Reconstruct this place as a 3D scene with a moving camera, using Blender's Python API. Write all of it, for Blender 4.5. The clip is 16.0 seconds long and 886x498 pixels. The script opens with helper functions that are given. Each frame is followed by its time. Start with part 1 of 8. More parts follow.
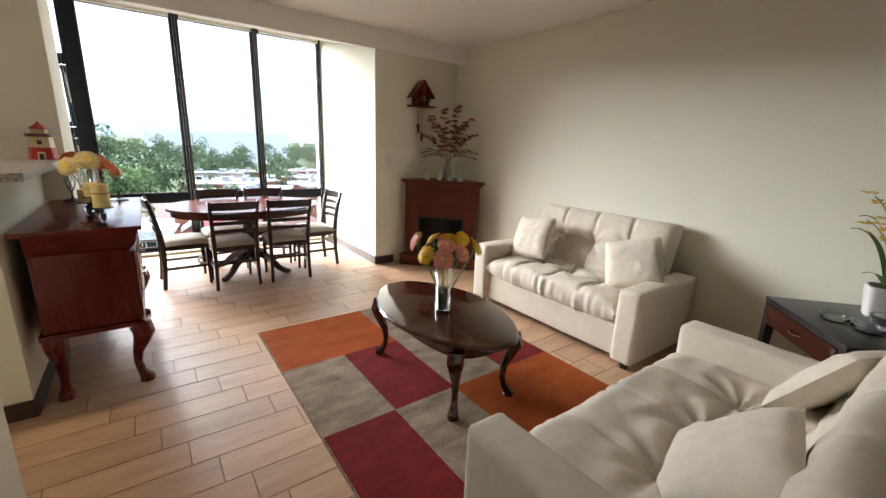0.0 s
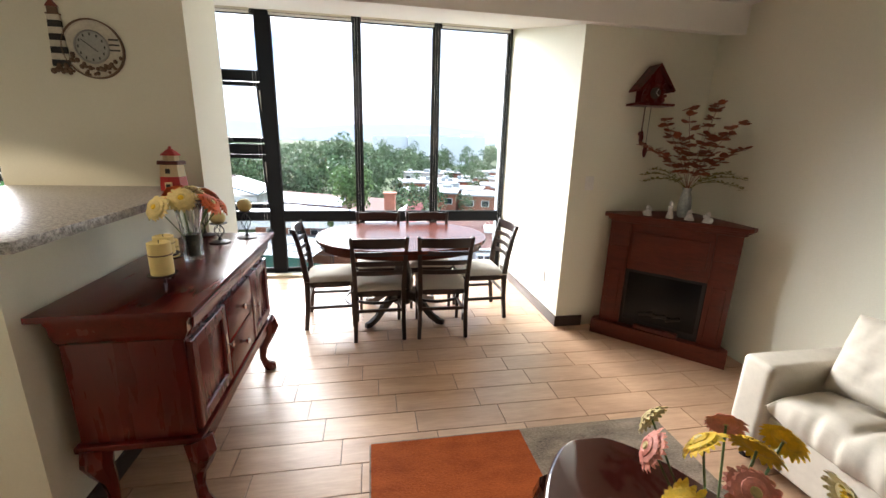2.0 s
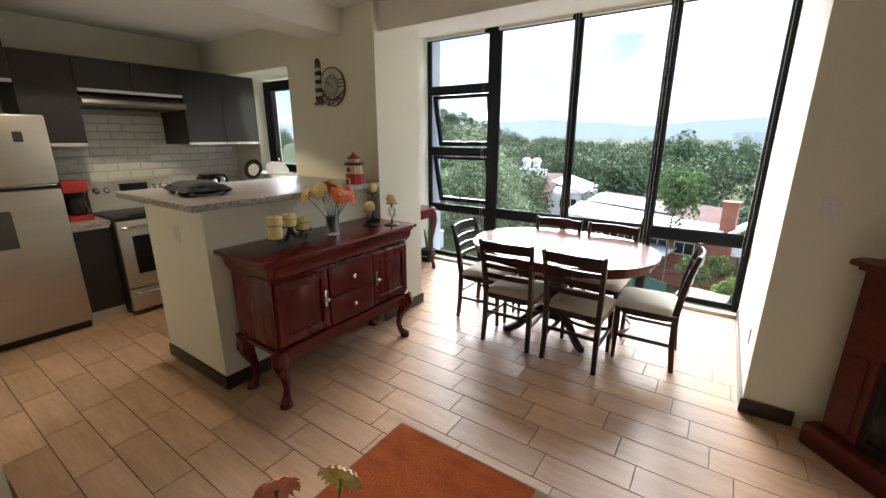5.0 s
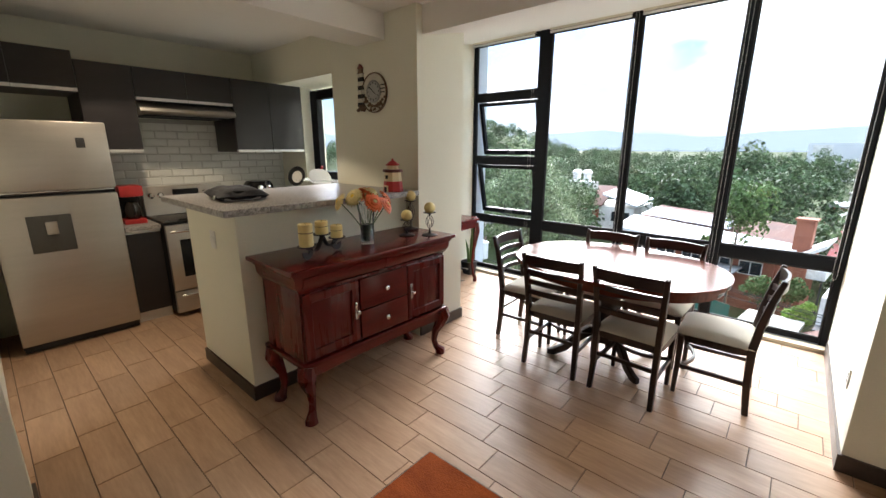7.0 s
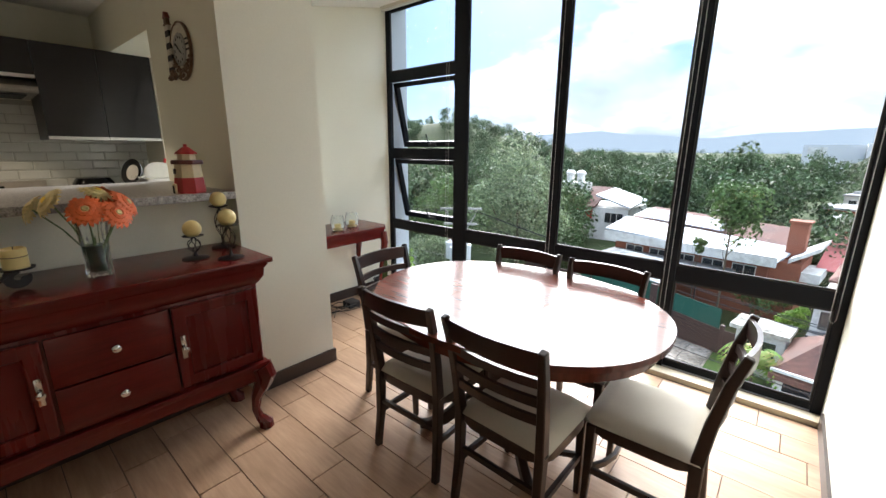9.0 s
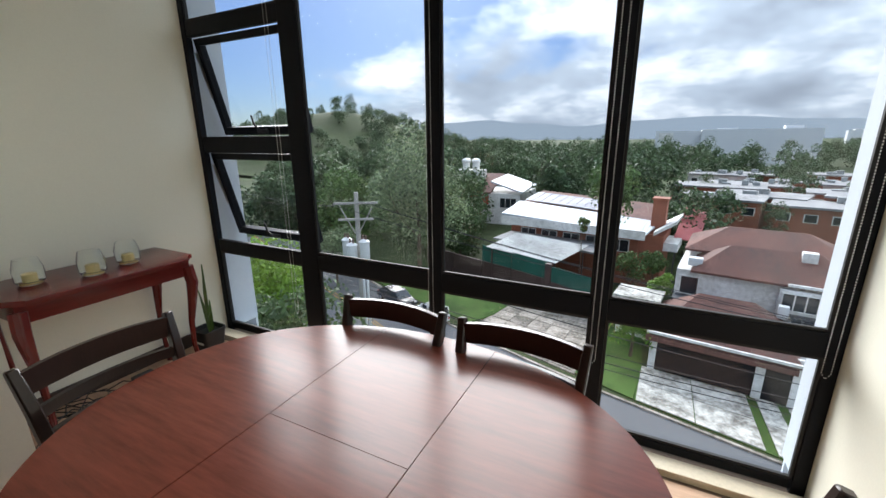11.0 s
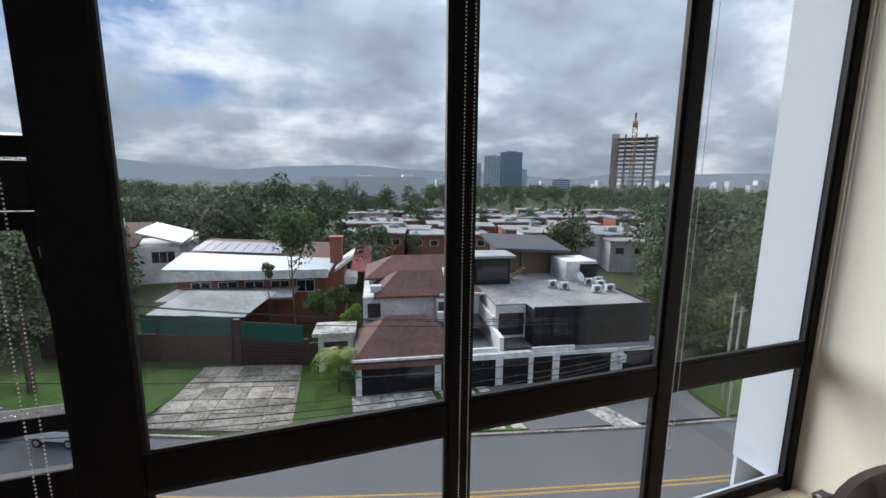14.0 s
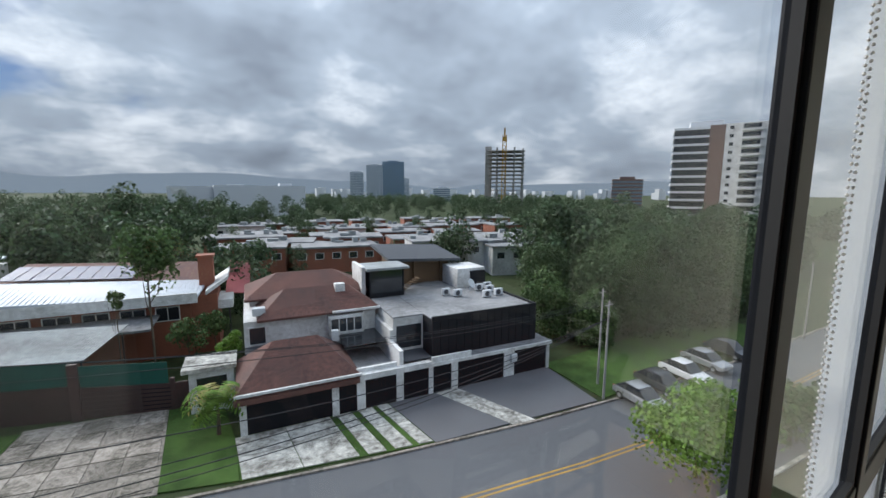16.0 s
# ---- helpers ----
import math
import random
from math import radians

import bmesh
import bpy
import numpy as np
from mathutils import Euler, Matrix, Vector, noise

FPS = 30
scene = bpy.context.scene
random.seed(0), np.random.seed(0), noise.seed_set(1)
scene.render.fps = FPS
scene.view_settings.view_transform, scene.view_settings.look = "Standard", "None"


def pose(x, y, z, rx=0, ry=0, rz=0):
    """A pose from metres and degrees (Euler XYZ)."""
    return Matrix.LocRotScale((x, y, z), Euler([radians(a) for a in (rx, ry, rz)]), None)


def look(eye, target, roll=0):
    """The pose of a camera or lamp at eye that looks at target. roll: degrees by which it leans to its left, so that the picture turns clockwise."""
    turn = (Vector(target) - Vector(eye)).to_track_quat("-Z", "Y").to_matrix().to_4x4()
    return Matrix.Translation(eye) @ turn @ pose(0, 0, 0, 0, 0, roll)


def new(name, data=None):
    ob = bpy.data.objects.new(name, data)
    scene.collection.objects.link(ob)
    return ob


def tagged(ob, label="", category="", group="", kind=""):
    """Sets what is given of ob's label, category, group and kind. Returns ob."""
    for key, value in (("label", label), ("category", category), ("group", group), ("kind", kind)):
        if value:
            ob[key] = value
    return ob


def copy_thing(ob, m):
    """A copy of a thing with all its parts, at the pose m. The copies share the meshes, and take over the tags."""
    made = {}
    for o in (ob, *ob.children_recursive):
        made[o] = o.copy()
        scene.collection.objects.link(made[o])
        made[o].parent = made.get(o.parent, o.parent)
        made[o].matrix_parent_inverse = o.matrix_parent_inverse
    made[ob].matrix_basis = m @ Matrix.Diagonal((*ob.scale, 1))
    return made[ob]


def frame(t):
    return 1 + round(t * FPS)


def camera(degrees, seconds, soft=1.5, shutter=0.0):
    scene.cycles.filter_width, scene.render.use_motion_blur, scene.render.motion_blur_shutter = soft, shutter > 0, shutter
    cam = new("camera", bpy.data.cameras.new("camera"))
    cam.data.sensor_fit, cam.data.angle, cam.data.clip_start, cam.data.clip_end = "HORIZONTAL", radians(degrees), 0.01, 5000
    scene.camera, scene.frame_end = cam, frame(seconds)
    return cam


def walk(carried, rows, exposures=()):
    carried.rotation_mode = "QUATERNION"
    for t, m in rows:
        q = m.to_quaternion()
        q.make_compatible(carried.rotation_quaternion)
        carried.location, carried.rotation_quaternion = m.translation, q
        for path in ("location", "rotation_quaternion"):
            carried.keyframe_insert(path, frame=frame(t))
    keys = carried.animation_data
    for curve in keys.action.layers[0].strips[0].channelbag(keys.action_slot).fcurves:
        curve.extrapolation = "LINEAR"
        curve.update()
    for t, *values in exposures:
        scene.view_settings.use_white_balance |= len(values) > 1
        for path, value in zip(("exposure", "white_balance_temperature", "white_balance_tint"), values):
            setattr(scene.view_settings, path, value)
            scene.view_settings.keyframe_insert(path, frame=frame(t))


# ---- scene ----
cam = camera(95.1, 16.0)
PATH = [
    (0, (0.023, 0.098, 1.457), (1.176, 1.658, 0.969), 2.2),
    (0.5, (0.188, 0.377, 1.499), (1.25, 1.999, 1.009), 2.1),
    (1, (0.315, 0.724, 1.537), (1.195, 2.45, 1.039), 1.9),
    (1.5, (0.462, 1.08, 1.569), (1.092, 2.909, 1.06), 1.6),
    (2, (0.63, 1.367, 1.589), (0.974, 3.27, 1.08), 1.6),
    (2.5, (0.82, 1.588, 1.616), (0.823, 3.522, 1.107), 1.1),
    (3, (1.088, 1.748, 1.609), (0.773, 3.655, 1.092), 0.7),
    (3.5, (1.356, 1.786, 1.608), (0.743, 3.615, 1.081), 0.5),
    (4, (1.609, 1.813, 1.618), (0.77, 3.55, 1.09), 0.4),
    (4.5, (1.817, 1.822, 1.62), (0.827, 3.478, 1.091), 0.3),
    (5, (1.956, 1.693, 1.637), (0.864, 3.283, 1.106), 0.1),
    (7.5, (1.867, 2.048, 1.584), (0.571, 3.495, 1.108), 0.1),
    (8, (1.868, 2.448, 1.571), (0.559, 3.882, 1.093), 0.0),
    (8.5, (1.918, 2.914, 1.552), (0.623, 4.36, 1.073), 0.1),
    (9, (1.923, 3.254, 1.507), (0.659, 4.729, 1.028), 0.4),
    (11.5, (1.262, 4.492, 1.478), (0.61, 6.315, 0.976), -0.1),
    (12, (0.947, 4.58, 1.459), (0.577, 6.502, 1.049), 0.5),
    (12.5, (0.64, 4.63, 1.463), (0.573, 6.594, 1.087), 0.3),
    (13, (0.43, 4.755, 1.479), (0.638, 6.713, 1.126), 0.5),
    (13.5, (0.265, 4.902, 1.488), (0.697, 6.827, 1.155), 0.6),
    (14, (0.063, 5.101, 1.473), (0.684, 6.974, 1.151), 0.5),
    (14.5, (-0.046, 5.358, 1.507), (0.74, 7.17, 1.197), 0.4),
    (15, (-0.11, 5.694, 1.542), (0.815, 7.442, 1.246), 0.5),
    (15.5, (-0.215, 5.91, 1.599), (0.822, 7.597, 1.313), 0.5),
    (16, (-0.283, 6.048, 1.613), (0.841, 7.679, 1.338), 0.3),
]
EXPOSURES = [(0.0, 2.62), (1.5, 2.6), (2.5, 2.45), (5.0, 2.15), (7.5, 2.2), (9.0, 1.85), (11.3, 0.9), (12.0, 0.68), (12.5, 0.55), (14.0, 0.42), (16.0, 0.3)]
walk(cam, [(t, look(e, g, r)) for t, e, g, r in PATH], EXPOSURES)

# ---- sky and sun ----
SUN_EL, SUN_AZ = radians(29), radians(-30)
world = bpy.data.worlds.new("overcast_sky")
scene.world = world
world.use_nodes = True
wt = world.node_tree
wt.nodes.clear()


def wnode(kind, **kw):
    n = wt.nodes.new(kind)
    for k, v in kw.items():
        if k in n.inputs:
            n.inputs[k].default_value = v
    return n


def wmath(op, a, b):
    n = wt.nodes.new("ShaderNodeMath")
    n.operation = op
    for i, v in enumerate((a, b)):
        if isinstance(v, (int, float)):
            n.inputs[i].default_value = v
        else:
            wt.links.new(v, n.inputs[i])
    return n.outputs[0]


sky = wt.nodes.new("ShaderNodeTexSky")
sky.sky_type = "NISHITA"
sky.sun_disc = False
sky.sun_elevation, sky.sun_rotation = SUN_EL, SUN_AZ
sky.air_density, sky.dust_density, sky.altitude = 1.0, 1.0, 1500
tc = wt.nodes.new("ShaderNodeTexCoord")
sep = wt.nodes.new("ShaderNodeSeparateXYZ")
wt.links.new(tc.outputs["Generated"], sep.inputs[0])
up = wmath("ADD", wmath("MAXIMUM", sep.outputs[2], 0.0), 0.34)
comb = wt.nodes.new("ShaderNodeCombineXYZ")
wt.links.new(wmath("DIVIDE", sep.outputs[0], up), comb.inputs[0])
wt.links.new(wmath("DIVIDE", sep.outputs[1], up), comb.inputs[1])


def wnoise(scale, detail, rough, seed):
    n = wt.nodes.new("ShaderNodeTexNoise")
    n.inputs["Scale"].default_value, n.inputs["Detail"].default_value, n.inputs["Roughness"].default_value = scale, detail, rough
    off = wt.nodes.new("ShaderNodeVectorMath")
    off.operation = "ADD"
    off.inputs[1].default_value = (seed, seed * 0.7, seed * 0.3)
    wt.links.new(comb.outputs[0], off.inputs[0])
    wt.links.new(off.outputs[0], n.inputs["Vector"])
    return n.outputs["Fac"]


def wramp(fac, stops):
    n = wt.nodes.new("ShaderNodeValToRGB")
    els = n.color_ramp.elements
    while len(els) < len(stops):
        els.new(0.5)
    for e, (p, c) in zip(els, stops):
        e.position, e.color = p, (*c, 1)
    wt.links.new(fac, n.inputs["Fac"])
    return n.outputs["Color"]


# more blue gaps to the west, a closed pale band along the horizon
lean = wmath("ADD", wmath("MULTIPLY", wmath("ADD", sep.outputs[0], 0.12), 0.45), wmath("MULTIPLY", wmath("MAXIMUM", wmath("SUBTRACT", 0.2, sep.outputs[2]), 0.0), 1.1))
cover = wramp(wmath("ADD", wnoise(1.25, 7, 0.58, 3.1), lean), [(0.38, (0, 0, 0)), (0.50, (1, 1, 1))])
tone = wramp(wnoise(2.1, 9, 0.6, 11.7), [(0.30, (2.8, 3.4, 4.3)), (0.5, (4.4, 5.35, 6.6)), (0.67, (9.0, 9.9, 11.0))])
mixn = wt.nodes.new("ShaderNodeMix")
mixn.data_type = "RGBA"
wt.links.new(cover, mixn.inputs["Factor"])
thin = wt.nodes.new("ShaderNodeVectorMath")
thin.operation = "MULTIPLY"
thin.inputs[1].default_value = (0.36, 0.46, 0.62)
wt.links.new(sky.outputs["Color"], thin.inputs[0])
wt.links.new(thin.outputs[0], mixn.inputs[6])
wt.links.new(tone, mixn.inputs[7])
# an overcast dome is brighter overhead than at the horizon
dome = wmath("ADD", wmath("MULTIPLY", wmath("MAXIMUM", sep.outputs[2], 0.0), 1.7), 0.66)
dm = wt.nodes.new("ShaderNodeVectorMath")
dm.operation = "SCALE"
wt.links.new(mixn.outputs[2], dm.inputs[0])
wt.links.new(dome, dm.inputs["Scale"])
bg = wt.nodes.new("ShaderNodeBackground")
bg.inputs["Strength"].default_value = 0.079
wt.links.new(dm.outputs[0], bg.inputs["Color"])
wo = wt.nodes.new("ShaderNodeOutputWorld")
wt.links.new(bg.outputs[0], wo.inputs["Surface"])

sun_data = bpy.data.lights.new("sun", "SUN")
sun_data.energy, sun_data.angle, sun_data.color = 4.0, radians(50), (1.0, 1.0, 1.0)
sun = new("sun", sun_data)
sun.matrix_world = look((0, 0, 60), (0 - math.sin(SUN_AZ) * 10, 0 - math.cos(SUN_AZ) * 10, 60 - math.tan(SUN_EL) * 10))

# ---- materials ----


def nodes_of(name):
    m = bpy.data.materials.new(name)
    m.use_nodes = True
    return m, m.node_tree.nodes, m.node_tree.links, m.node_tree.nodes["Principled BSDF"]


def shade(c, k):
    return tuple(min(1.0, v * k) for v in c[:3]) + (1.0,)


def surface(name, col, rough=0.5, metal=0.0, var=0.12, big=1.5, fine=40.0, bump=0.05, coat=0.0, rand=0.0,
            stretch=(1, 1, 1), dark=None, spec=0.5, island=0.0, bump_scale=None, contrast=0.3):
    """Colour that varies at two scales, fine relief and uneven gloss; stretch draws the fine grain out along an axis."""
    m, nd, ln, bs = nodes_of(name)
    tex = nd.new("ShaderNodeTexCoord")
    mp = nd.new("ShaderNodeMapping")
    mp.inputs["Scale"].default_value = stretch
    ln.new(tex.outputs["Object"], mp.inputs["Vector"])
    vec = mp.outputs[0]
    if rand:
        oi = nd.new("ShaderNodeObjectInfo")
        sc = nd.new("ShaderNodeVectorMath")
        sc.operation = "ADD"
        mul = nd.new("ShaderNodeMath")
        mul.operation = "MULTIPLY"
        mul.inputs[1].default_value = 37.0
        ln.new(oi.outputs["Random"], mul.inputs[0])
        ln.new(vec, sc.inputs[0])
        ln.new(mul.outputs[0], sc.inputs[1])
        vec = sc.outputs[0]
    nb = nd.new("ShaderNodeTexNoise")
    nb.inputs["Scale"].default_value, nb.inputs["Detail"].default_value = big, 4
    ln.new(vec, nb.inputs["Vector"])
    nf = nd.new("ShaderNodeTexNoise")
    nf.inputs["Scale"].default_value, nf.inputs["Detail"].default_value, nf.inputs["Roughness"].default_value = fine, 6, 0.6
    ln.new(vec, nf.inputs["Vector"])
    avg = nd.new("ShaderNodeMath")
    avg.operation = "ADD"
    ln.new(nb.outputs["Fac"], avg.inputs[0])
    ln.new(nf.outputs["Fac"], avg.inputs[1])
    half = nd.new("ShaderNodeMapRange")
    half.inputs["From Min"].default_value, half.inputs["From Max"].default_value = 1.0 - contrast, 1.0 + contrast
    ln.new(avg.outputs[0], half.inputs["Value"])
    mix = nd.new("ShaderNodeMix")
    mix.data_type = "RGBA"
    ln.new(half.outputs[0], mix.inputs["Factor"])
    mix.inputs[6].default_value = (*dark, 1) if dark else shade(col, 1 - var)
    mix.inputs[7].default_value = shade(col, 1 + var)
    out = mix.outputs[2]
    if rand or island:
        hsv = nd.new("ShaderNodeHueSaturation")
        mr = nd.new("ShaderNodeMapRange")
        k = rand or island
        mr.inputs["To Min"].default_value, mr.inputs["To Max"].default_value = 1 - k, 1 + k
        if rand:
            ln.new(oi.outputs["Random"], mr.inputs["Value"])
        else:
            geo = nd.new("ShaderNodeNewGeometry")
            ln.new(geo.outputs["Random Per Island"], mr.inputs["Value"])
        ln.new(mr.outputs[0], hsv.inputs["Value"])
        ln.new(out, hsv.inputs["Color"])
        out = hsv.outputs["Color"]
    ln.new(out, bs.inputs["Base Color"])
    rr = nd.new("ShaderNodeMapRange")
    rr.inputs["To Min"].default_value, rr.inputs["To Max"].default_value = max(0.02, rough * 0.85), min(1.0, rough * 1.2)
    ln.new(nb.outputs["Fac"], rr.inputs["Value"])
    ln.new(rr.outputs[0], bs.inputs["Roughness"])
    bs.inputs["Metallic"].default_value = metal
    bs.inputs["Specular IOR Level"].default_value = spec
    bs.inputs["Coat Weight"].default_value = coat
    bs.inputs["Coat Roughness"].default_value = 0.06
    if bump:
        bp = nd.new("ShaderNodeBump")
        bp.inputs["Strength"].default_value, bp.inputs["Distance"].default_value = bump, 0.01
        if bump_scale:
            nb2 = nd.new("ShaderNodeTexNoise")
            nb2.inputs["Scale"].default_value, nb2.inputs["Detail"].default_value = bump_scale, 3
            ln.new(tex.outputs["Object"], nb2.inputs["Vector"])
            ln.new(nb2.outputs["Fac"], bp.inputs["Height"])
        else:
            ln.new(nf.outputs["Fac"], bp.inputs["Height"])
        ln.new(bp.outputs[0], bs.inputs["Normal"])
    return m


def pane_glass(name, tint=(1, 1, 1), gloss=1.0):
    m, nd, ln, bs = nodes_of(name)
    tr = nd.new("ShaderNodeBsdfTransparent")
    tr.inputs["Color"].default_value = (*tint, 1)
    gl = nd.new("ShaderNodeBsdfGlossy")
    gl.inputs["Roughness"].default_value = 0.01
    lw = nd.new("ShaderNodeLayerWeight")
    pw = nd.new("ShaderNodeMath")
    pw.operation = "POWER"
    pw.inputs[1].default_value = 5.0
    ln.new(lw.outputs["Facing"], pw.inputs[0])
    mul = nd.new("ShaderNodeMath")
    mul.operation = "MULTIPLY_ADD"
    mul.inputs[1].default_value, mul.inputs[2].default_value = 0.8 * gloss, 0.03 * gloss
    ln.new(pw.outputs[0], mul.inputs[0])
    mx = nd.new("ShaderNodeMixShader")
    ln.new(mul.outputs[0], mx.inputs[0])
    ln.new(tr.outputs[0], mx.inputs[1])
    ln.new(gl.outputs[0], mx.inputs[2])
    ln.new(mx.outputs[0], nd["Material Output"].inputs["Surface"])
    return m


def solid_glass(name, tint=(1, 1, 1)):
    m, nd, ln, bs = nodes_of(name)
    bs.inputs["Base Color"].default_value = (*tint, 1)
    bs.inputs["Transmission Weight"].default_value = 1.0
    bs.inputs["Roughness"].default_value = 0.02
    bs.inputs["IOR"].default_value = 1.45
    return m


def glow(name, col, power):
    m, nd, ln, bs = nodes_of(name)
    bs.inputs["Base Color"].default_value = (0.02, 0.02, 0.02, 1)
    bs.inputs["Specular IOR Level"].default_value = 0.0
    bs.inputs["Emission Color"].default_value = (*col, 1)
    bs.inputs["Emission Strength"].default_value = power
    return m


WALL = surface("cream_wall_paint", (0.80, 0.785, 0.665), 0.75, var=0.03, big=0.7, fine=120, bump=0.04, spec=0.25)
CEIL = surface("white_ceiling_paint", (0.84, 0.82, 0.77), 0.85, var=0.02, big=0.7, fine=120, bump=0.03, spec=0.2)
BASEB = surface("dark_skirting", (0.045, 0.03, 0.024), 0.4, var=0.2, fine=60, bump=0.02)
TILE = surface("wood_look_tile", (0.50, 0.325, 0.21), 0.36, var=0.16, big=2.0, fine=9, bump=0.03, rand=0.09, stretch=(0.9, 7, 1), dark=(0.36, 0.22, 0.135), spec=0.4, contrast=0.45)
GROUT = surface("tile_grout", (0.17, 0.12, 0.085), 0.85, var=0.1, fine=90, bump=0.1)
SUEDE = surface("cream_microsuede", (0.66, 0.60, 0.50), 0.9, var=0.07, big=3, fine=25, bump=0.06, spec=0.15)
MAHOG = surface("mahogany_varnish", (0.105, 0.0085, 0.007), 0.25, var=0.2, big=2.5, fine=14, bump=0.01, coat=0.12, spec=0.3, stretch=(6, 0.7, 6))
MAHOG_V = surface("mahogany_varnish_upright", (0.105, 0.0085, 0.007), 0.27, var=0.12, big=2.5, fine=14, bump=0.006, coat=0.12, spec=0.3, stretch=(6, 6, 0.7))
TABLETOP = surface("cherry_tabletop_varnish", (0.12, 0.030, 0.018), 0.22, var=0.3, big=2, fine=10, bump=0.012, coat=0.0, spec=0.28, stretch=(0.8, 7, 1))
COFFEE = surface("dark_cherry_gloss", (0.035, 0.007, 0.005), 0.12, var=0.3, big=2, fine=12, bump=0.01, coat=0.8, stretch=(7, 0.8, 7))
CHAIRW = surface("dark_walnut_stain", (0.022, 0.009, 0.006), 0.34, var=0.3, big=4, fine=30, bump=0.03, coat=0.15, stretch=(5, 5, 1))
SEATF = surface("grey_beige_seat_fabric", (0.60, 0.56, 0.485), 0.9, var=0.08, big=5, fine=300, bump=0.15, spec=0.15)
FIREW = surface("cherry_mantel_wood", (0.095, 0.018, 0.009), 0.40, var=0.3, big=2, fine=16, bump=0.03, coat=0.05, spec=0.3, stretch=(1, 1, 5))
BLACKG = surface("black_gloss", (0.008, 0.008, 0.009), 0.15, var=0.2, bump=0.0, spec=0.2)
BLACKM = surface("black_matte", (0.012, 0.012, 0.013), 0.55, var=0.2, bump=0.03)
IRON = surface("black_wrought_iron", (0.014, 0.013, 0.013), 0.45, 0.3, var=0.2, fine=80, bump=0.05)
ALU = surface("black_anodised_aluminium", (0.009, 0.010, 0.013), 0.42, 0.0, var=0.12, fine=150, bump=0.01, spec=0.10)
RUBBER = surface("black_gasket", (0.01, 0.01, 0.01), 0.7, var=0.1, bump=0.02)
CREAMLIP = surface("beige_stone_sill", (0.60, 0.52, 0.38), 0.5, var=0.1, fine=60, bump=0.04)
WHITEW = surface("white_exterior_plaster", (0.52, 0.57, 0.62), 0.8, var=0.05, big=1, fine=50, bump=0.08)
GRANITE = surface("grey_granite", (0.36, 0.34, 0.32), 0.33, var=0.5, big=70, fine=240, bump=0.01, contrast=0.22, dark=(0.12, 0.11, 0.105))
CANDLE = surface("ivory_candle_wax", (0.78, 0.63, 0.27), 0.45, var=0.06, bump=0.02)
CRYSTAL = solid_glass("clear_cut_glass", (0.97, 0.99, 0.98))
PANE = pane_glass("window_pane", gloss=0.65)
STEEL = surface("brushed_stainless_steel", (0.50, 0.47, 0.43), 0.33, 0.9, var=0.06, big=1.5, fine=50, bump=0.01, stretch=(1, 1, 12))
CHROME = surface("polished_chrome", (0.75, 0.75, 0.75), 0.12, 1.0, var=0.04, bump=0.0)
CABW = surface("dark_espresso_laminate", (0.016, 0.013, 0.014), 0.32, var=0.2, big=2, fine=30, bump=0.02, stretch=(1, 1, 8))
ALUL = surface("pale_aluminium_profile", (0.62, 0.62, 0.60), 0.35, 0.7, var=0.05, bump=0.01)
SUBWAY = surface("white_glazed_tile", (0.68, 0.68, 0.64), 0.16, var=0.03, big=4, fine=15, bump=0.01, rand=0.03)
TGROUT = surface("pale_tile_grout", (0.34, 0.33, 0.30), 0.8, var=0.06, bump=0.05)
WHITEP = surface("white_plastic", (0.75, 0.74, 0.70), 0.35, var=0.03, bump=0.0)
GREENL = surface("green_leaf", (0.075, 0.16, 0.03), 0.5, var=0.3, big=20, fine=80, bump=0.05)
STEMG = surface("green_stem", (0.12, 0.19, 0.06), 0.55, var=0.2, big=20, fine=80, bump=0.02)
PETY = surface("yellow_petal", (0.80, 0.52, 0.02), 0.6, var=0.2, big=30, fine=90, bump=0.03)
PETP = surface("pink_petal", (0.78, 0.30, 0.22), 0.6, var=0.18, big=30, fine=90, bump=0.03)
PETO = surface("orange_petal", (0.80, 0.16, 0.045), 0.6, var=0.18, big=30, fine=90, bump=0.03)
PETC = surface("cream_petal", (0.72, 0.58, 0.25), 0.6, var=0.15, big=30, fine=90, bump=0.03)
REDP = surface("red_painted_ceramic", (0.42, 0.03, 0.03), 0.35, var=0.12, bump=0.02)
CREAMP = surface("cream_painted_ceramic", (0.70, 0.58, 0.36), 0.4, var=0.1, bump=0.02)
PORCEL = surface("white_porcelain", (0.72, 0.71, 0.68), 0.25, var=0.05, bump=0.02)
DRYLEAF = surface("dried_russet_leaf", (0.28, 0.075, 0.03), 0.65, var=0.4, big=18, fine=60, bump=0.05)
OLIVEL = surface("olive_leaf", (0.26, 0.23, 0.05), 0.6, var=0.3, big=18, fine=60, bump=0.05)
NYLON = surface("black_nylon", (0.013, 0.014, 0.02), 0.7, var=0.2, fine=200, bump=0.12)


# ---- building tools ----


def mesh_of(name, bm, mat, smooth=False):
    bmesh.ops.recalc_face_normals(bm, faces=bm.faces)
    me = bpy.data.meshes.new(name)
    bm.to_mesh(me)
    bm.free()
    me.materials.append(mat)
    if smooth:
        me.polygons.foreach_set("use_smooth", [True] * len(me.polygons))
        me.set_sharp_from_angle(angle=radians(38))
    return me


def part(name, bm, mat, parent, label="", smooth=True):
    ob = new(name, mesh_of(name, bm, mat, smooth))
    ob.parent = parent
    if label:
        tagged(ob, label)
    return ob


def thing(name, m, label, category, group="", kind=""):
    ob = new(name)
    ob.empty_display_size = 0.1
    ob.matrix_world = m
    return tagged(ob, label, category, group, kind)


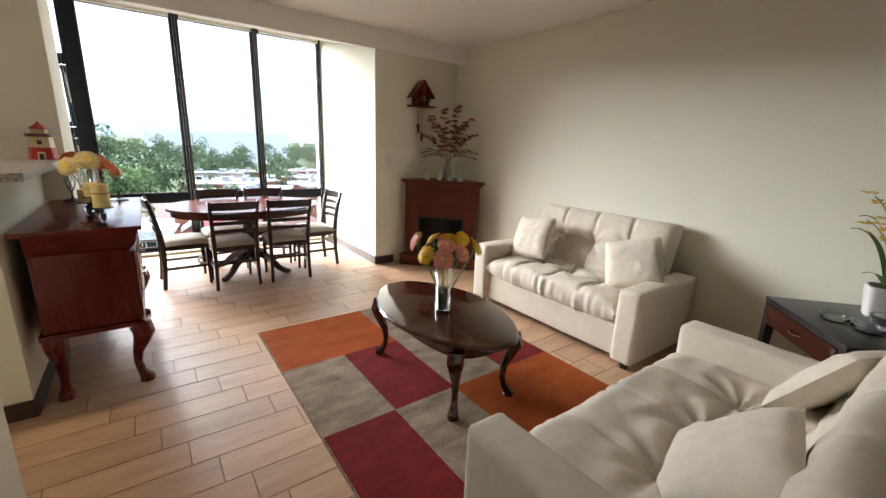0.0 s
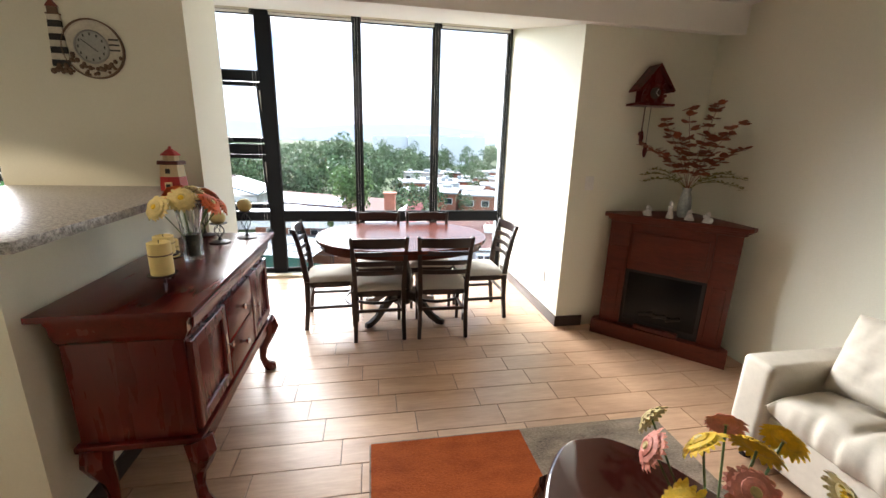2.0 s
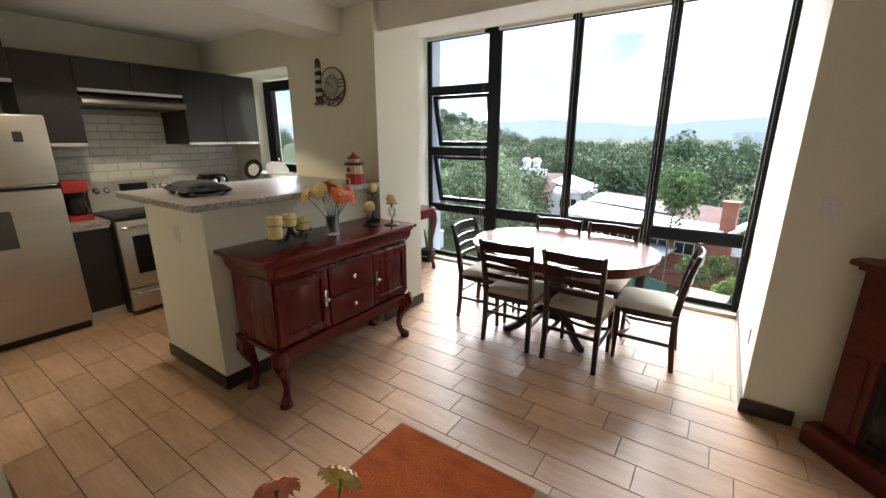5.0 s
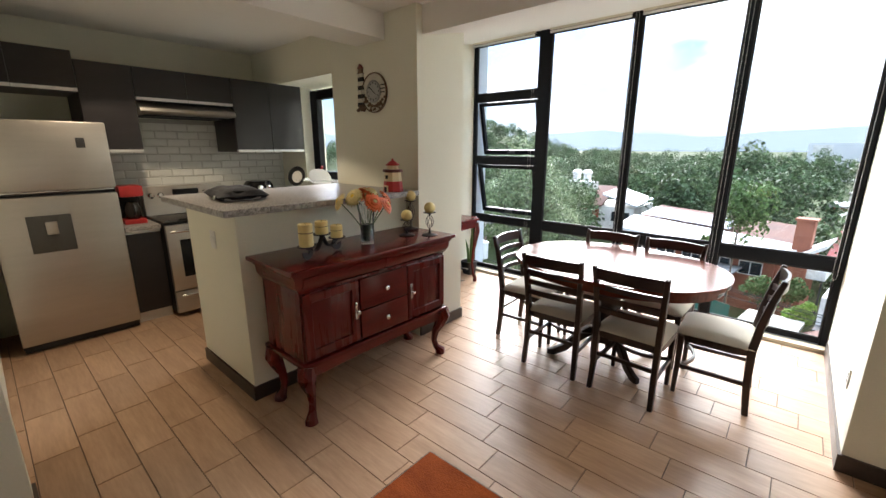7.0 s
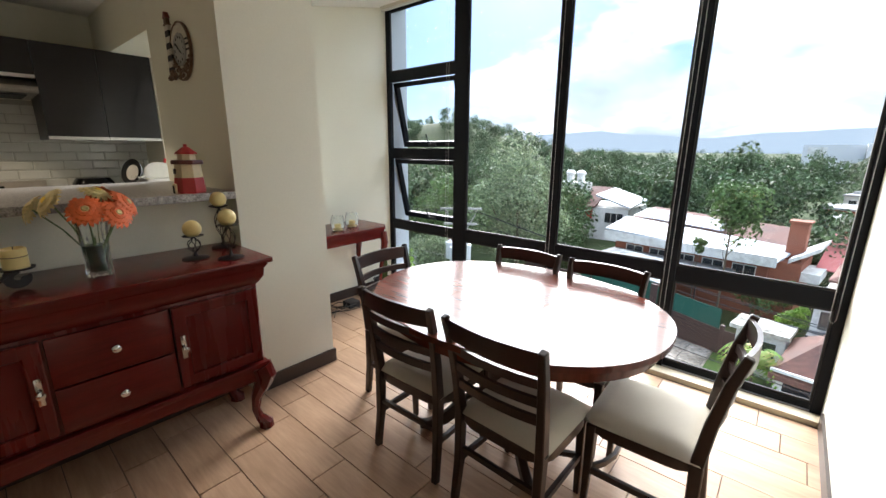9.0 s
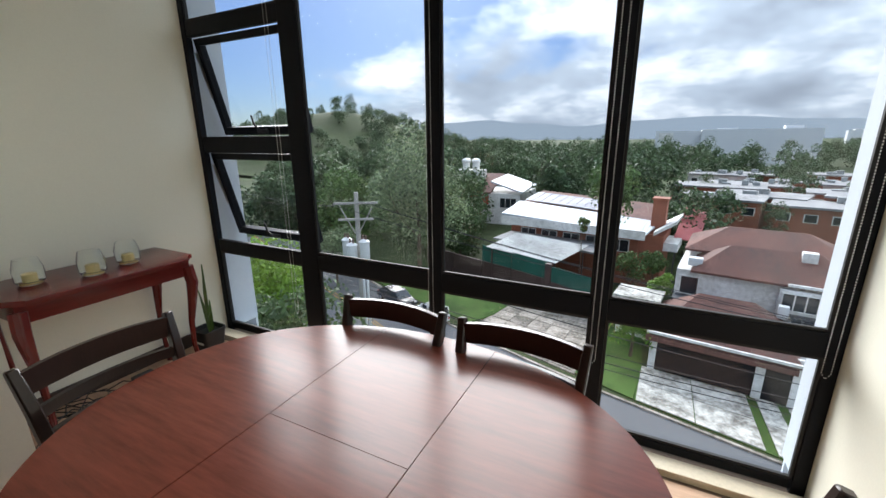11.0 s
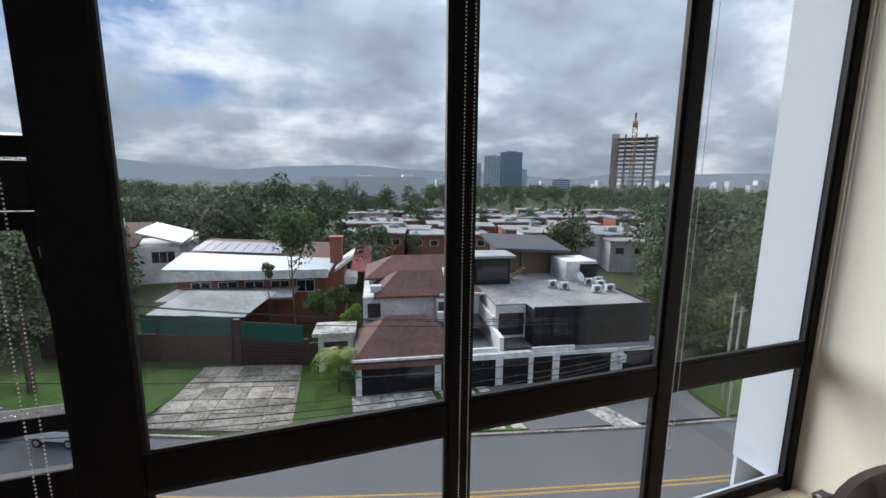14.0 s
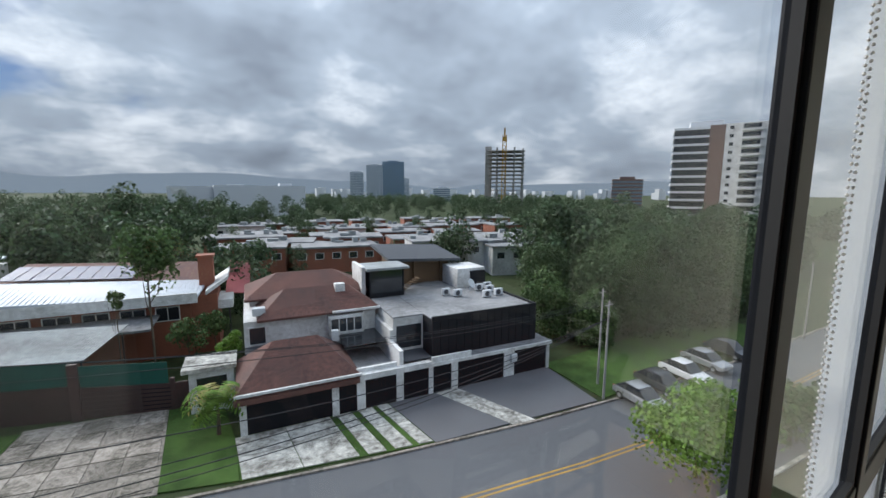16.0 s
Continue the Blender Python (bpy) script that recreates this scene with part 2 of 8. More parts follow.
def whole(name, bm, mat, label, category, m=None, smooth=True, kind="", group=""):
    ob = new(name, mesh_of(name, bm, mat, smooth))
    if m is not None:
        ob.matrix_world = m
    return tagged(ob, label, category, group, kind)


def setting(name, bm, mat, label, category, smooth=False):
    return whole(name, bm, mat, label, category, None, smooth, "structure")


def box(bm, x0, y0, z0, x1, y1, z1, bev=0.0, seg=2):
    vs = [bm.verts.new((x, y, z)) for x in (x0, x1) for y in (y0, y1) for z in (z0, z1)]
    fs = [bm.faces.new([vs[i] for i in q]) for q in ((0, 1, 3, 2), (4, 6, 7, 5), (0, 4, 5, 1), (2, 3, 7, 6), (0, 2, 6, 4), (1, 5, 7, 3))]
    if bev:
        es = list({e for f in fs for e in f.edges})
        bmesh.ops.bevel(bm, geom=es, offset=bev, segments=seg, affect="EDGES", profile=0.6)
    return bm


def boxes(*specs, bev=0.0):
    bm = bmesh.new()
    for s in specs:
        box(bm, *s, bev=bev)
    return bm


def loft(bm, rings, closed=True, cap=True):
    """Joins rings of equal length into one skin."""
    rows = [[bm.verts.new(p) for p in r] for r in rings]
    n = len(rows[0])
    for a, b in zip(rows, rows[1:]):
        for i in range(n if closed else n - 1):
            j = (i + 1) % n
            bm.faces.new((a[i], a[j], b[j], b[i]))
    if cap:
        bm.faces.new(rows[0][::-1])
        bm.faces.new(rows[-1])
    return bm


def lathe(bm, prof, n=24, c=(0, 0), sx=1.0, sy=1.0, cap=True):
    rings = []
    for r, z in prof:
        rings.append([(c[0] + sx * r * math.cos(2 * math.pi * i / n), c[1] + sy * r * math.sin(2 * math.pi * i / n), z) for i in range(n)])
    return loft(bm, rings, cap=cap)


def sweep(bm, pts, w, d=None, n=4, ends=None):
    """A bar with a section w by d (n=4) or round (n>4) along the points; w and d may be lists."""
    pts = [Vector(p) for p in pts]
    k = len(pts)
    ws = w if isinstance(w, (list, tuple)) else [w] * k
    ds = (d if isinstance(d, (list, tuple)) else [d if d is not None else w if not isinstance(w, (list, tuple)) else None] * k)
    ds = [ws[i] if v is None else v for i, v in enumerate(ds)]
    ref = Vector((0, 0, 1))
    if abs((pts[-1] - pts[0]).normalized().z) > 0.75:
        ref = Vector((0, 1, 0))
    rings = []
    for i, p in enumerate(pts):
        t = (pts[min(i + 1, k - 1)] - pts[max(i - 1, 0)]).normalized()
        a = t.cross(ref).normalized()
        b = a.cross(t).normalized()
        if n == 4:
            offs = [(-1, -1), (1, -1), (1, 1), (-1, 1)]
            rings.append([p + a * (ox * ws[i] / 2) + b * (oy * ds[i] / 2) for ox, oy in offs])
        else:
            rings.append([p + a * (math.cos(2 * math.pi * j / n) * ws[i] / 2) + b * (math.sin(2 * math.pi * j / n) * ds[i] / 2) for j in range(n)])
    return loft(bm, rings)


def bez(a, b, c, d, n=8):
    a, b, c, d = map(Vector, (a, b, c, d))
    return [a * (1 - t) ** 3 + b * 3 * t * (1 - t) ** 2 + c * 3 * t * t * (1 - t) + d * t ** 3 for t in [i / n for i in range(n + 1)]]


def slab(bm, outline, z0, z1, bev=0.0):
    """A plate with the given outline."""
    lo = [bm.verts.new((x, y, z0)) for x, y in outline]
    hi = [bm.verts.new((x, y, z1)) for x, y in outline]
    n = len(outline)
    fs = [bm.faces.new(lo[::-1]), bm.faces.new(hi)]
    for i in range(n):
        fs.append(bm.faces.new((lo[i], lo[(i + 1) % n], hi[(i + 1) % n], hi[i])))
    if bev:
        es = list({e for f in fs[:2] for e in f.edges})
        bmesh.ops.bevel(bm, geom=es, offset=bev, segments=2, affect="EDGES", profile=0.6)
    return bm


def oval(cx, cy, rx, ry, n=48, p=2.0):
    out = []
    for i in range(n):
        a = 2 * math.pi * i / n
        c, s = math.cos(a), math.sin(a)
        out.append((cx + rx * math.copysign(abs(c) ** (2 / p), c), cy + ry * math.copysign(abs(s) ** (2 / p), s)))
    return out


def ball(bm, c, r, n=10, sz=1.0):
    m = max(5, n // 2 + 1)
    prof = [(max(0.0005, r * math.sin(math.pi * i / m)), c[2] - sz * r * math.cos(math.pi * i / m)) for i in range(m + 1)]
    return lathe(bm, prof, n, (c[0], c[1]))


def pillow(bm, w, d, h, nx=14, ny=14, p=3.2, tufts=(), pull=0.0, seed=0, wr=0.004, flat=0.35):
    """A stuffed cushion, w by d, h thick, with pinched corners; tufts are places where buttons pull the top in."""
    rnd = random.Random(seed)
    off = Vector((rnd.random() * 9, rnd.random() * 9, 0))

    def lift(u, v):
        e = max(0.0, (1 - abs(u) ** p)) ** flat * max(0.0, (1 - abs(v) ** p)) ** flat
        z = h / 2 * e
        for tx, ty in tufts:
            dd = math.hypot((u - tx) * w / 2, (v - ty) * d / 2)
            z -= pull * math.exp(-dd / 0.055) * e
        z += wr * noise.noise(Vector((u * 4, v * 4, seed)) + off) * e * 2
        return z
    top, bot = [], []
    for i in range(nx + 1):
        for j in range(ny + 1):
            u, v = 2 * i / nx - 1, 2 * j / ny - 1
            pin = 1 - 0.035 * (abs(u) ** 4) * (1 - abs(v) ** 2) * 0
            x, y = u * w / 2 * pin, v * d / 2 * pin
            z = lift(u, v)
            top.append(bm.verts.new((x, y, z)))
            edge = i in (0, nx) or j in (0, ny)
            bot.append(top[-1] if edge else bm.verts.new((x, y, -h / 2 * max(0.0, (1 - abs(u) ** p)) ** flat * max(0.0, (1 - abs(v) ** p)) ** flat)))
    k = ny + 1
    for i in range(nx):
        for j in range(ny):
            a, b, c, e = i * k + j, (i + 1) * k + j, (i + 1) * k + j + 1, i * k + j + 1
            bm.faces.new((top[a], top[b], top[c], top[e]))
            if len({bot[a], bot[e], bot[c], bot[b]}) == 4:
                try:
                    bm.faces.new((bot[a], bot[e], bot[c], bot[b]))
                except ValueError:
                    pass
    return bm


def put(bm, m):
    bmesh.ops.transform(bm, matrix=m, verts=bm.verts)
    return bm


def wavy_box(bm, x0, y0, z0, x1, y1, z1, step=0.06, amp=0.004, r=0.04, seed=0):
    """An upholstered block: rounded, with an uneven skin."""
    nb = bmesh.new()
    box(nb, x0, y0, z0, x1, y1, z1, bev=r, seg=4)
    bmesh.ops.subdivide_edges(nb, edges=[e for e in nb.edges if e.calc_length() > step * 2.2], cuts=5, use_grid_fill=True)
    for v in nb.verts:
        q = v.co * 6 + Vector((seed, seed, 0))
        v.co += Vector((noise.noise(q), noise.noise(q + Vector((5, 0, 0))), noise.noise(q + Vector((0, 7, 0))))) * amp
    tmp = bpy.data.meshes.new("tmp")
    nb.to_mesh(tmp)
    nb.free()
    bm.from_mesh(tmp)
    bpy.data.meshes.remove(tmp)
    return bm


# ---- room shell ----
XR, XL, YB, YW, ZC = 3.42, -3.10, -1.70, 6.27, 2.63      # right wall, kitchen wall, back wall, window, ceiling
XREV, YFP, YCL, XCOL, YCOL, XALC = 2.255, 4.53, 4.22, -0.43, 4.78, -1.42
ZB, ZH, YBEAM = 2.43, 2.87, 4.28                          # beam underside, window head, beam face

setting("floor", boxes((XL - 0.2, YB - 0.2, -0.25, XR + 0.2, 6.31, -0.006)), GROUT, "grouted bed of the wood-look tile floor", "floor")
setting("wall_east", boxes((XR, YB, -0.006, XR + 0.2, YFP + 0.2, ZC + 0.3)), WALL, "cream painted wall behind the sofa", "wall")
setting("wall_hearth", boxes((XREV, YFP, -0.006, XR, 6.51, 3.1)), WALL, "cream painted wall behind the corner fireplace", "wall")
setting("wall_back", boxes((XL - 0.2, YB - 0.2, -0.006, XR + 0.2, YB, ZC + 0.3)), WALL, "plain cream wall closing the living room", "wall")
setting("wall_entry", boxes((-0.57, YB, -0.006, -0.42, 1.80, ZC)), WALL, "cream partition wall end beside the passage", "wall")
setting("wall_kitchen_south", boxes((XL, 1.62, -0.006, -0.57, 1.77, ZC)), WALL, "plain cream wall closing the kitchen", "wall")
setting("wall_kitchen_west", boxes((XL - 0.2, 1.62, -0.006, XL, 4.9, ZC + 0.3)), WALL, "cream painted kitchen wall above the cabinets", "wall")
# clock wall with the recess of the kitchen window beside it
setting("wall_north", boxes((-1.53, YCL, -0.006, XCOL, YCOL, 3.1)), WALL, "cream painted wall carrying the lighthouse clock", "wall")
setting("lintel", boxes((XL, YCL, 2.27, -1.532, YCOL, 3.1)), WALL, "cream painted lintel above the kitchen window recess", "wall")
setting("window_apron", boxes((-2.558, 4.58, -0.006, -1.532, YCOL, 1.22)), WALL, "cream painted wall below the kitchen window", "wall")
setting("wall_recess", boxes((XL, 4.50, -0.006, -2.56, YCOL, 2.268)), WALL, "cream painted wall beside the kitchen window", "wall")
setting("wall_alcove", boxes((XALC - 0.2, YCOL, -0.006, XALC, 6.51, 3.1)), WALL, "cream painted side wall of the dining alcove", "wall")
setting("ceiling", boxes((XL - 0.2, YB - 0.2, ZC, XR + 0.2, YBEAM + 0.02, ZC + 0.2)), CEIL, "white painted flat ceiling", "ceiling")
bm = bmesh.new()
loft(bm, [[(x, YBEAM, ZB), (x, YBEAM, ZC + 0.2), (x, 6.32, 3.1), (x, 6.32, ZH), (x, 4.7, ZB + 0.09)] for x in (XALC, XREV)])
loft(bm, [[(x, YBEAM, ZB), (x, YBEAM, ZC + 0.2), (x, YFP, ZC + 0.2), (x, YFP, ZB + 0.052)] for x in (XREV, XR)])
setting("beam_1", bm, CEIL, "white plastered beam with soffit rising to the window head", "beam")
setting("beam_2", boxes((-1.15, 1.77, 2.44, -0.79, YCL, ZC + 0.002)), CEIL, "white plastered beam over the breakfast bar", "beam")
BB = 0.095
bm = boxes((XR - 0.014, YB, 0, XR, 3.45, BB), (XREV + 0.0, YFP - 0.014, 0, 2.50, YFP, BB), (XREV - 0.014, YFP - 0.014, 0, XREV, 6.13, BB),
           (XCOL, YCL, 0, XCOL + 0.014, YCOL + 0.014, BB), (XALC, YCOL, 0, XCOL, YCOL + 0.014, BB), (XALC, YCOL + 0.014, 0, XALC + 0.014, 6.13, BB),
           (-0.42, YB, 0, -0.406, 1.814, BB), (-0.57, 1.80, 0, -0.42, 1.814, BB),
           (-0.58, 2.826, 0, -0.566, YCL, BB), (-1.40, 2.826, 0, -0.58, 2.84, BB))
setting("baseboard", bm, BASEB, "dark brown skirting along the walls", "skirting")
setting("facade", boxes((XALC - 0.6, 6.30, -15.0, XREV + 1.4, 6.51, -0.26), (XALC - 0.6, 6.30, 3.1, XREV + 1.4, 6.51, 4.6),
                        (XALC - 0.6, 6.512, -0.26, XALC - 0.001, 6.53, 3.1), (XREV + 0.001, 6.512, -0.26, XREV + 1.4, 6.53, 3.1)), WHITEW,
        "white plastered outside wall of the apartment block", "facade")
bm = boxes((XALC - 0.004, 6.305, 0.0, XALC + 0.006, 6.53, 3.05), (XREV - 0.012, 6.305, 0.0, XREV + 0.004, 6.53, 3.05), (XALC, 6.312, -0.2, XREV, 6.33, 0.03),
           (XALC, 6.305, 2.95, XREV, 6.53, 3.09))
setting("window_reveal", bm, WHITEW, "white plastered outer reveal and sill", "window reveal")
setting("window_step", boxes((XALC, 6.13, -0.006, XREV, 6.225, 0.03), bev=0.004), CREAMLIP, "low beige stone strip under the glazing", "sill")

# bar wall with the granite top
setting("bar_wall", boxes((-1.40, 2.84, -0.006, -0.58, YCL, 1.232)), WALL, "cream painted half-height wall of the breakfast bar", "half wall")
whole("bar_counter", boxes((-1.50, 2.72, 1.232, -0.42, YCL - 0.002, 1.272), bev=0.006), GRANITE, "speckled grey granite top on the bar wall", "countertop")


def aluminium_bar(win, name, *dims, bev=0.006):
    return part(name, boxes(dims, bev=bev), ALU, win, smooth=False)


def big_window():
    w = thing("window_1", pose(0, 0, 0), "tall black aluminium window wall with two top-hung vents open", "window", kind="structure")
    y0, y1 = 6.245, 6.288
    for name, x0, x1 in (("mullion", XALC, -1.372), ("mullion", -0.52, -0.375), ("mullion", 0.467, 0.539), ("mullion", 1.340, 1.412), ("mullion", 2.205, XREV)):
        aluminium_bar(w, name, x0, y0, 0.0, x1, y1, ZH)
    edges = [(-1.372, -0.52), (-0.375, 0.467), (0.539, 1.340), (1.412, 2.205)]
    for i, (x0, x1) in enumerate(edges):
        aluminium_bar(w, "bottom_rail", x0, y0 + 0.004, 0.03, x1, y1 - 0.004, 0.075)
        aluminium_bar(w, "head_rail", x0, y0 + 0.004, ZH - 0.06, x1, y1 - 0.004, ZH)
        rails = [(0.655, 0.762)] if i else [(0.668, 0.762), (1.404, 1.515), (2.16, 2.257)]
        for z0, z1 in rails:
            aluminium_bar(w, "transom", x0, y0 + 0.004, z0, x1, y1 - 0.004, z1)
        lows = [(0.075, 0.655), (0.762, ZH - 0.06)] if i else [(0.075, 0.668), (2.257, ZH - 0.06)]
        for z0, z1 in lows:
            p = part("pane", boxes((x0, 6.272, z0, x1, 6.278, z1)), PANE, w, smooth=False)
            p.visible_shadow = False
            bead = bmesh.new()
            for a in ((x0, z0, x1, z0 + 0.012), (x0, z1 - 0.012, x1, z1), (x0, z0 + 0.012, x0 + 0.012, z1 - 0.012), (x1 - 0.012, z0 + 0.012, x1, z1 - 0.012)):
                box(bead, a[0], 6.255, a[1], a[2], 6.271, a[3])
            part("glazing_bead", bead, RUBBER, w, smooth=False)
    # two top-hung sashes, bottom swung out
    for z0, z1 in ((0.762, 1.404), (1.515, 2.16)):
        h = z1 - z0
        s = new("sash")
        s.parent = w
        s.matrix_local = pose(0, 6.285, z1 - 0.005, 13.0, 0, 0)
        x0, x1 = -1.366, -0.526
        fr = boxes((x0, 0, -h, x0 + 0.045, 0.05, 0), (x1 - 0.045, 0, -h, x1, 0.05, 0), (x0 + 0.045, 0, -0.045, x1 - 0.045, 0.05, 0), (x0 + 0.045, 0, -h, x1 - 0.045, 0.05, -h + 0.055), bev=0.004)
        part("sash_frame", fr, ALU, s, smooth=False)
        g = part("pane", boxes((x0 + 0.045, 0.022, -h + 0.055, x1 - 0.045, 0.028, -0.045)), PANE, s, smooth=False)
        g.visible_shadow = False
        hd = bmesh.new()
        box(hd, -0.99, -0.018, -h + 0.012, -0.89, -0.002, -h + 0.04, bev=0.003)
        sweep(hd, bez((-0.95, -0.014, -h + 0.03), (-0.96, -0.05, -h + 0.06), (-0.965, -0.05, -h + 0.09), (-0.975, -0.04, -h + 0.14)), 0.016, 0.012, n=6)
        part("handle", hd, BLACKM, s)
        for xs in (x0 + 0.004, x1 - 0.012):
            st = bmesh.new()
            sweep(st, [(xs, -0.01, -0.08), (xs, 0.0, -h * 0.6)], 0.008, 0.018)
            part("stay_arm", st, STEEL, s, smooth=False)
    return w


big_window()


def bead_chain(x, y, z0, z1):
    """A loop of small beads hanging from the roller blind."""
    t = thing("blind_chain", pose(x, y, 0), "white beaded control chain hanging at the window mullion", "blind chain", "blind chains")
    for dx in (-0.014, 0.014):
        bm = bmesh.new()
        z = z0
        while z < z1:
            ball(bm, (dx * min(1, (z - z0) / 0.02 + 0.2), 0, z), 0.0024, 6)
            z += 0.0105
        part("bead_string", bm, PORCEL, t)
    return t


for cx, cz in ((-0.555, 0.33), (0.50, 0.30), (1.37, 0.45), (2.20, 0.60)):
    bead_chain(cx, 6.195, cz, ZH - 0.02)
for cx, wd in ((-0.965, 0.83), (0.045, 0.82), (0.945, 0.78), (1.81, 0.77)):
    bl = thing("roller_blind", pose(cx, 6.17, ZH - 0.03), "rolled-up beige blind under the window head", "roller blind", "roller blinds")
    bm = bmesh.new()
    sweep(bm, [(-wd / 2, 0, 0), (wd / 2, 0, 0)], 0.05, n=12)
    part("roll", bm, surface("beige_blind_cloth", (0.60, 0.56, 0.46), 0.8, var=0.04), bl)
    bm = boxes((-wd / 2, -0.008, -0.05, wd / 2, 0.008, -0.03), bev=0.003)
    part("bottom_bar", bm, WHITEP, bl)


def kitchen_window():
    w = thing("window_2", pose(0, 0, 0), "small black framed kitchen window in a deep recess", "window", kind="structure")
    x0, x1, z0, z1, y = -2.54, -1.56, 1.24, 2.235, 4.60
    part("window_frame", boxes((x0, y, z0, x0 + 0.13, y + 0.07, z1), (x1 - 0.07, y, z0, x1, y + 0.07, z1), (x0 + 0.13, y, z0, x1 - 0.07, y + 0.07, z0 + 0.10),
                               (x0 + 0.13, y, z1 - 0.10, x1 - 0.07, y + 0.07, z1), (-2.02, y + 0.004, z0 + 0.10, -1.96, y + 0.066, z1 - 0.10), bev=0.004), ALU, w, smooth=False)
    for a, b in ((x0 + 0.13, -2.02), (-1.96, x1 - 0.07)):
        p = part("pane", boxes((a, y + 0.03, z0 + 0.10, b, y + 0.036, z1 - 0.10)), PANE, w, smooth=False)
        p.visible_shadow = False
    part("window_sill", boxes((-2.558, 4.50, 1.221, -1.533, 4.60, 1.239), bev=0.003), PORCEL, w, smooth=False)


kitchen_window()


def wall_plate(name, m, label, cat, rocker):
    t = thing(name, m, label, cat)
    part("plate", boxes((-0.038, -0.008, -0.058, 0.038, 0.0, 0.058), bev=0.003), WHITEP, t)
    if rocker:
        part("rocker", boxes((-0.03, -0.013, -0.022, -0.002, -0.008, 0.022), (0.002, -0.013, -0.022, 0.03, -0.008, 0.022), bev=0.002), WHITEP, t)
    else:
        part("socket_face", boxes((-0.018, -0.011, -0.034, 0.018, -0.008, -0.004), (-0.018, -0.011, 0.004, 0.018, -0.008, 0.034), bev=0.002), PORCEL, t)


wall_plate("power_outlet", pose(XREV, 4.87, 0.375, 0, 0, -90), "white power outlet low on the cream reveal wall", "outlet", False)
wall_plate("light_switch", pose(2.43, YFP, 1.29), "white light switch on the cream wall", "switch", True)
wall_plate("light_switch", pose(-0.95, 2.84, 1.02), "white switch plate on the bar end", "switch", True)

# kitchen ceiling spot
sp = thing("ceiling_spot", pose(-1.72, 2.75, ZC), "small round recessed warm ceiling spot, lit", "ceiling light")
bm = bmesh.new()
lathe(bm, [(0.05, 0.0), (0.055, -0.008), (0.04, -0.012), (0.036, 0.0)], 20, cap=False)
part("ring", bm, CHROME, sp)
bm = bmesh.new()
lathe(bm, [(0.036, -0.004), (0.001, -0.004)], 20, cap=False)
part("lamp_face", bm, glow("warm_lamp", (1.0, 0.72, 0.38), 9.0), sp)
sd = bpy.data.lights.new("kitchen_spot", "SPOT")
sd.energy, sd.color, sd.spot_size, sd.shadow_soft_size = 14, (1.0, 0.82, 0.60), radians(110), 0.04
new("kitchen_spot", sd).matrix_world = look((-1.72, 2.75, ZC - 0.03), (-1.72, 2.76, 0))

# ---- dining corner ----


def dining_chair(m):
    c = thing("dining_chair", m, "dark-stained wooden ladder-back chair with a beige padded seat", "chair", "chairs round the dining table")

    def back_post(s):
        bm = bmesh.new()
        sweep(bm, [(s * 0.196, -0.215, 0), (s * 0.19, -0.195, 0.2), (s * 0.19, -0.19, 0.43), (s * 0.195, -0.21, 0.6), (s * 0.203, -0.24, 0.76), (s * 0.212, -0.275, 0.885)],
              [0.03, 0.034, 0.036, 0.034, 0.032, 0.028], [0.034, 0.04, 0.046, 0.042, 0.036, 0.03])
        bmesh.ops.bevel(bm, geom=bm.edges[:], offset=0.004, segments=1, affect="EDGES")
        part("back_post", bm, CHAIRW, c)
    back_post(-1)
    back_post(1)
    for s in (-1, 1):
        bm = bmesh.new()
        sweep(bm, [(s * 0.185, 0.185, 0), (s * 0.185, 0.18, 0.25), (s * 0.185, 0.18, 0.42)], [0.026, 0.033, 0.038], [0.026, 0.033, 0.038])
        bmesh.ops.bevel(bm, geom=bm.edges[:], offset=0.004, segments=1, affect="EDGES")
        part("front_leg", bm, CHAIRW, c)
    for z, hgt, y in ((0.836, 0.078, -0.262), (0.745, 0.036, -0.236), (0.665, 0.036, -0.222), (0.585, 0.036, -0.208)):
        bm = bmesh.new()
        pts = [(u * 0.2, y - 0.034 * (1 - u * u), z + (0.003 if hgt > 0.05 else 0.006) * (1 - u * u)) for u in (-1, -0.75, -0.5, -0.25, 0, 0.25, 0.5, 0.75, 1)]
        sweep(bm, pts, 0.016, [hgt] * 9 if hgt < 0.05 else [hgt * 0.94, hgt * 0.97, hgt, hgt, hgt, hgt, hgt, hgt * 0.97, hgt * 0.94])
        part("back_slat", bm, CHAIRW, c)
    bm = bmesh.new()
    out = oval(0, 0.0, 0.212, 0.205, 36, 5)
    slab(bm, out, 0.385, 0.43, 0.006)
    part("seat_frame", bm, CHAIRW, c)
    bm = bmesh.new()
    pillow(bm, 0.425, 0.415, 0.085, 12, 12, p=5, wr=0.001, flat=0.42)
    put(bm, pose(0, 0.005, 0.435))
    part("seat_pad", bm, SEATF, c)
    for s in (-1, 1):
        bm = bmesh.new()
        sweep(bm, [(s * 0.19, -0.19, 0.2), (s * 0.186, 0.18, 0.2)], 0.018, 0.026)
        part("side_stretcher", bm, CHAIRW, c)
    bm = bmesh.new()
    sweep(bm, [(u * 0.186, 0.19 - 0.07 * (1 - u * u) - 0.01, 0.2) for u in (-1, -0.6, -0.2, 0.2, 0.6, 1)], 0.018, 0.024)
    part("curved_stretcher", bm, CHAIRW, c)
    bm = bmesh.new()
    sweep(bm, [(-0.19, -0.193, 0.26), (0.19, -0.193, 0.26)], 0.018, 0.024)
    part("rear_stretcher", bm, CHAIRW, c)
    return c


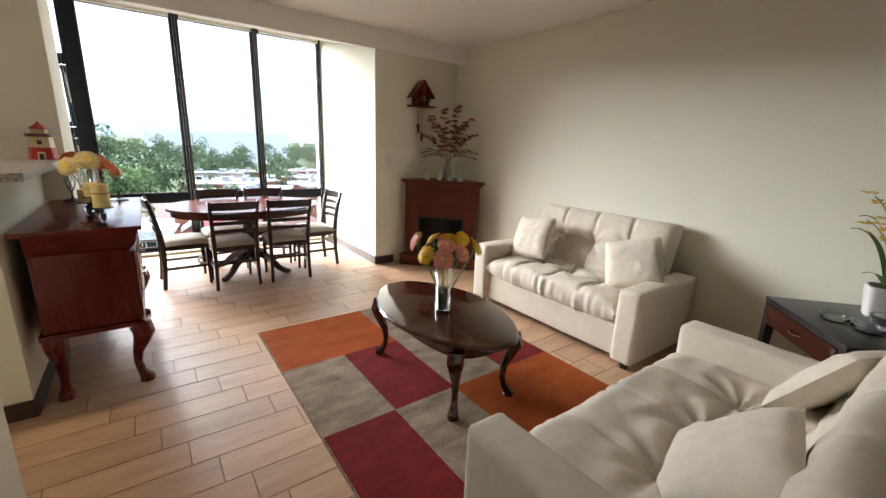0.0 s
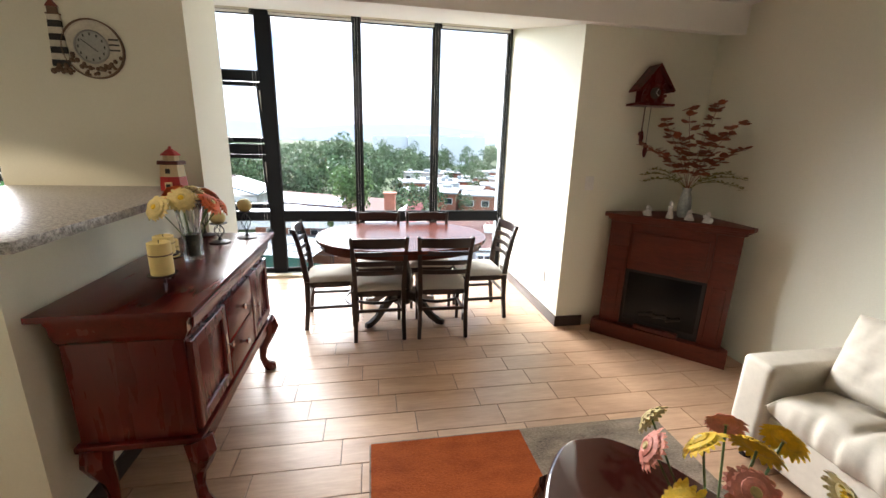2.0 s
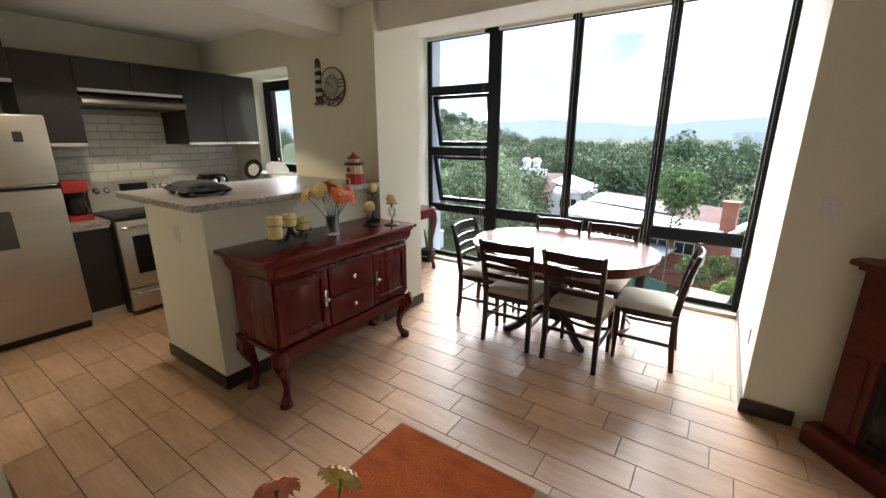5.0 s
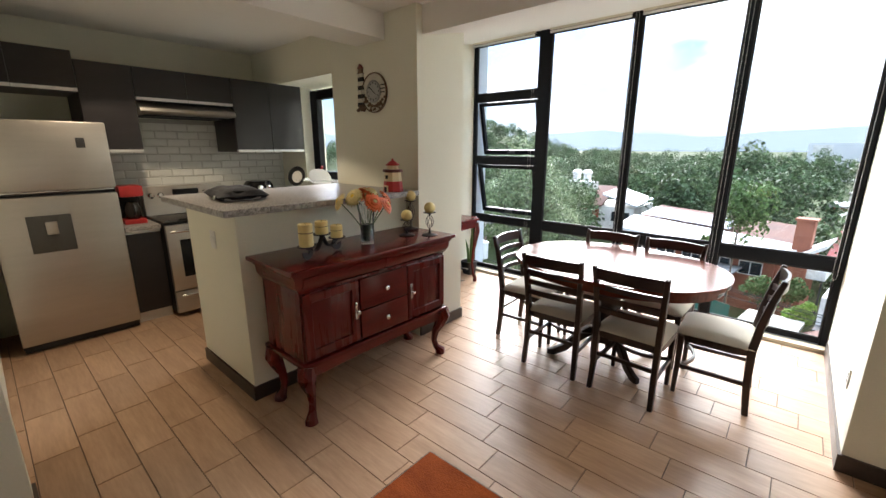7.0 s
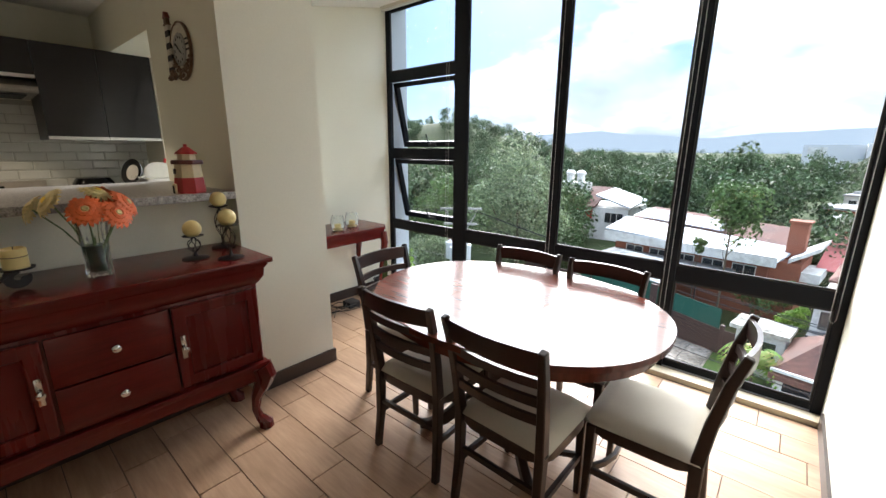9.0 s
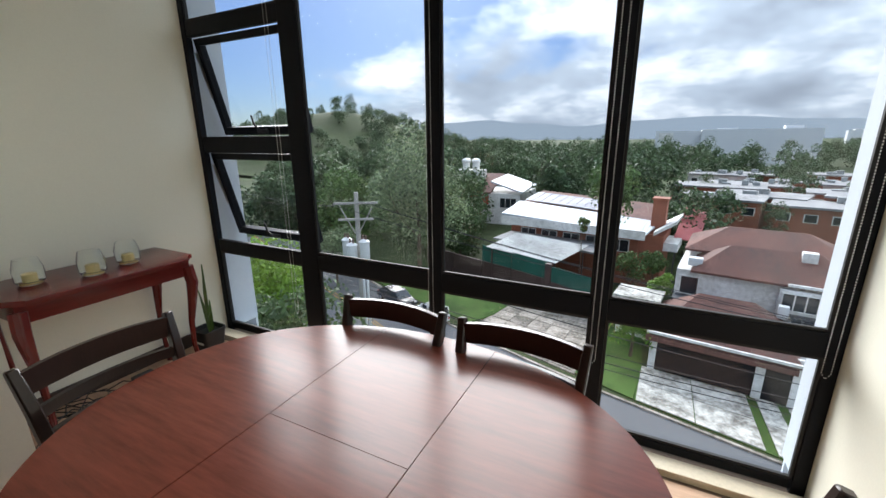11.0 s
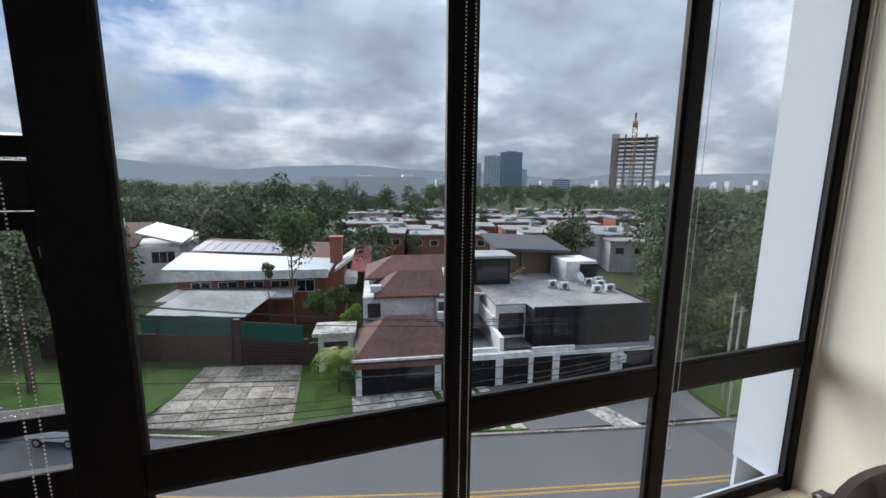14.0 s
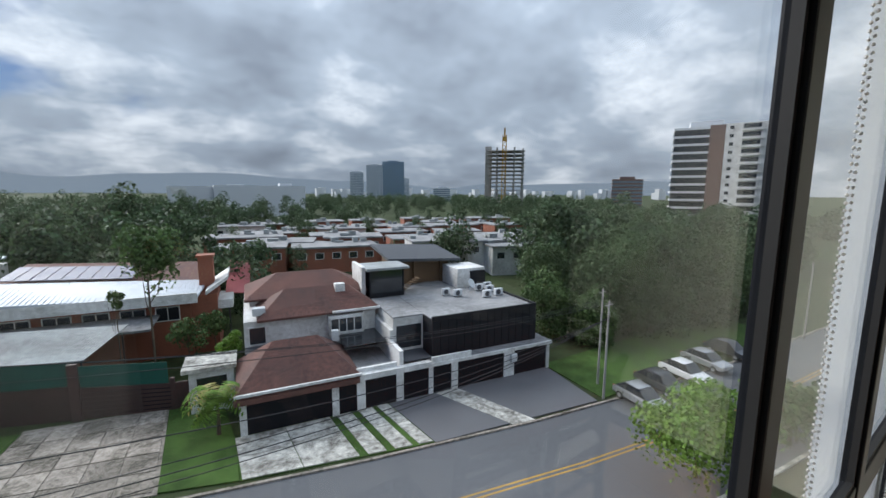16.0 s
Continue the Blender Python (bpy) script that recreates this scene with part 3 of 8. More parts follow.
CH = dining_chair(pose(0.68, 4.64, 0, 0, 0, 1))
for m in (pose(1.205, 4.63, 0, 0, 0, -2), pose(1.625, 4.945, 0, 0, 0, 92), pose(0.275, 4.90, 0, 0, 0, -88), pose(0.70, 5.26, 0, 0, 0, 181), pose(1.19, 5.25, 0, 0, 0, 178)):
    copy_thing(CH, m)

TZ = 0.772


def dining_table():
    t = thing("dining_table", pose(0.905, 4.965, 0), "oval reddish-brown varnished wooden pedestal dining table", "table")
    rx, ry = 0.755, 0.60
    full = oval(0, 0, rx, ry, 96, 2.15)
    cuts = [-2, -0.24, 0.20, 2]
    for a, b in zip(cuts, cuts[1:]):
        bm = bmesh.new()
        pts = []
        n = len(full)
        for i in range(n):
            (x0, y0), (x1, y1) = full[i], full[(i + 1) % n]
            if a <= x0 <= b:
                pts.append((x0, y0))
            for c in (a, b):
                if (x0 - c) * (x1 - c) < 0:
                    f = (c - x0) / (x1 - x0)
                    pts.append((c + (0.0012 if c == a else -0.0012), y0 + f * (y1 - y0)))
        if a == -0.24:
            for sgn in (-1, 1):
                half = [p for p in pts if p[1] * sgn > 0]
                half = sorted(half, key=lambda p: p[0] * -sgn)
                lo = [(b - 0.0012, 0.001 * sgn), (a + 0.0012, 0.001 * sgn)]
                q = (half + (lo[::-1] if sgn > 0 else [lo[0], lo[1]][::-1]))
                if sgn > 0:
                    q = half + [(a + 0.0012, 0.001), (b - 0.0012, 0.001)]
                else:
                    q = half + [(b - 0.0012, -0.001), (a + 0.0012, -0.001)]
                b2 = bmesh.new()
                slab(b2, q, TZ - 0.028, TZ, 0.0)
                part("table_leaf", b2, TABLETOP, t, smooth=False)
            bm.free()
        else:
            slab(bm, pts, TZ - 0.028, TZ, 0.0)
            part("tabletop", bm, TABLETOP, t, smooth=False)
    bm = bmesh.new()
    o1, o2 = oval(0, 0, rx - 0.035, ry - 0.035, 72, 2.15), oval(0, 0, rx - 0.055, ry - 0.055, 72, 2.15)
    loft(bm, [[(x, y, TZ - 0.0285) for x, y in o2], [(x, y, TZ - 0.0285) for x, y in o1], [(x, y, TZ - 0.085) for x, y in o1], [(x, y, TZ - 0.09) for x, y in o2]])
    part("apron", bm, TABLETOP, t)
    bm = bmesh.new()
    lathe(bm, [(0.14, TZ - 0.095), (0.14, TZ - 0.12), (0.075, TZ - 0.15), (0.06, 0.5), (0.085, 0.42), (0.105, 0.34), (0.095, 0.27), (0.07, 0.22), (0.085, 0.19), (0.085, 0.12), (0.05, 0.11)], 28)
    part("pedestal", bm, CHAIRW, t)
    for k in range(4):
        a = radians(42 + 90 * k) if k % 2 == 0 else radians(-42 + 90 * (k + 1))
        dx, dy = math.cos(a), math.sin(a)
        bm = bmesh.new()
        prof = [(0.05, 0.20), (0.14, 0.205), (0.24, 0.14), (0.33, 0.06), (0.41, 0.028), (0.46, 0.03)]
        sweep(bm, [(dx * r, dy * r, z) for r, z in prof], [0.05, 0.05, 0.045, 0.042, 0.045, 0.035], [0.09, 0.08, 0.07, 0.06, 0.054, 0.045])
        bmesh.ops.bevel(bm, geom=bm.edges[:], offset=0.006, segments=1, affect="EDGES")
        part("foot", bm, CHAIRW, t)
    return t


dining_table()


def cabriole(bm, x, y, top, dx, dy, h0=0.0, k=1.0):
    """A curved leg that swells at the knee and ends in a small pad; dx, dy: outward."""
    H = top - h0
    prof = [(0.010, 0.0, 0.052), (0.012, 0.05, 0.048), (-0.012, 0.16, 0.030), (-0.022, 0.3, 0.028), (-0.015, 0.5, 0.036), (0.012, 0.72, 0.056), (0.026, 0.86, 0.07), (0.012, 1.0, 0.072)]
    sweep(bm, [(x + dx * o * min(k, 1.2), y + dy * o * min(k, 1.2), h0 + f * H) for o, f, w in prof], [w * k for o, f, w in prof], [w * k for o, f, w in prof], n=8)


def sideboard():
    s = thing("sideboard", pose(-0.295, 3.53, 0), "mahogany sideboard with drawers and curved legs by the bar", "sideboard")
    W, D = 0.60, 0.215                      # half length along y, half depth along x
    z0, z1 = 0.40, 0.83
    part("carcass", boxes((-D, -W, z0, D - 0.01, W, z1), bev=0.004), MAHOG_V, s)
    bm = boxes((-D - 0.02, -W - 0.02, z0 - 0.03, D + 0.015, W + 0.02, z0 - 0.001), bev=0.008)
    part("base_moulding", bm, MAHOG, s)
    bm = bmesh.new()
    # shaped apron below the base moulding
    for xs in (D - 0.02, -D + 0.0):
        pts = [(-W, z0 - 0.031)] + [(W * u, z0 - 0.085 - 0.02 * abs(u) ** 2 * (1 if abs(u) < 0.95 else 1.6)) for u in [i / 8 - 1 for i in range(17)]] + [(W, z0 - 0.031)]
        loft(bm, [[(x, y, z) for y, z in pts] for x in (xs, xs + 0.02)])
    part("apron", bm, MAHOG, s)
    # swelling cornice with two long drawers in it
    bm = bmesh.new()
    prof = [(0.0, z1), (0.012, z1 + 0.015), (0.03, z1 + 0.045), (0.034, z1 + 0.085), (0.048, z1 + 0.105), (0.048, z1 + 0.115)]
    loft(bm, [[(-D - 0.0, -W - o, z), (D - 0.01 + o, -W - o, z), (D - 0.01 + o, W + o, z), (-D - 0.0, W + o, z)] for o, z in prof])
    part("cornice", bm, MAHOG, s)
    for a, b in ((-W + 0.015, -0.006), (0.006, W - 0.015)):
        bm = bmesh.new()
        pr = [(0.008, z1 + 0.006), (0.018, z1 + 0.018), (0.036, z1 + 0.05), (0.040, z1 + 0.085), (0.036, z1 + 0.09), (0.0, z1 + 0.09)]
        loft(bm, [[(D - 0.01 + o, y, z) for o, z in pr] for y in (a, b)])
        part("cornice_drawer", bm, MAHOG, s)
    part("top", boxes((-D - 0.045, -W - 0.068, z1 + 0.116, D + 0.06, W + 0.068, z1 + 0.142), bev=0.007), MAHOG, s, "glossy mahogany top")
    # two drawers in the middle, panelled doors at the ends
    for za, zb in ((z0 + 0.02, z0 + 0.205), (z0 + 0.215, z1 - 0.015)):
        d = part("drawer", boxes((D - 0.01, -0.20, za, D + 0.012, 0.20, zb), bev=0.005), MAHOG, s)
        kn = bmesh.new()
        lathe(kn, [(0.006, 0), (0.006, 0.012), (0.015, 0.018), (0.016, 0.026), (0.008, 0.032), (0.001, 0.033)], 14)
        put(kn, Matrix.Translation((D + 0.012, 0.0, (za + zb) / 2)) @ pose(0, 0, 0, 0, 90, 0))
        part("knob", kn, CHROME, d, "round brass-toned knob")
    for sg in (-1, 1):
        a, b = (0.21, W - 0.01) if sg > 0 else (-W + 0.01, -0.21)
        zz0, zz1 = z0 + 0.02, z1 - 0.015
        bm = bmesh.new()
        ring = [(D - 0.01, 0.0), (D + 0.008, 0.0), (D + 0.012, 0.005), (D + 0.012, 0.05), (D + 0.006, 0.055), (D - 0.01, 0.055)]
        loft(bm, [[(x, y, z) for y, z in ((a + o, zz0 + o), (b - o, zz0 + o), (b - o, zz1 - o), (a + o, zz1 - o))] for x, o in ring], cap=False)
        d = part("door", bm, MAHOG_V, s)
        part("panel", boxes((D - 0.012, a + 0.05, zz0 + 0.05, D - 0.001, b - 0.05, zz1 - 0.05), bev=0.006), MAHOG_V, d)
        ky = (b - 0.028) if sg < 0 else (a + 0.028)
        kn = bmesh.new()
        box(kn, D + 0.012, ky - 0.01, (zz0 + zz1) / 2 - 0.05, D + 0.016, ky + 0.01, (zz0 + zz1) / 2 + 0.06, bev=0.0015)
        k2 = bmesh.new()
        lathe(k2, [(0.005, 0), (0.005, 0.012), (0.013, 0.018), (0.014, 0.026), (0.001, 0.03)], 12)
        put(k2, Matrix.Translation((D + 0.016, ky, (zz0 + zz1) / 2)) @ pose(0, 0, 0, 0, 90, 0))
        tm = bpy.data.meshes.new("t")
        k2.to_mesh(tm)
        k2.free()
        kn.from_mesh(tm)
        part("handle", kn, CHROME, d, "aged metal pull on a narrow plate")
    for x, y, dx, dy in ((D - 0.03, -W + 0.03, 0.9, -0.9), (D - 0.03, W - 0.03, 0.9, 0.9), (-D + 0.04, -W + 0.03, 0, -0.9), (-D + 0.04, W - 0.03, 0, 0.9)):
        bm = bmesh.new()
        cabriole(bm, x, y, z0 - 0.03, dx, dy, 0.0, 1.6)
        part("leg", bm, MAHOG_V, s)
    return s


sideboard()
SBZ = 0.972

# ---- living corner ----


def sofa(m, label):
    """Sofa facing local -x ... width along y; front at x=0, back at x=0.87."""
    s = thing("sofa", m, label, "sofa", "cream sofas")
    W = 0.83
    bm = bmesh.new()
    wavy_box(bm, 0.05, -W + 0.16, 0.06, 0.80, W - 0.16, 0.30, amp=0.003, r=0.02, seed=1)
    part("base", bm, SUEDE, s)
    for sg in (-1, 1):
        bm = bmesh.new()
        y0, y1 = (W - 0.165, W) if sg > 0 else (-W, -W + 0.165)
        wavy_box(bm, 0.0, y0, 0.05, 0.80, y1, 0.575, amp=0.005, r=0.035, seed=2 + sg)
        part("armrest", bm, SUEDE, s)
        for x in (0.07, 0.72):
            yy = sg * (W - 0.08)
            f = bmesh.new()
            lathe(f, [(0.028, 0.0), (0.032, 0.052)], 12, (x, yy))
            part("foot", f, BLACKM, s)
    # seat mattress with a row of buttons on its three seams
    tf = [(u, v) for v in (-0.5, 0.0, 0.5) for u in (0.08,)]
    bm = bmesh.new()
    pillow(bm, 0.74, 2 * (W - 0.17), 0.21, 64, 112, p=9, tufts=tf, pull=0.095, seed=4, wr=0.006, flat=0.4)
    for v in bm.verts:
        vv = v.co.y / (W - 0.17)
        seam = 0.014 * math.exp(-(((2 * vv + 4.5) % 1.0 - 0.5) * 16) ** 2)
        fold = 0.011 * noise.noise(Vector((v.co.y * 24, v.co.x * 4, v.co.z * 5)))
        if v.co.z > 0.03:
            for tu, tv in tf:
                ex, ey = v.co.x - tu * 0.37, v.co.y - tv * (W - 0.17)
                dd = math.hypot(ex, ey)
                v.co.z += 0.011 * math.cos(9 * math.atan2(ey, ex) + 1.3 * math.sin(9 * dd + tv * 5)) * math.exp(-(dd / 0.17) ** 2) * min(1.0, dd / 0.04)
        v.co.z -= seam if v.co.z > 0 else 0
        if v.co.x < -0.2:
            v.co.x += fold - seam
    put(bm, pose(0.385, 0, 0.375))
    part("seat_cushion", bm, SUEDE, s)
    # tall back, tilted
    bm = bmesh.new()
    tb = [(u, v) for v in (-0.5, 0.0, 0.5) for u in (0.05,)]
    pillow(bm, 0.60, 2 * (W - 0.17), 0.22, 48, 96, p=10, tufts=tb, pull=0.08, seed=7, wr=0.006, flat=0.38)
    for v in bm.verts:
        seam = 0.017 * math.exp(-((((v.co.y / (W - 0.17)) * 2 + 4.5) % 1.0 - 0.5) * 18) ** 2)
        for tu, tv in tb:
            ex, ey = v.co.x - tu * 0.30, v.co.y - tv * (W - 0.17)
            dd = math.hypot(ex, ey)
            if v.co.z > 0.03:
                v.co.z += 0.009 * math.cos(7 * math.atan2(ey, ex) + 1.1 * math.sin(8 * dd + tv * 4)) * math.exp(-(dd / 0.15) ** 2) * min(1.0, dd / 0.04)
        if v.co.z > 0:
            v.co.z -= seam
    put(bm, Matrix.Translation((0.72, 0, 0.655)) @ pose(0, 0, 0, 0, -72, 0))
    part("backrest", bm, SUEDE, s)
    return s


def cushion(m, seed, label):
    bm = bmesh.new()
    pillow(bm, 0.41, 0.41, 0.125, 22, 22, p=4.0, seed=seed, wr=0.006, flat=0.55)
    whole("throw_cushion", bm, SUEDE, label, "cushion", m, group="throw cushions")


SOFA = sofa(pose(2.53, 2.145, 0), "cream microsuede sofa with tufted seat against the cream wall")
S2 = copy_thing(SOFA, pose(1.615, 0.97, 0, 0, 0, -90))
for ob in S2.children:
    if ob.name.startswith("backrest"):
        ob.matrix_basis = Matrix.Translation((0.07, 0, -0.085)) @ ob.matrix_basis
tagged(S2, "cream microsuede sofa with tufted seat beside the diagonal end table")
cushion(Matrix.Translation((2.94, 2.62, 0.66)) @ pose(0, 0, 0, 0, -62, 0) @ pose(0, 0, 0, 0, 0, 8), 3, "cream square cushion leaning on the sofa armrest")
cushion(Matrix.Translation((2.96, 1.63, 0.65)) @ pose(0, 0, 0, 0, -58, 8) @ pose(0, 0, 0, 0, 0, 20), 5, "cream square cushion tipped on a corner of the sofa")
cushion(Matrix.Translation((2.17, 0.33, 0.60)) @ pose(0, 0, 0, -56, 8, -14), 8, "cream square cushion leaning on the sofa back")
cushion(Matrix.Translation((1.36, 0.41, 0.565)) @ pose(0, 0, 0, -42, -6, 14), 9, "cream square cushion slumped on the sofa seat")


def coffee_table():
    t = thing("coffee_table", pose(1.455, 2.03, 0), "glossy dark cherry oval coffee table standing on the patchwork rug", "coffee table")
    bm = bmesh.new()
    def rim(rx, ry):
        out = []
        for i in range(80):
            a = 2 * math.pi * i / 80
            r = 1 + 0.022 * math.cos(4 * a) * 1.0 - 0.02 * math.exp(-((math.sin(2 * a)) ** 2) * 22)
            out.append((rx * r * math.cos(a), ry * r * math.sin(a)))
        return out
    loft(bm, [[(x, y, z) for x, y in rim(rx, ry)] for rx, ry, z in ((0.30, 0.52, 0.438), (0.345, 0.575, 0.440), (0.357, 0.588, 0.448), (0.357, 0.588, 0.456), (0.350, 0.580, 0.465), (0.34, 0.57, 0.468))])
    part("tabletop", bm, COFFEE, t)
    bm = bmesh.new()
    loft(bm, [[(x, y, z) for x, y in oval(0, 0, 0.25, 0.47, 64, 3)] for z in (0.36, 0.439)])
    part("apron", bm, COFFEE, t)
    for sx in (-1, 1):
        for sy in (-1, 1):
            bm = bmesh.new()
            cabriole(bm, sx * 0.20, sy * 0.42, 0.41, sx * 0.8, sy * 0.8, 0.012, 1.3)
            part("leg", bm, COFFEE, t)
    return t


coffee_table()
CTZ = 0.468


def rug_cloth(name, col, dark):
    return surface(name, col, 0.95, var=0.15, big=5, fine=70, bump=0.35, spec=0.1, dark=dark, stretch=(1, 2.2, 1), contrast=0.35)


RUGM = {"o": rug_cloth("rust_orange_pile", (0.32, 0.075, 0.018), (0.20, 0.04, 0.01)), "r": rug_cloth("wine_red_pile", (0.18, 0.02, 0.02), (0.09, 0.01, 0.012)),
        "g": rug_cloth("grey_taupe_pile", (0.30, 0.24, 0.18), (0.09, 0.068, 0.05))}


def rug():
    t = thing("rug", pose(0, 0, 0), "patchwork rug of rust, wine and taupe blocks on the floor", "rug")
    xs, ys = [0.605, 1.02, 1.44, 1.86, 2.285], [3.235, 2.57, 1.84, 1.12, 0.50]
    lay = [("o", "o", "g", "g"), ("g", "r", "g", "r"), ("r", "g", "o", "o"), ("o", "r", "g", "o")]
    for r in range(4):
        for c in range(4):
            bm = boxes((xs[c], ys[r + 1], 0.0, xs[c + 1], ys[r], 0.0115 + 0.0004 * ((r + c) % 2)))
            part("rug_block", bm, RUGM[lay[r][c]], t, smooth=False)
    bm = boxes((xs[0] - 0.008, ys[-1], 0, xs[0], ys[0], 0.01), (xs[-1], ys[-1], 0, xs[-1] + 0.008, ys[0], 0.01), (xs[0], ys[0], 0, xs[-1], ys[0] + 0.008, 0.01))
    part("binding", bm, RUGM["g"], t, smooth=False)


rug()


def gerbera(parent, base, head, tilt, mat, r=0.05, seed=0):
    rnd = random.Random(seed)
    mid = Vector(base).lerp(Vector(head), 0.5) + Vector((rnd.uniform(-0.01, 0.01), rnd.uniform(-0.01, 0.01), 0.01))
    bm = bmesh.new()
    sweep(bm, [base, mid, head], 0.006, n=6)
    part("stem", bm, STEMG, parent)
    nrm = Vector(tilt).normalized()
    rot = nrm.to_track_quat("Z", "Y").to_matrix().to_4x4()
    bm = bmesh.new()
    for ring, (rr, n, lift) in enumerate(((1.0, 22, 0.0), (0.8, 18, 0.008), (0.5, 14, 0.014))):
        for i in range(n):
            a = 2 * math.pi * (i + 0.5 * ring) / n + rnd.uniform(-0.05, 0.05)
            L = r * rr * rnd.uniform(0.9, 1.05)
            w = r * 0.13
            ca, sa = math.cos(a), math.sin(a)
            pts = []
            for f, wf, zz in ((0.15, 0.5, 0.0), (0.55, 1.0, 0.006), (0.88, 0.85, 0.002), (1.0, 0.25, -0.004)):
                for sgn in (-1, 1):
                    pts.append(bm.verts.new((ca * L * f - sa * w * wf * sgn, sa * L * f + ca * w * wf * sgn, zz + lift)))
            for k in range(3):
                bm.faces.new((pts[2 * k], pts[2 * k + 1], pts[2 * k + 3], pts[2 * k + 2]))
    put(bm, Matrix.Translation(head) @ rot)
    part("petals", bm, mat, parent, smooth=False)
    bm = bmesh.new()
    lathe(bm, [(r * 0.2, 0.008), (r * 0.22, 0.016), (r * 0.14, 0.021), (0.001, 0.02)], 14)
    put(bm, Matrix.Translation(head) @ rot)
    part("flower_eye", bm, PETC if mat is not PETC else PETY, parent)


def cut_vase(m, h, r0, r1, label, blooms, spread, cat="vase"):
    """A flared cut-glass vase with gerberas in it."""
    v = thing("flower_vase", m, label, cat)
    bm = bmesh.new()
    n = 40
    prof = [(r0 * 0.9, 0.0), (r0, 0.01), (r0 * 0.92, h * 0.2), (r0 * 1.0, h * 0.5), (r0 * 1.12, h * 0.75), (r1, h), (r1 - 0.005, h), (r0 * 1.12 - 0.006, h * 0.75), (r0 - 0.006, h * 0.5), (r0 * 0.92 - 0.006, h * 0.2), (r0 * 0.8, 0.02), (0.001, 0.018)]
    rings = []
    for k, (r, z) in enumerate(prof):
        ring = []
        for i in range(n):
            a = 2 * math.pi * i / n
            fl = 1 + (0.055 * math.cos(10 * a) if k < 6 else 0.0)
            zz = z + (0.010 * math.cos(10 * a) * (z / h) ** 6 if z > h * 0.9 else 0)
            ring.append((r * fl * math.cos(a), r * fl * math.sin(a), zz))
        rings.append(ring)
    loft(bm, rings)
    part("vase", bm, CRYSTAL, v, "cut clear glass")
    bm = bmesh.new()
    lathe(bm, [(r0 * 0.72, 0.022), (r0 * 0.8, h * 0.3), (r0 * 0.86, h * 0.5), (0.001, h * 0.5)], 20)
    part("filler", bm, surface("green_glass_filler", (0.05, 0.085, 0.06), 0.2, var=0.5, big=40, fine=120, bump=0.3), v, "dark green filler in the glass")
    for i, (hx, hy, hz, mat, r) in enumerate(blooms):
        hx, hy, r = hx * spread, hy * spread, r * 1.22
        base = (hx * 0.12, hy * 0.12, h * 0.35)
        gerbera(v, base, (hx, hy, hz), (hx * 2.2, hy * 2.2 , 0.16), mat, r, i + 11)
    return v


cut_vase(pose(1.43, 1.985, CTZ), 0.265, 0.045, 0.066, "cut-glass vase of yellow and pink gerberas on the coffee table",
         [(-0.12, -0.03, 0.39, PETY, 0.05), (-0.08, -0.10, 0.38, PETP, 0.052), (0.02, -0.10, 0.40, PETP, 0.048), (0.15, -0.05, 0.39, PETC, 0.05), (-0.12, 0.06, 0.44, PETP, 0.045),
          (-0.03, 0.05, 0.45, PETY, 0.048), (0.06, 0.03, 0.44, PETY, 0.05), (0.14, 0.05, 0.43, PETY, 0.045), (0.09, 0.12, 0.41, PETP, 0.042), (-0.06, 0.14, 0.43, PETC, 0.045),
          (-0.02, -0.04, 0.43, PETP, 0.048), (0.10, -0.09, 0.42, PETY, 0.048)], 1.35)


def end_table():
    ang = math.degrees(math.atan2(0.66, 0.75))
    t = thing("end_table", pose(2.955, 0.34, 0, 0, 0, ang), "dark espresso end table with one drawer set across the corner", "end table")
    w, d, z = 0.34, 0.32, 0.655
    part("tabletop", boxes((-w, -d, z - 0.028, w, d, z), bev=0.005), CABW, t)
    part("carcass", boxes((-w + 0.02, -d + 0.02, z - 0.16, w - 0.02, d - 0.014, z - 0.029), bev=0.004), CABW, t)
    dr = part("drawer", boxes((-w + 0.05, d - 0.014, z - 0.15, w - 0.05, d + 0.004, z - 0.04), bev=0.004), COFFEE, t, "dark reddish drawer front")
    bm = bmesh.new()
    sweep(bm, bez((-0.045, d + 0.003, z - 0.09), (-0.02, d + 0.03, z - 0.10), (0.02, d + 0.03, z - 0.10), (0.045, d + 0.003, z - 0.09)), 0.012, 0.006, n=6)
    part("handle", bm, CHROME, dr)
    for sx in (-1, 1):
        for sy in (-1, 1):
            bm = bmesh.new()
            sweep(bm, [(sx * (w - 0.03), sy * (d - 0.03), z - 0.03), (sx * (w - 0.028), sy * (d - 0.03), 0.3), (sx * (w - 0.01), sy * (d - 0.012), 0.0)], [0.05, 0.042, 0.034], [0.05, 0.042, 0.034])
            part("leg", bm, CABW, t)
    return t


end_table()
for i, (x, y, r, h) in enumerate(((2.86, 0.47, 0.062, 0.03), (2.82, 0.34, 0.066, 0.032), (3.00, 0.29, 0.075, 0.05))):
    bm = bmesh.new()
    lathe(bm, [(r * 0.85, 0), (r, 0.008), (r * 1.02, h), (r * 0.86, h), (r * 0.78, 0.012), (0.001, 0.010)], 24)
    whole("glass_dish", bm, CRYSTAL, "heavy clear cut-glass ashtray dish on the dark end table", "glass dish", pose(x, y, 0.655), group="glass dishes")


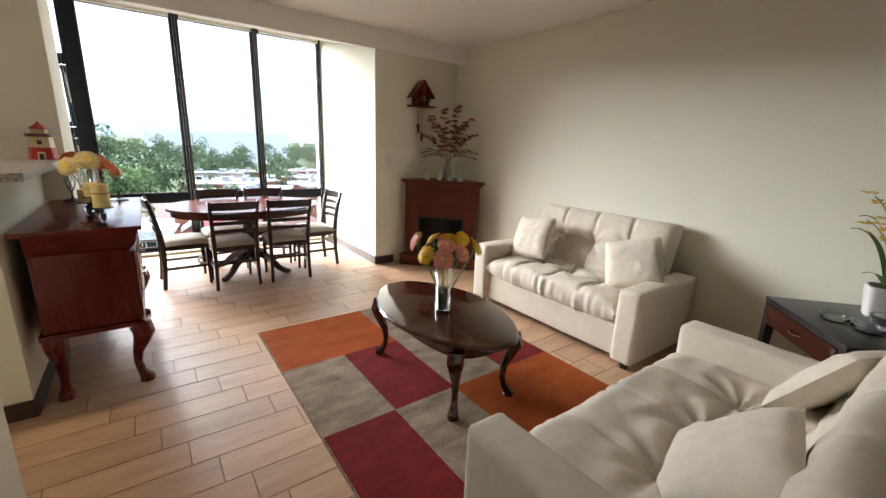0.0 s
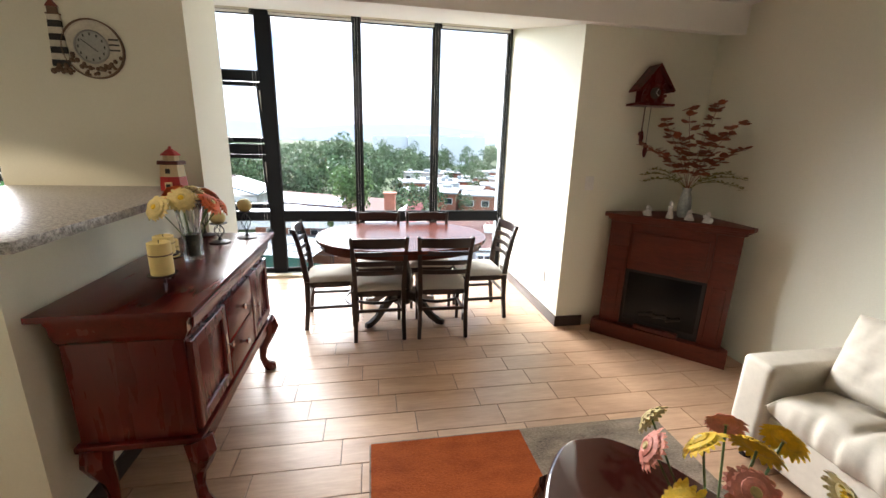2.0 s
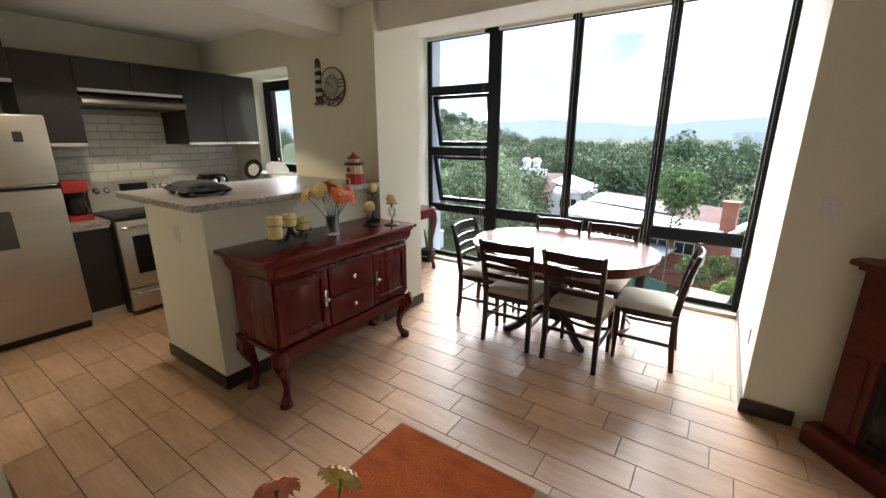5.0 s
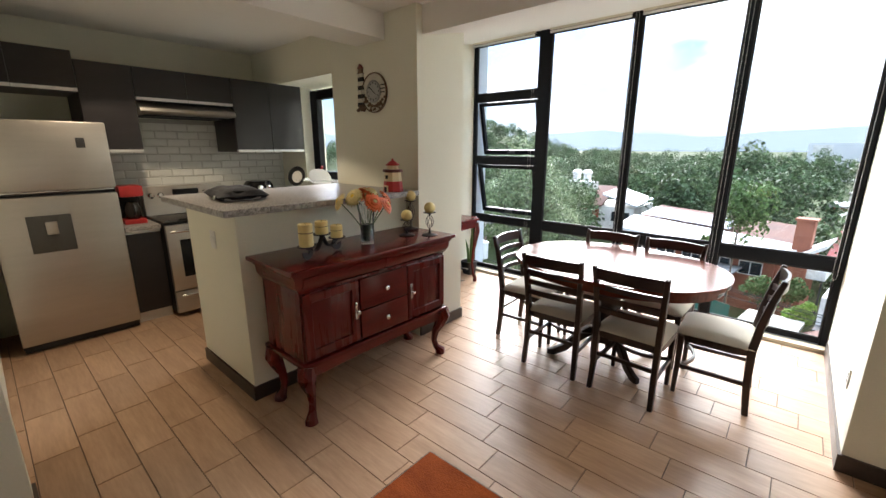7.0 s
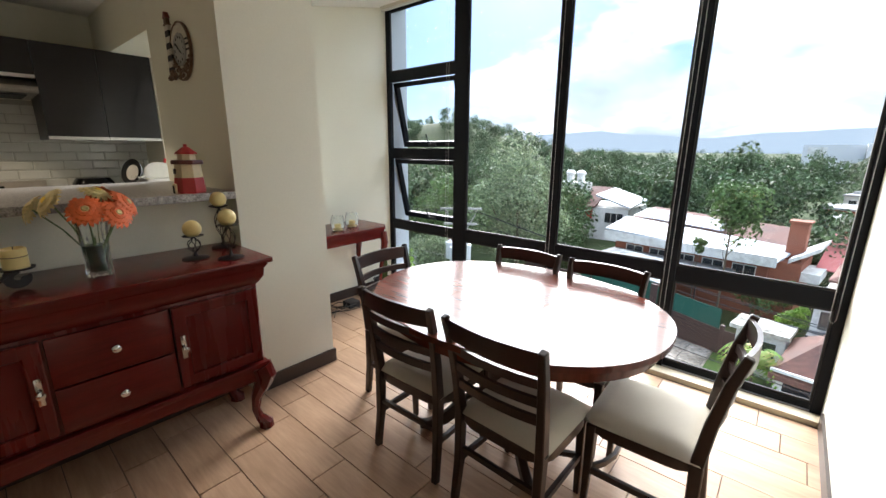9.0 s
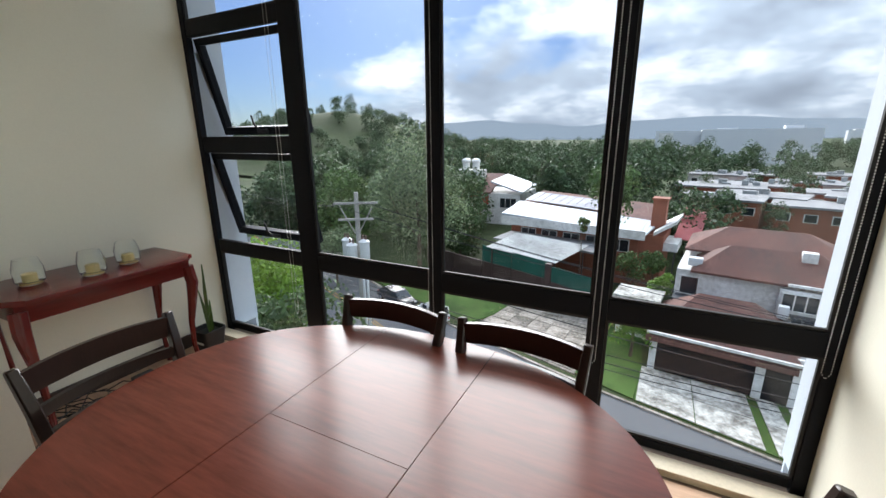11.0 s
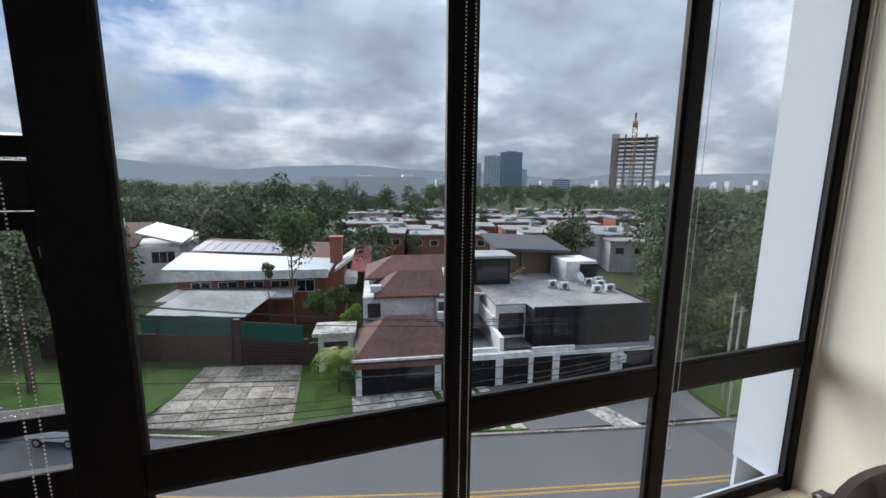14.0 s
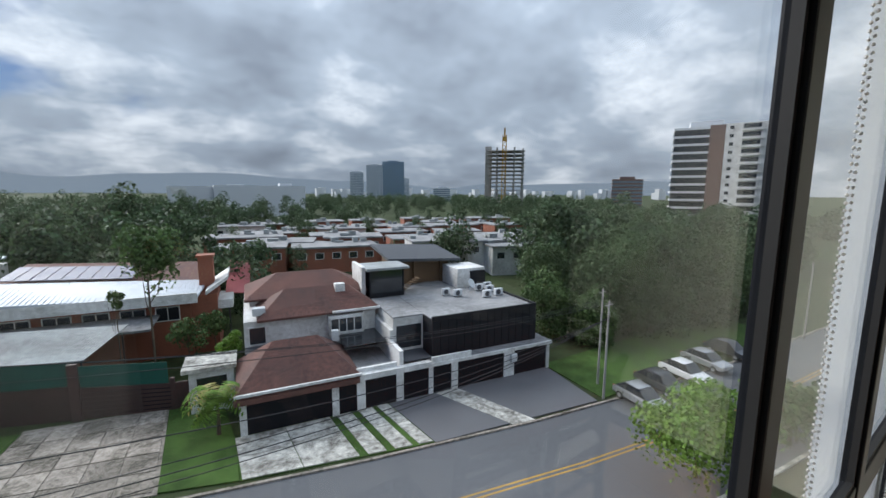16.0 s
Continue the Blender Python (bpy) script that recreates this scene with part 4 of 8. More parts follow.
def orchid():
    t = thing("potted_orchid", pose(3.16, 0.36, 0.655, 0, 0, 20), "yellow orchid in a ribbed white pot on the end table", "potted plant")
    bm = bmesh.new()
    rings = []
    for k in range(13):
        z = 0.165 * k / 12
        r = 0.052 + 0.018 * k / 12 + (0.0012 if k % 2 else 0)
        rings.append([(x, y, z) for x, y in oval(0, 0, r, r, 24, 4)])
    loft(bm, rings)
    part("pot", bm, PORCEL, t, "white ribbed square pot")
    bm = bmesh.new()
    slab(bm, oval(0, 0, 0.058, 0.058, 20, 4), 0.160, 0.17)
    part("soil", bm, surface("bark_soil", (0.035, 0.02, 0.012), 0.95, var=0.4, fine=90, bump=0.6), t)
    rnd = random.Random(4)
    for i, (a, L, up) in enumerate(((2.8, 0.30, 0.30), (2.3, 0.17, 0.09), (0.6, 0.26, 0.30), (5.2, 0.3, 0.26), (1.36, 0.17, 0.40), (3.6, 0.16, 0.2))):
        bm = bmesh.new()
        d = Vector((math.cos(a), math.sin(a), 0))
        pts = bez((0, 0, 0.165), d * L * 0.15 + Vector((0, 0, 0.165 + up * 0.6)), d * L * 0.5 + Vector((0, 0, 0.17 + up)), d * L + Vector((0, 0, 0.165 + up * 0.9)), 9)
        ws = [0.012, 0.024, 0.032, 0.034, 0.034, 0.03, 0.026, 0.02, 0.012, 0.003]
        side = d.cross(Vector((0, 0, 1)))
        loft(bm, [[p - side * w / 2, p + Vector((0, 0, -0.004)), p + side * w / 2, p + Vector((0, 0, -0.002))] for p, w in zip(pts, ws)])
        part("leaf", bm, GREENL, t)
    for k, (a, top) in enumerate(((1.5, 0.46), (1.0, 0.58), (4.4, 0.60))):
        d = Vector((math.cos(a), math.sin(a), 0))
        pts = bez((0, 0, 0.165), d * 0.01 + Vector((0, 0, 0.35)), d * 0.05 + Vector((0, 0, top)), d * 0.14 + Vector((0, 0, top + 0.05)), 10)
        bm = bmesh.new()
        sweep(bm, pts, 0.005, n=6)
        part("flower_spike", bm, STEMG, t)
        for p in pts[5:]:
            for q in range(2):
                c = p + Vector((rnd.uniform(-0.04, 0.04), rnd.uniform(-0.04, 0.04), rnd.uniform(-0.03, 0.03)))
                bm = bmesh.new()
                for i in range(5):
                    b = 2 * math.pi * i / 5 + rnd.random()
                    e = Vector((math.cos(b), math.sin(b), rnd.uniform(-0.3, 0.4))) * 0.033
                    s = Vector((-math.sin(b), math.cos(b), 0.2)) * 0.015
                    vs = [bm.verts.new(v) for v in (c, c + e * 0.6 + s, c + e, c + e * 0.6 - s)]
                    bm.faces.new(vs)
                part("blossom", bm, PETY, t, smooth=False)


orchid()


def fireplace():
    a = math.degrees(math.atan2(-0.733, 0.68))
    f = thing("corner_fireplace", pose(2.872, 4.035, 0, 0, 0, a), "cherry wood corner fireplace mantel with a black electric firebox", "fireplace")
    W = 0.50
    bm = bmesh.new()
    slab(bm, [(-W, -0.02), (W, -0.02), (W, 0.06), (0.02, 0.60), (-0.02, 0.60), (-W, 0.06)], 0.0, 0.13, 0.008)
    part("plinth", bm, FIREW, f)
    for sg in (-1, 1):
        x0, x1 = (0.29, 0.45) if sg > 0 else (-0.45, -0.29)
        part("pilaster", boxes((x0, 0.03, 0.131, x1, 0.13, 0.80), bev=0.004), FIREW, f)
        part("pilaster_panel", boxes((x0 + 0.035, 0.018, 0.17, x1 - 0.035, 0.0295, 0.60), bev=0.006), FIREW, f)
    part("frieze", boxes((-0.29, 0.035, 0.62, 0.29, 0.13, 0.999), bev=0.003), FIREW, f)
    part("frieze_panel", boxes((-0.26, 0.022, 0.70, 0.26, 0.0345, 0.93), bev=0.007), FIREW, f)
    for x0, x1 in ((0.2905, 0.45), (-0.45, -0.2905)):
        part("capital_block", boxes((x0, 0.03, 0.801, x1, 0.13, 0.999), bev=0.003), FIREW, f)
    bm = bmesh.new()
    slab(bm, [(-0.44, 0.131), (0.44, 0.131), (0.03, 0.56), (-0.03, 0.56)], 0.131, 0.999)
    part("back_case", bm, FIREW, f)
    bm = bmesh.new()
    for o, z0, z1 in ((0.0, 1.0, 1.02), (0.02, 1.0205, 1.04), (0.045, 1.0405, 1.068)):
        slab(bm, [(-0.45 - o, 0.03 - o), (0.45 + o, 0.03 - o), (0.47 + o, 0.08), (0.03, 0.585), (-0.03, 0.585), (-0.47 - o, 0.08)], z0, z1, 0.004)
    part("mantel_shelf", bm, FIREW, f)
    fb = part("firebox", boxes((-0.289, 0.05, 0.131, 0.289, 0.075, 0.619), bev=0.003), BLACKM, f, "black electric firebox")
    part("glass_front", boxes((-0.26, 0.043, 0.19, 0.26, 0.0495, 0.595), bev=0.002), BLACKG, fb, "dark glass")
    bm = bmesh.new()
    for i in range(5):
        sweep(bm, [(-0.14 + 0.05 * i, 0.036, 0.25 + 0.02 * (i % 2)), (-0.04 + 0.05 * i, 0.040, 0.285 - 0.02 * (i % 2))], 0.03, n=8)
    part("log", bm, surface("charred_log", (0.03, 0.022, 0.018), 0.9, var=0.4, fine=60, bump=0.5), fb)
    part("sill_strip", boxes((-0.16, 0.0, 0.131, 0.16, 0.042, 0.165), bev=0.004), FIREW, f)
    return a


FPA = fireplace()
FPM = pose(2.872, 4.035, 1.068, 0, 0, FPA)


def figurine(x, y, kind, seed):
    bm = bmesh.new()
    if kind == 0:
        lathe(bm, [(0.032, 0), (0.034, 0.006), (0.02, 0.04), (0.012, 0.05), (0.018, 0.062), (0.012, 0.075), (0.001, 0.08)], 12)
        ball(bm, (0.02, 0.0, 0.045), 0.016, 8)
        ball(bm, (-0.022, 0.004, 0.022), 0.02, 8)
    else:
        lathe(bm, [(0.026, 0), (0.028, 0.01), (0.016, 0.06), (0.02, 0.085), (0.008, 0.098), (0.017, 0.112), (0.014, 0.128), (0.001, 0.136)], 12)
        ball(bm, (0.026, 0.0, 0.07), 0.011, 8)
    whole("figurine", bm, PORCEL, "small white and pale grey porcelain ornament on the mantel", "figurine", FPM @ pose(x, y, 0, 0, 0, seed * 40), group="mantel figurines")


figurine(-0.20, 0.10, 0, 1)
figurine(-0.04, 0.08, 1, 2)
figurine(0.09, 0.09, 0, 3)
figurine(0.21, 0.06, 0, 4)


def dried_bouquet():
    t = thing("dried_arrangement", FPM @ pose(0.03, 0.22, 0), "russet dried leaves and olive sprays in a pale glass vase", "flower arrangement")
    bm = bmesh.new()
    lathe(bm, [(0.035, 0), (0.045, 0.02), (0.05, 0.08), (0.04, 0.16), (0.028, 0.2), (0.034, 0.23), (0.03, 0.23), (0.024, 0.2), (0.034, 0.16), (0.04, 0.05), (0.001, 0.02)], 20)
    part("vase", bm, surface("frosted_grey_glass", (0.35, 0.37, 0.36), 0.25, var=0.2, big=20, bump=0.05), t, "pale grey glass bottle vase")
    rnd = random.Random(21)
    sprays = [(-0.75, 0.50, 1), (-0.42, 0.60, 1), (-0.12, 0.63, 1), (0.16, 0.66, 1), (0.45, 0.58, 1), (0.7, 0.45, 1), (-0.25, 0.44, 1), (0.3, 0.44, 1), (-1.15, 0.36, 0), (-1.3, 0.33, 0), (1.15, 0.38, 0), (1.35, 0.36, 0), (-0.95, 0.34, 0), (0.95, 0.33, 0)]
    for ang, L, red in sprays:
        dy = rnd.uniform(-0.35, 0.2)
        tip = Vector((math.sin(ang) * L, dy * L * 0.5, 0.18 + math.cos(ang) * L * (1 if red else 0.9)))
        pts = bez((0, 0, 0.2), (math.sin(ang) * L * 0.2, dy * L * 0.1, 0.2 + L * 0.35), tip * 0.7 + Vector((0, 0, 0.12)), tip, 10)
        bm = bmesh.new()
        sweep(bm, pts, 0.004, n=5)
        part("twig", bm, DRYLEAF if red else OLIVEL, t)
        bm = bmesh.new()
        for p in pts[3:]:
            for q in range(5 if red else 9):
                a = rnd.uniform(0, 6.28)
                size = rnd.uniform(0.05, 0.075) if red else rnd.uniform(0.02, 0.034)
                d = Vector((math.cos(a), math.sin(a) * 0.7, rnd.uniform(-0.1, 0.5))).normalized()
                s = d.cross(Vector((rnd.uniform(-.5, .5), 0.3, 1))).normalized()
                b = p + Vector((rnd.uniform(-1, 1), rnd.uniform(-1, 1), rnd.uniform(-1, 1))) * 0.008
                w = size * (0.42 if red else 0.3)
                vs = [bm.verts.new(v) for v in (b, b + d * size * 0.4 + s * w, b + d * size * 0.8 + s * w * 0.7, b + d * size, b + d * size * 0.8 - s * w * 0.7, b + d * size * 0.4 - s * w)]
                bm.faces.new(vs)
        part("leaves", bm, DRYLEAF if red else OLIVEL, t, smooth=False)


dried_bouquet()


def cuckoo_clock():
    t = thing("cuckoo_clock", pose(2.83, YFP, 1.93), "carved dark wood cuckoo clock with pine cone weights on the wall", "clock")
    part("case", boxes((-0.085, -0.12, 0.0, 0.085, 0.0, 0.15), bev=0.006), MAHOG_V, t)
    for sg in (-1, 1):
        bm = bmesh.new()
        loft(bm, [[(0.0, y, 0.27), (sg * 0.145, y, 0.085), (sg * 0.15, y, 0.098), (0.0, y, 0.288)] for y in (-0.155, 0.0)])
        part("roof", bm, MAHOG_V, t)
    bm = bmesh.new()
    loft(bm, [[(-0.08, y, 0.15), (0.08, y, 0.15), (0, y, 0.265)] for y in (-0.118, -0.002)])
    part("gable", bm, MAHOG_V, t)
    bm = boxes((-0.16, -0.16, -0.02, 0.16, 0.0, -0.001), bev=0.004)
    part("ledge", bm, MAHOG_V, t)
    bm = bmesh.new()
    lathe(bm, [(0.042, 0.0), (0.042, 0.01), (0.001, 0.011)], 24)
    put(bm, Matrix.Translation((0, -0.121, 0.075)) @ pose(0, 0, 0, 90, 0, 0))
    part("dial", bm, BASEB, t)
    bm = bmesh.new()
    for a in (0.5, 2.3):
        sweep(bm, [(0, -0.134, 0.075), (0.034 * math.sin(a), -0.134, 0.075 + 0.034 * math.cos(a))], 0.006, 0.003)
    part("clock_hand", bm, PORCEL, t)
    bm = bmesh.new()
    rnd = random.Random(2)
    for i in range(26):
        a = rnd.uniform(0, 6.28)
        c = Vector((0.075 * math.cos(a) * rnd.uniform(.8, 1.25), -0.125, 0.075 + 0.075 * math.sin(a) * rnd.uniform(.8, 1.2)))
        ball(bm, c, rnd.uniform(0.012, 0.02), 6)
    part("carving", bm, MAHOG_V, t)
    for x, z in ((-0.03, -0.20), (0.02, -0.30)):
        bm = bmesh.new()
        sweep(bm, [(x, -0.07, -0.02), (x, -0.07, z)], 0.004, n=5)
        part("chain", bm, IRON, t)
        bm = bmesh.new()
        lathe(bm, [(0.004, z), (0.014, z - 0.03), (0.018, z - 0.07), (0.010, z - 0.11), (0.001, z - 0.12)], 10, (x, -0.07))
        part("pine_cone_weight", bm, MAHOG_V, t)
    bm = bmesh.new()
    sweep(bm, [(-0.005, -0.03, -0.02), (-0.01, -0.03, -0.22)], 0.005, n=5)
    ball(bm, (-0.01, -0.03, -0.23), 0.022, 10)
    part("pendulum", bm, MAHOG_V, t)


cuckoo_clock()

# ---- kitchen ----
KX = XL                                    # kitchen wall


def cabinet(name, x1, y0, y1, z0, z1, doors, handle, label, x0=None):
    """A dark laminate unit on the kitchen wall with doors facing the room."""
    c = thing(name, pose(KX, y0, z0), label, "cabinet", "kitchen cabinets")
    D, L, H = x1 - KX, y1 - y0, z1 - z0
    part("body", boxes((0.002, 0, 0, D - 0.022, L, H)), CABW, c, smooth=False)
    for i in range(doors):
        a, b = L * i / doors + 0.0015, L * (i + 1) / doors - 0.0015
        lo = 0.026 if handle == "low" else 0.0
        d = part("door", boxes((D - 0.021, a, lo, D, b, H - (0.03 if handle == "high" else 0)), bev=0.0015), CABW, c, smooth=False)
        if handle == "low":
            part("handle_profile", boxes((D - 0.021, a, 0.0, D + 0.010, b, 0.025), bev=0.002), ALUL, d, "pale aluminium grip profile", smooth=False)
        elif handle == "high":
            part("handle_profile", boxes((D - 0.021, a, H - 0.029, D + 0.010, b, H), bev=0.002), ALUL, d, "pale aluminium grip profile", smooth=False)
    return c


UX = -2.56
cabinet("wall_cabinet", UX, 3.735, 4.495, 1.56, 2.275, 2, "low", "dark espresso wall cabinet with aluminium grip edge")
cabinet("wall_cabinet", UX, 2.925, 3.732, 2.005, 2.275, 2, "low", "short dark cabinet above the range hood")
cabinet("wall_cabinet", UX, 2.55, 2.922, 1.56, 2.275, 1, "low", "narrow dark espresso wall cabinet by the hood")
cabinet("wall_cabinet", UX + 0.02, 1.80, 2.547, 2.03, 2.33, 2, "low", "deep dark cabinet above the fridge")
hd = thing("range_hood", pose(KX, 3.33, 1.885), "slim stainless steel range hood under the cabinet", "range hood")
bm = bmesh.new()
loft(bm, [[(0.003, y, 0.0), (0.58, y, 0.012), (0.60, y, 0.03), (0.59, y, 0.055), (0.48, y, 0.112), (0.003, y, 0.115)] for y in (-0.40, 0.40)])
part("body", bm, STEEL, hd)
part("filter_panel", boxes((0.06, -0.34, -0.004, 0.5, 0.34, 0.003)), BLACKM, hd, smooth=False)


def fridge():
    f = thing("refrigerator", pose(KX + 0.03, 2.28, 0), "stainless steel top-freezer fridge with a water dispenser", "refrigerator")
    D, W = 0.57, 0.385
    part("cabinet_body", boxes((0, -W, 0.03, D - 0.05, W, 1.795), bev=0.006), BLACKM, f)
    up = part("freezer_door", boxes((D - 0.048, -W, 1.275, D + 0.02, W, 1.80), bev=0.016), STEEL, f)
    lo = part("fridge_door", boxes((D - 0.048, -W, 0.07, D + 0.02, W, 1.235), bev=0.016), STEEL, f)
    part("grip_channel", boxes((D - 0.04, -W + 0.01, 1.236, D - 0.012, W - 0.01, 1.274)), BLACKM, f, smooth=False)
    part("door_edge", boxes((D + 0.0, -W + 0.02, 1.262, D + 0.024, W - 0.02, 1.274), bev=0.003), CHROME, up)
    d = part("dispenser", boxes((D + 0.0195, -0.20, 0.80, D + 0.027, 0.06, 1.09), bev=0.006), DARKRM, lo, "dark recessed water dispenser")
    part("nozzle", boxes((D + 0.027, -0.10, 0.94, D + 0.045, -0.03, 1.04), bev=0.006), STEEL, d)
    part("magnet", boxes((D + 0.0195, 0.18, 1.60, D + 0.024, 0.235, 1.675), bev=0.002), BLACKM, up)
    for y in (-W + 0.06, W - 0.06):
        bm = bmesh.new()
        lathe(bm, [(0.02, 0), (0.02, 0.04)], 10, (0.45, y))
        part("foot", bm, BLACKM, f)
    part("kick_grille", boxes((0.02, -W + 0.01, 0.005, D - 0.03, W - 0.01, 0.06)), BLACKM, f, smooth=False)


DARKRM = surface("dark_dispenser_plastic", (0.06, 0.058, 0.055), 0.3, var=0.1, bump=0.0)
fridge()


def stove():
    s = thing("range_stove", pose(KX + 0.02, 3.33, 0), "stainless electric range with black oven window and back panel", "stove")
    D, W = 0.64, 0.378
    part("body", boxes((0, -W, 0.04, D - 0.04, W, 0.915), bev=0.004), BLACKM, s)
    part("cooktop", boxes((0, -W, 0.916, D, W, 0.935), bev=0.004), BLACKG, s, "black glass cooktop")
    bm = bmesh.new()
    loft(bm, [[(0.0, y, 0.936), (0.10, y, 0.936), (0.085, y, 1.10), (0.05, y, 1.215), (0.0, y, 1.22)] for y in (-W, W)])
    bp = part("control_panel", bm, STEEL, s)
    part("display", boxes((0.064, -0.12, 1.085, 0.09, 0.12, 1.185), bev=0.003), BLACKG, bp)
    for y in (-0.31, -0.23, 0.18, 0.245, 0.31):
        k = bmesh.new()
        lathe(k, [(0.03, 0), (0.028, 0.01), (0.02, 0.014), (0.018, 0.034), (0.001, 0.035)], 16)
        put(k, Matrix.Translation((0.075, y, 1.13)) @ pose(0, 0, 0, 0, 74, 0))
        part("knob", k, CHROME, bp)
    od = part("oven_door", boxes((D - 0.039, -W, 0.27, D + 0.01, W, 0.905), bev=0.008), STEEL, s)
    part("oven_window", boxes((D + 0.009, -W + 0.10, 0.40, D + 0.014, W - 0.10, 0.76), bev=0.004), BLACKG, od)
    h = bmesh.new()
    sweep(h, [(D + 0.012, -W + 0.04, 0.84), (D + 0.05, -W + 0.07, 0.845), (D + 0.055, 0, 0.847), (D + 0.05, W - 0.07, 0.845), (D + 0.012, W - 0.04, 0.84)], 0.024, n=8)
    part("handle", h, CHROME, od)
    dr = part("drawer", boxes((D - 0.039, -W, 0.05, D + 0.008, W, 0.26), bev=0.006), STEEL, s)
    h = bmesh.new()
    sweep(h, [(D + 0.006, -W + 0.06, 0.215), (D + 0.035, -W + 0.1, 0.22), (D + 0.035, W - 0.1, 0.22), (D + 0.006, W - 0.06, 0.215)], 0.02, n=8)
    part("handle", h, CHROME, dr)


stove()
for y0, y1 in ((2.675, 2.945), (3.715, 4.49)):
    cabinet("base_cabinet", -2.57, y0, y1, 0.10, 0.875, 1 if y1 < 3 else 2, "high", "dark espresso base cabinet on a pale plinth")
    whole("kitchen_counter", boxes((KX + 0.002, y0, 0.876, -2.52, y1, 0.915), bev=0.005), GRANITE, "grey granite kitchen worktop beside the range", "countertop", group="kitchen worktops")
    whole("cabinet_plinth", boxes((KX + 0.05, y0, 0.0, -2.60, y1, 0.098)), ALUL, "pale aluminium plinth under the cabinet", "plinth", smooth=False)


def coffee_maker():
    c = thing("coffee_maker", pose(-2.80, 2.80, 0.915, 0, 0, 90), "red and black drip coffee maker on the worktop", "coffee maker")
    part("base", boxes((-0.085, -0.12, 0, 0.085, 0.11, 0.045), bev=0.01), REDP, c)
    part("column", boxes((-0.085, 0.03, 0.046, 0.085, 0.11, 0.25), bev=0.01), BLACKM, c)
    part("head", boxes((-0.09, -0.12, 0.251, 0.09, 0.11, 0.35), bev=0.014), REDP, c, "glossy red brew head")
    bm = bmesh.new()
    lathe(bm, [(0.05, 0.047), (0.068, 0.08), (0.066, 0.14), (0.048, 0.19), (0.05, 0.2)], 20, (0, -0.04))
    j = part("jug", bm, DGLASSK, c, "dark glass jug")
    bm = bmesh.new()
    sweep(bm, bez((0.0, -0.10, 0.18), (0.0, -0.16, 0.18), (0.0, -0.16, 0.08), (0.0, -0.105, 0.08)), 0.016, 0.012, n=6)
    part("jug_handle", bm, BLACKM, j)


DGLASSK = surface("smoked_jug_glass", (0.03, 0.025, 0.022), 0.05, var=0.1, bump=0.0)
coffee_maker()


def air_fryer():
    c = thing("air_fryer", pose(-2.72, 3.98, 0.915, 0, 0, 90), "black air fryer with chrome dials on the worktop", "air fryer")
    bm = bmesh.new()
    loft(bm, [[(x, y, z) for x, y in oval(0, 0, r, r * 1.02, 32, 3.2)] for r, z in ((0.13, 0.0), (0.142, 0.03), (0.145, 0.2), (0.138, 0.29), (0.11, 0.33), (0.02, 0.338))])
    part("body", bm, BLACKG, c)
    part("basket_front", boxes((-0.10, -0.155, 0.04, 0.10, -0.13, 0.17), bev=0.012), BLACKM, c)
    bm = bmesh.new()
    sweep(bm, [(0, -0.15, 0.12), (0, -0.20, 0.13), (0, -0.235, 0.125)], [0.04, 0.034, 0.03], [0.05, 0.045, 0.04])
    part("basket_handle", bm, CHROME, c)
    for x in (-0.045, 0.045):
        k = bmesh.new()
        lathe(k, [(0.028, 0), (0.028, 0.008), (0.016, 0.012), (0.015, 0.025), (0.001, 0.026)], 16)
        put(k, Matrix.Translation((x, -0.14, 0.26)) @ pose(0, 0, 0, 80, 0, 0))
        part("dial", k, CHROME, c)


air_fryer()


def dish_rack():
    c = thing("dish_rack", pose(-2.02, 4.28, 0.915), "wire dish rack with pan, plates and red utensils by the window", "dish rack")
    part("tray", boxes((-0.28, -0.17, 0.24, 0.28, 0.17, 0.27), bev=0.01), PORCEL, c)
    part("rack_stand", boxes((-0.26, -0.15, 0.0, 0.26, 0.15, 0.239), bev=0.005), ALUL, c)
    bm = bmesh.new()
    for i in range(9):
        x = -0.26 + 0.065 * i
        sweep(bm, [(x, -0.15, 0.27), (x, -0.15, 0.36), (x, 0.15, 0.36), (x, 0.15, 0.27)], 0.005, n=5)
    part("wire", bm, CHROME, c)
    bm = bmesh.new()
    lathe(bm, [(0.075, 0), (0.10, 0.03), (0.105, 0.03), (0.078, -0.006), (0.001, -0.006)], 24)
    put(bm, Matrix.Translation((-0.14, -0.12, 0.39)) @ pose(0, 0, 0, 74, 0, 25))
    part("frying_pan", bm, BLACKM, c, "small dark frying pan")
    bm = bmesh.new()
    lathe(bm, [(0.062, 0.0), (0.062, 0.004), (0.001, 0.004)], 24)
    put(bm, Matrix.Translation((-0.135, -0.135, 0.39)) @ pose(0, 0, 0, 74, 0, 25))
    part("pan_disc", bm, PORCEL, c)
    for i in range(3):
        bm = bmesh.new()
        lathe(bm, [(0.05, 0), (0.095, 0.015), (0.1, 0.018), (0.001, 0.004)], 20)
        put(bm, Matrix.Translation((0.02 + 0.05 * i, 0.0, 0.375)) @ pose(0, 0, 0, 0, 68, 0))
        part("plate", bm, PORCEL, c)
    bm = bmesh.new()
    sweep(bm, [(-0.05, 0.05, 0.33), (0.06, 0.05, 0.50)], 0.024, 0.012)
    part("utensil", bm, REDP, c, "red spatula")


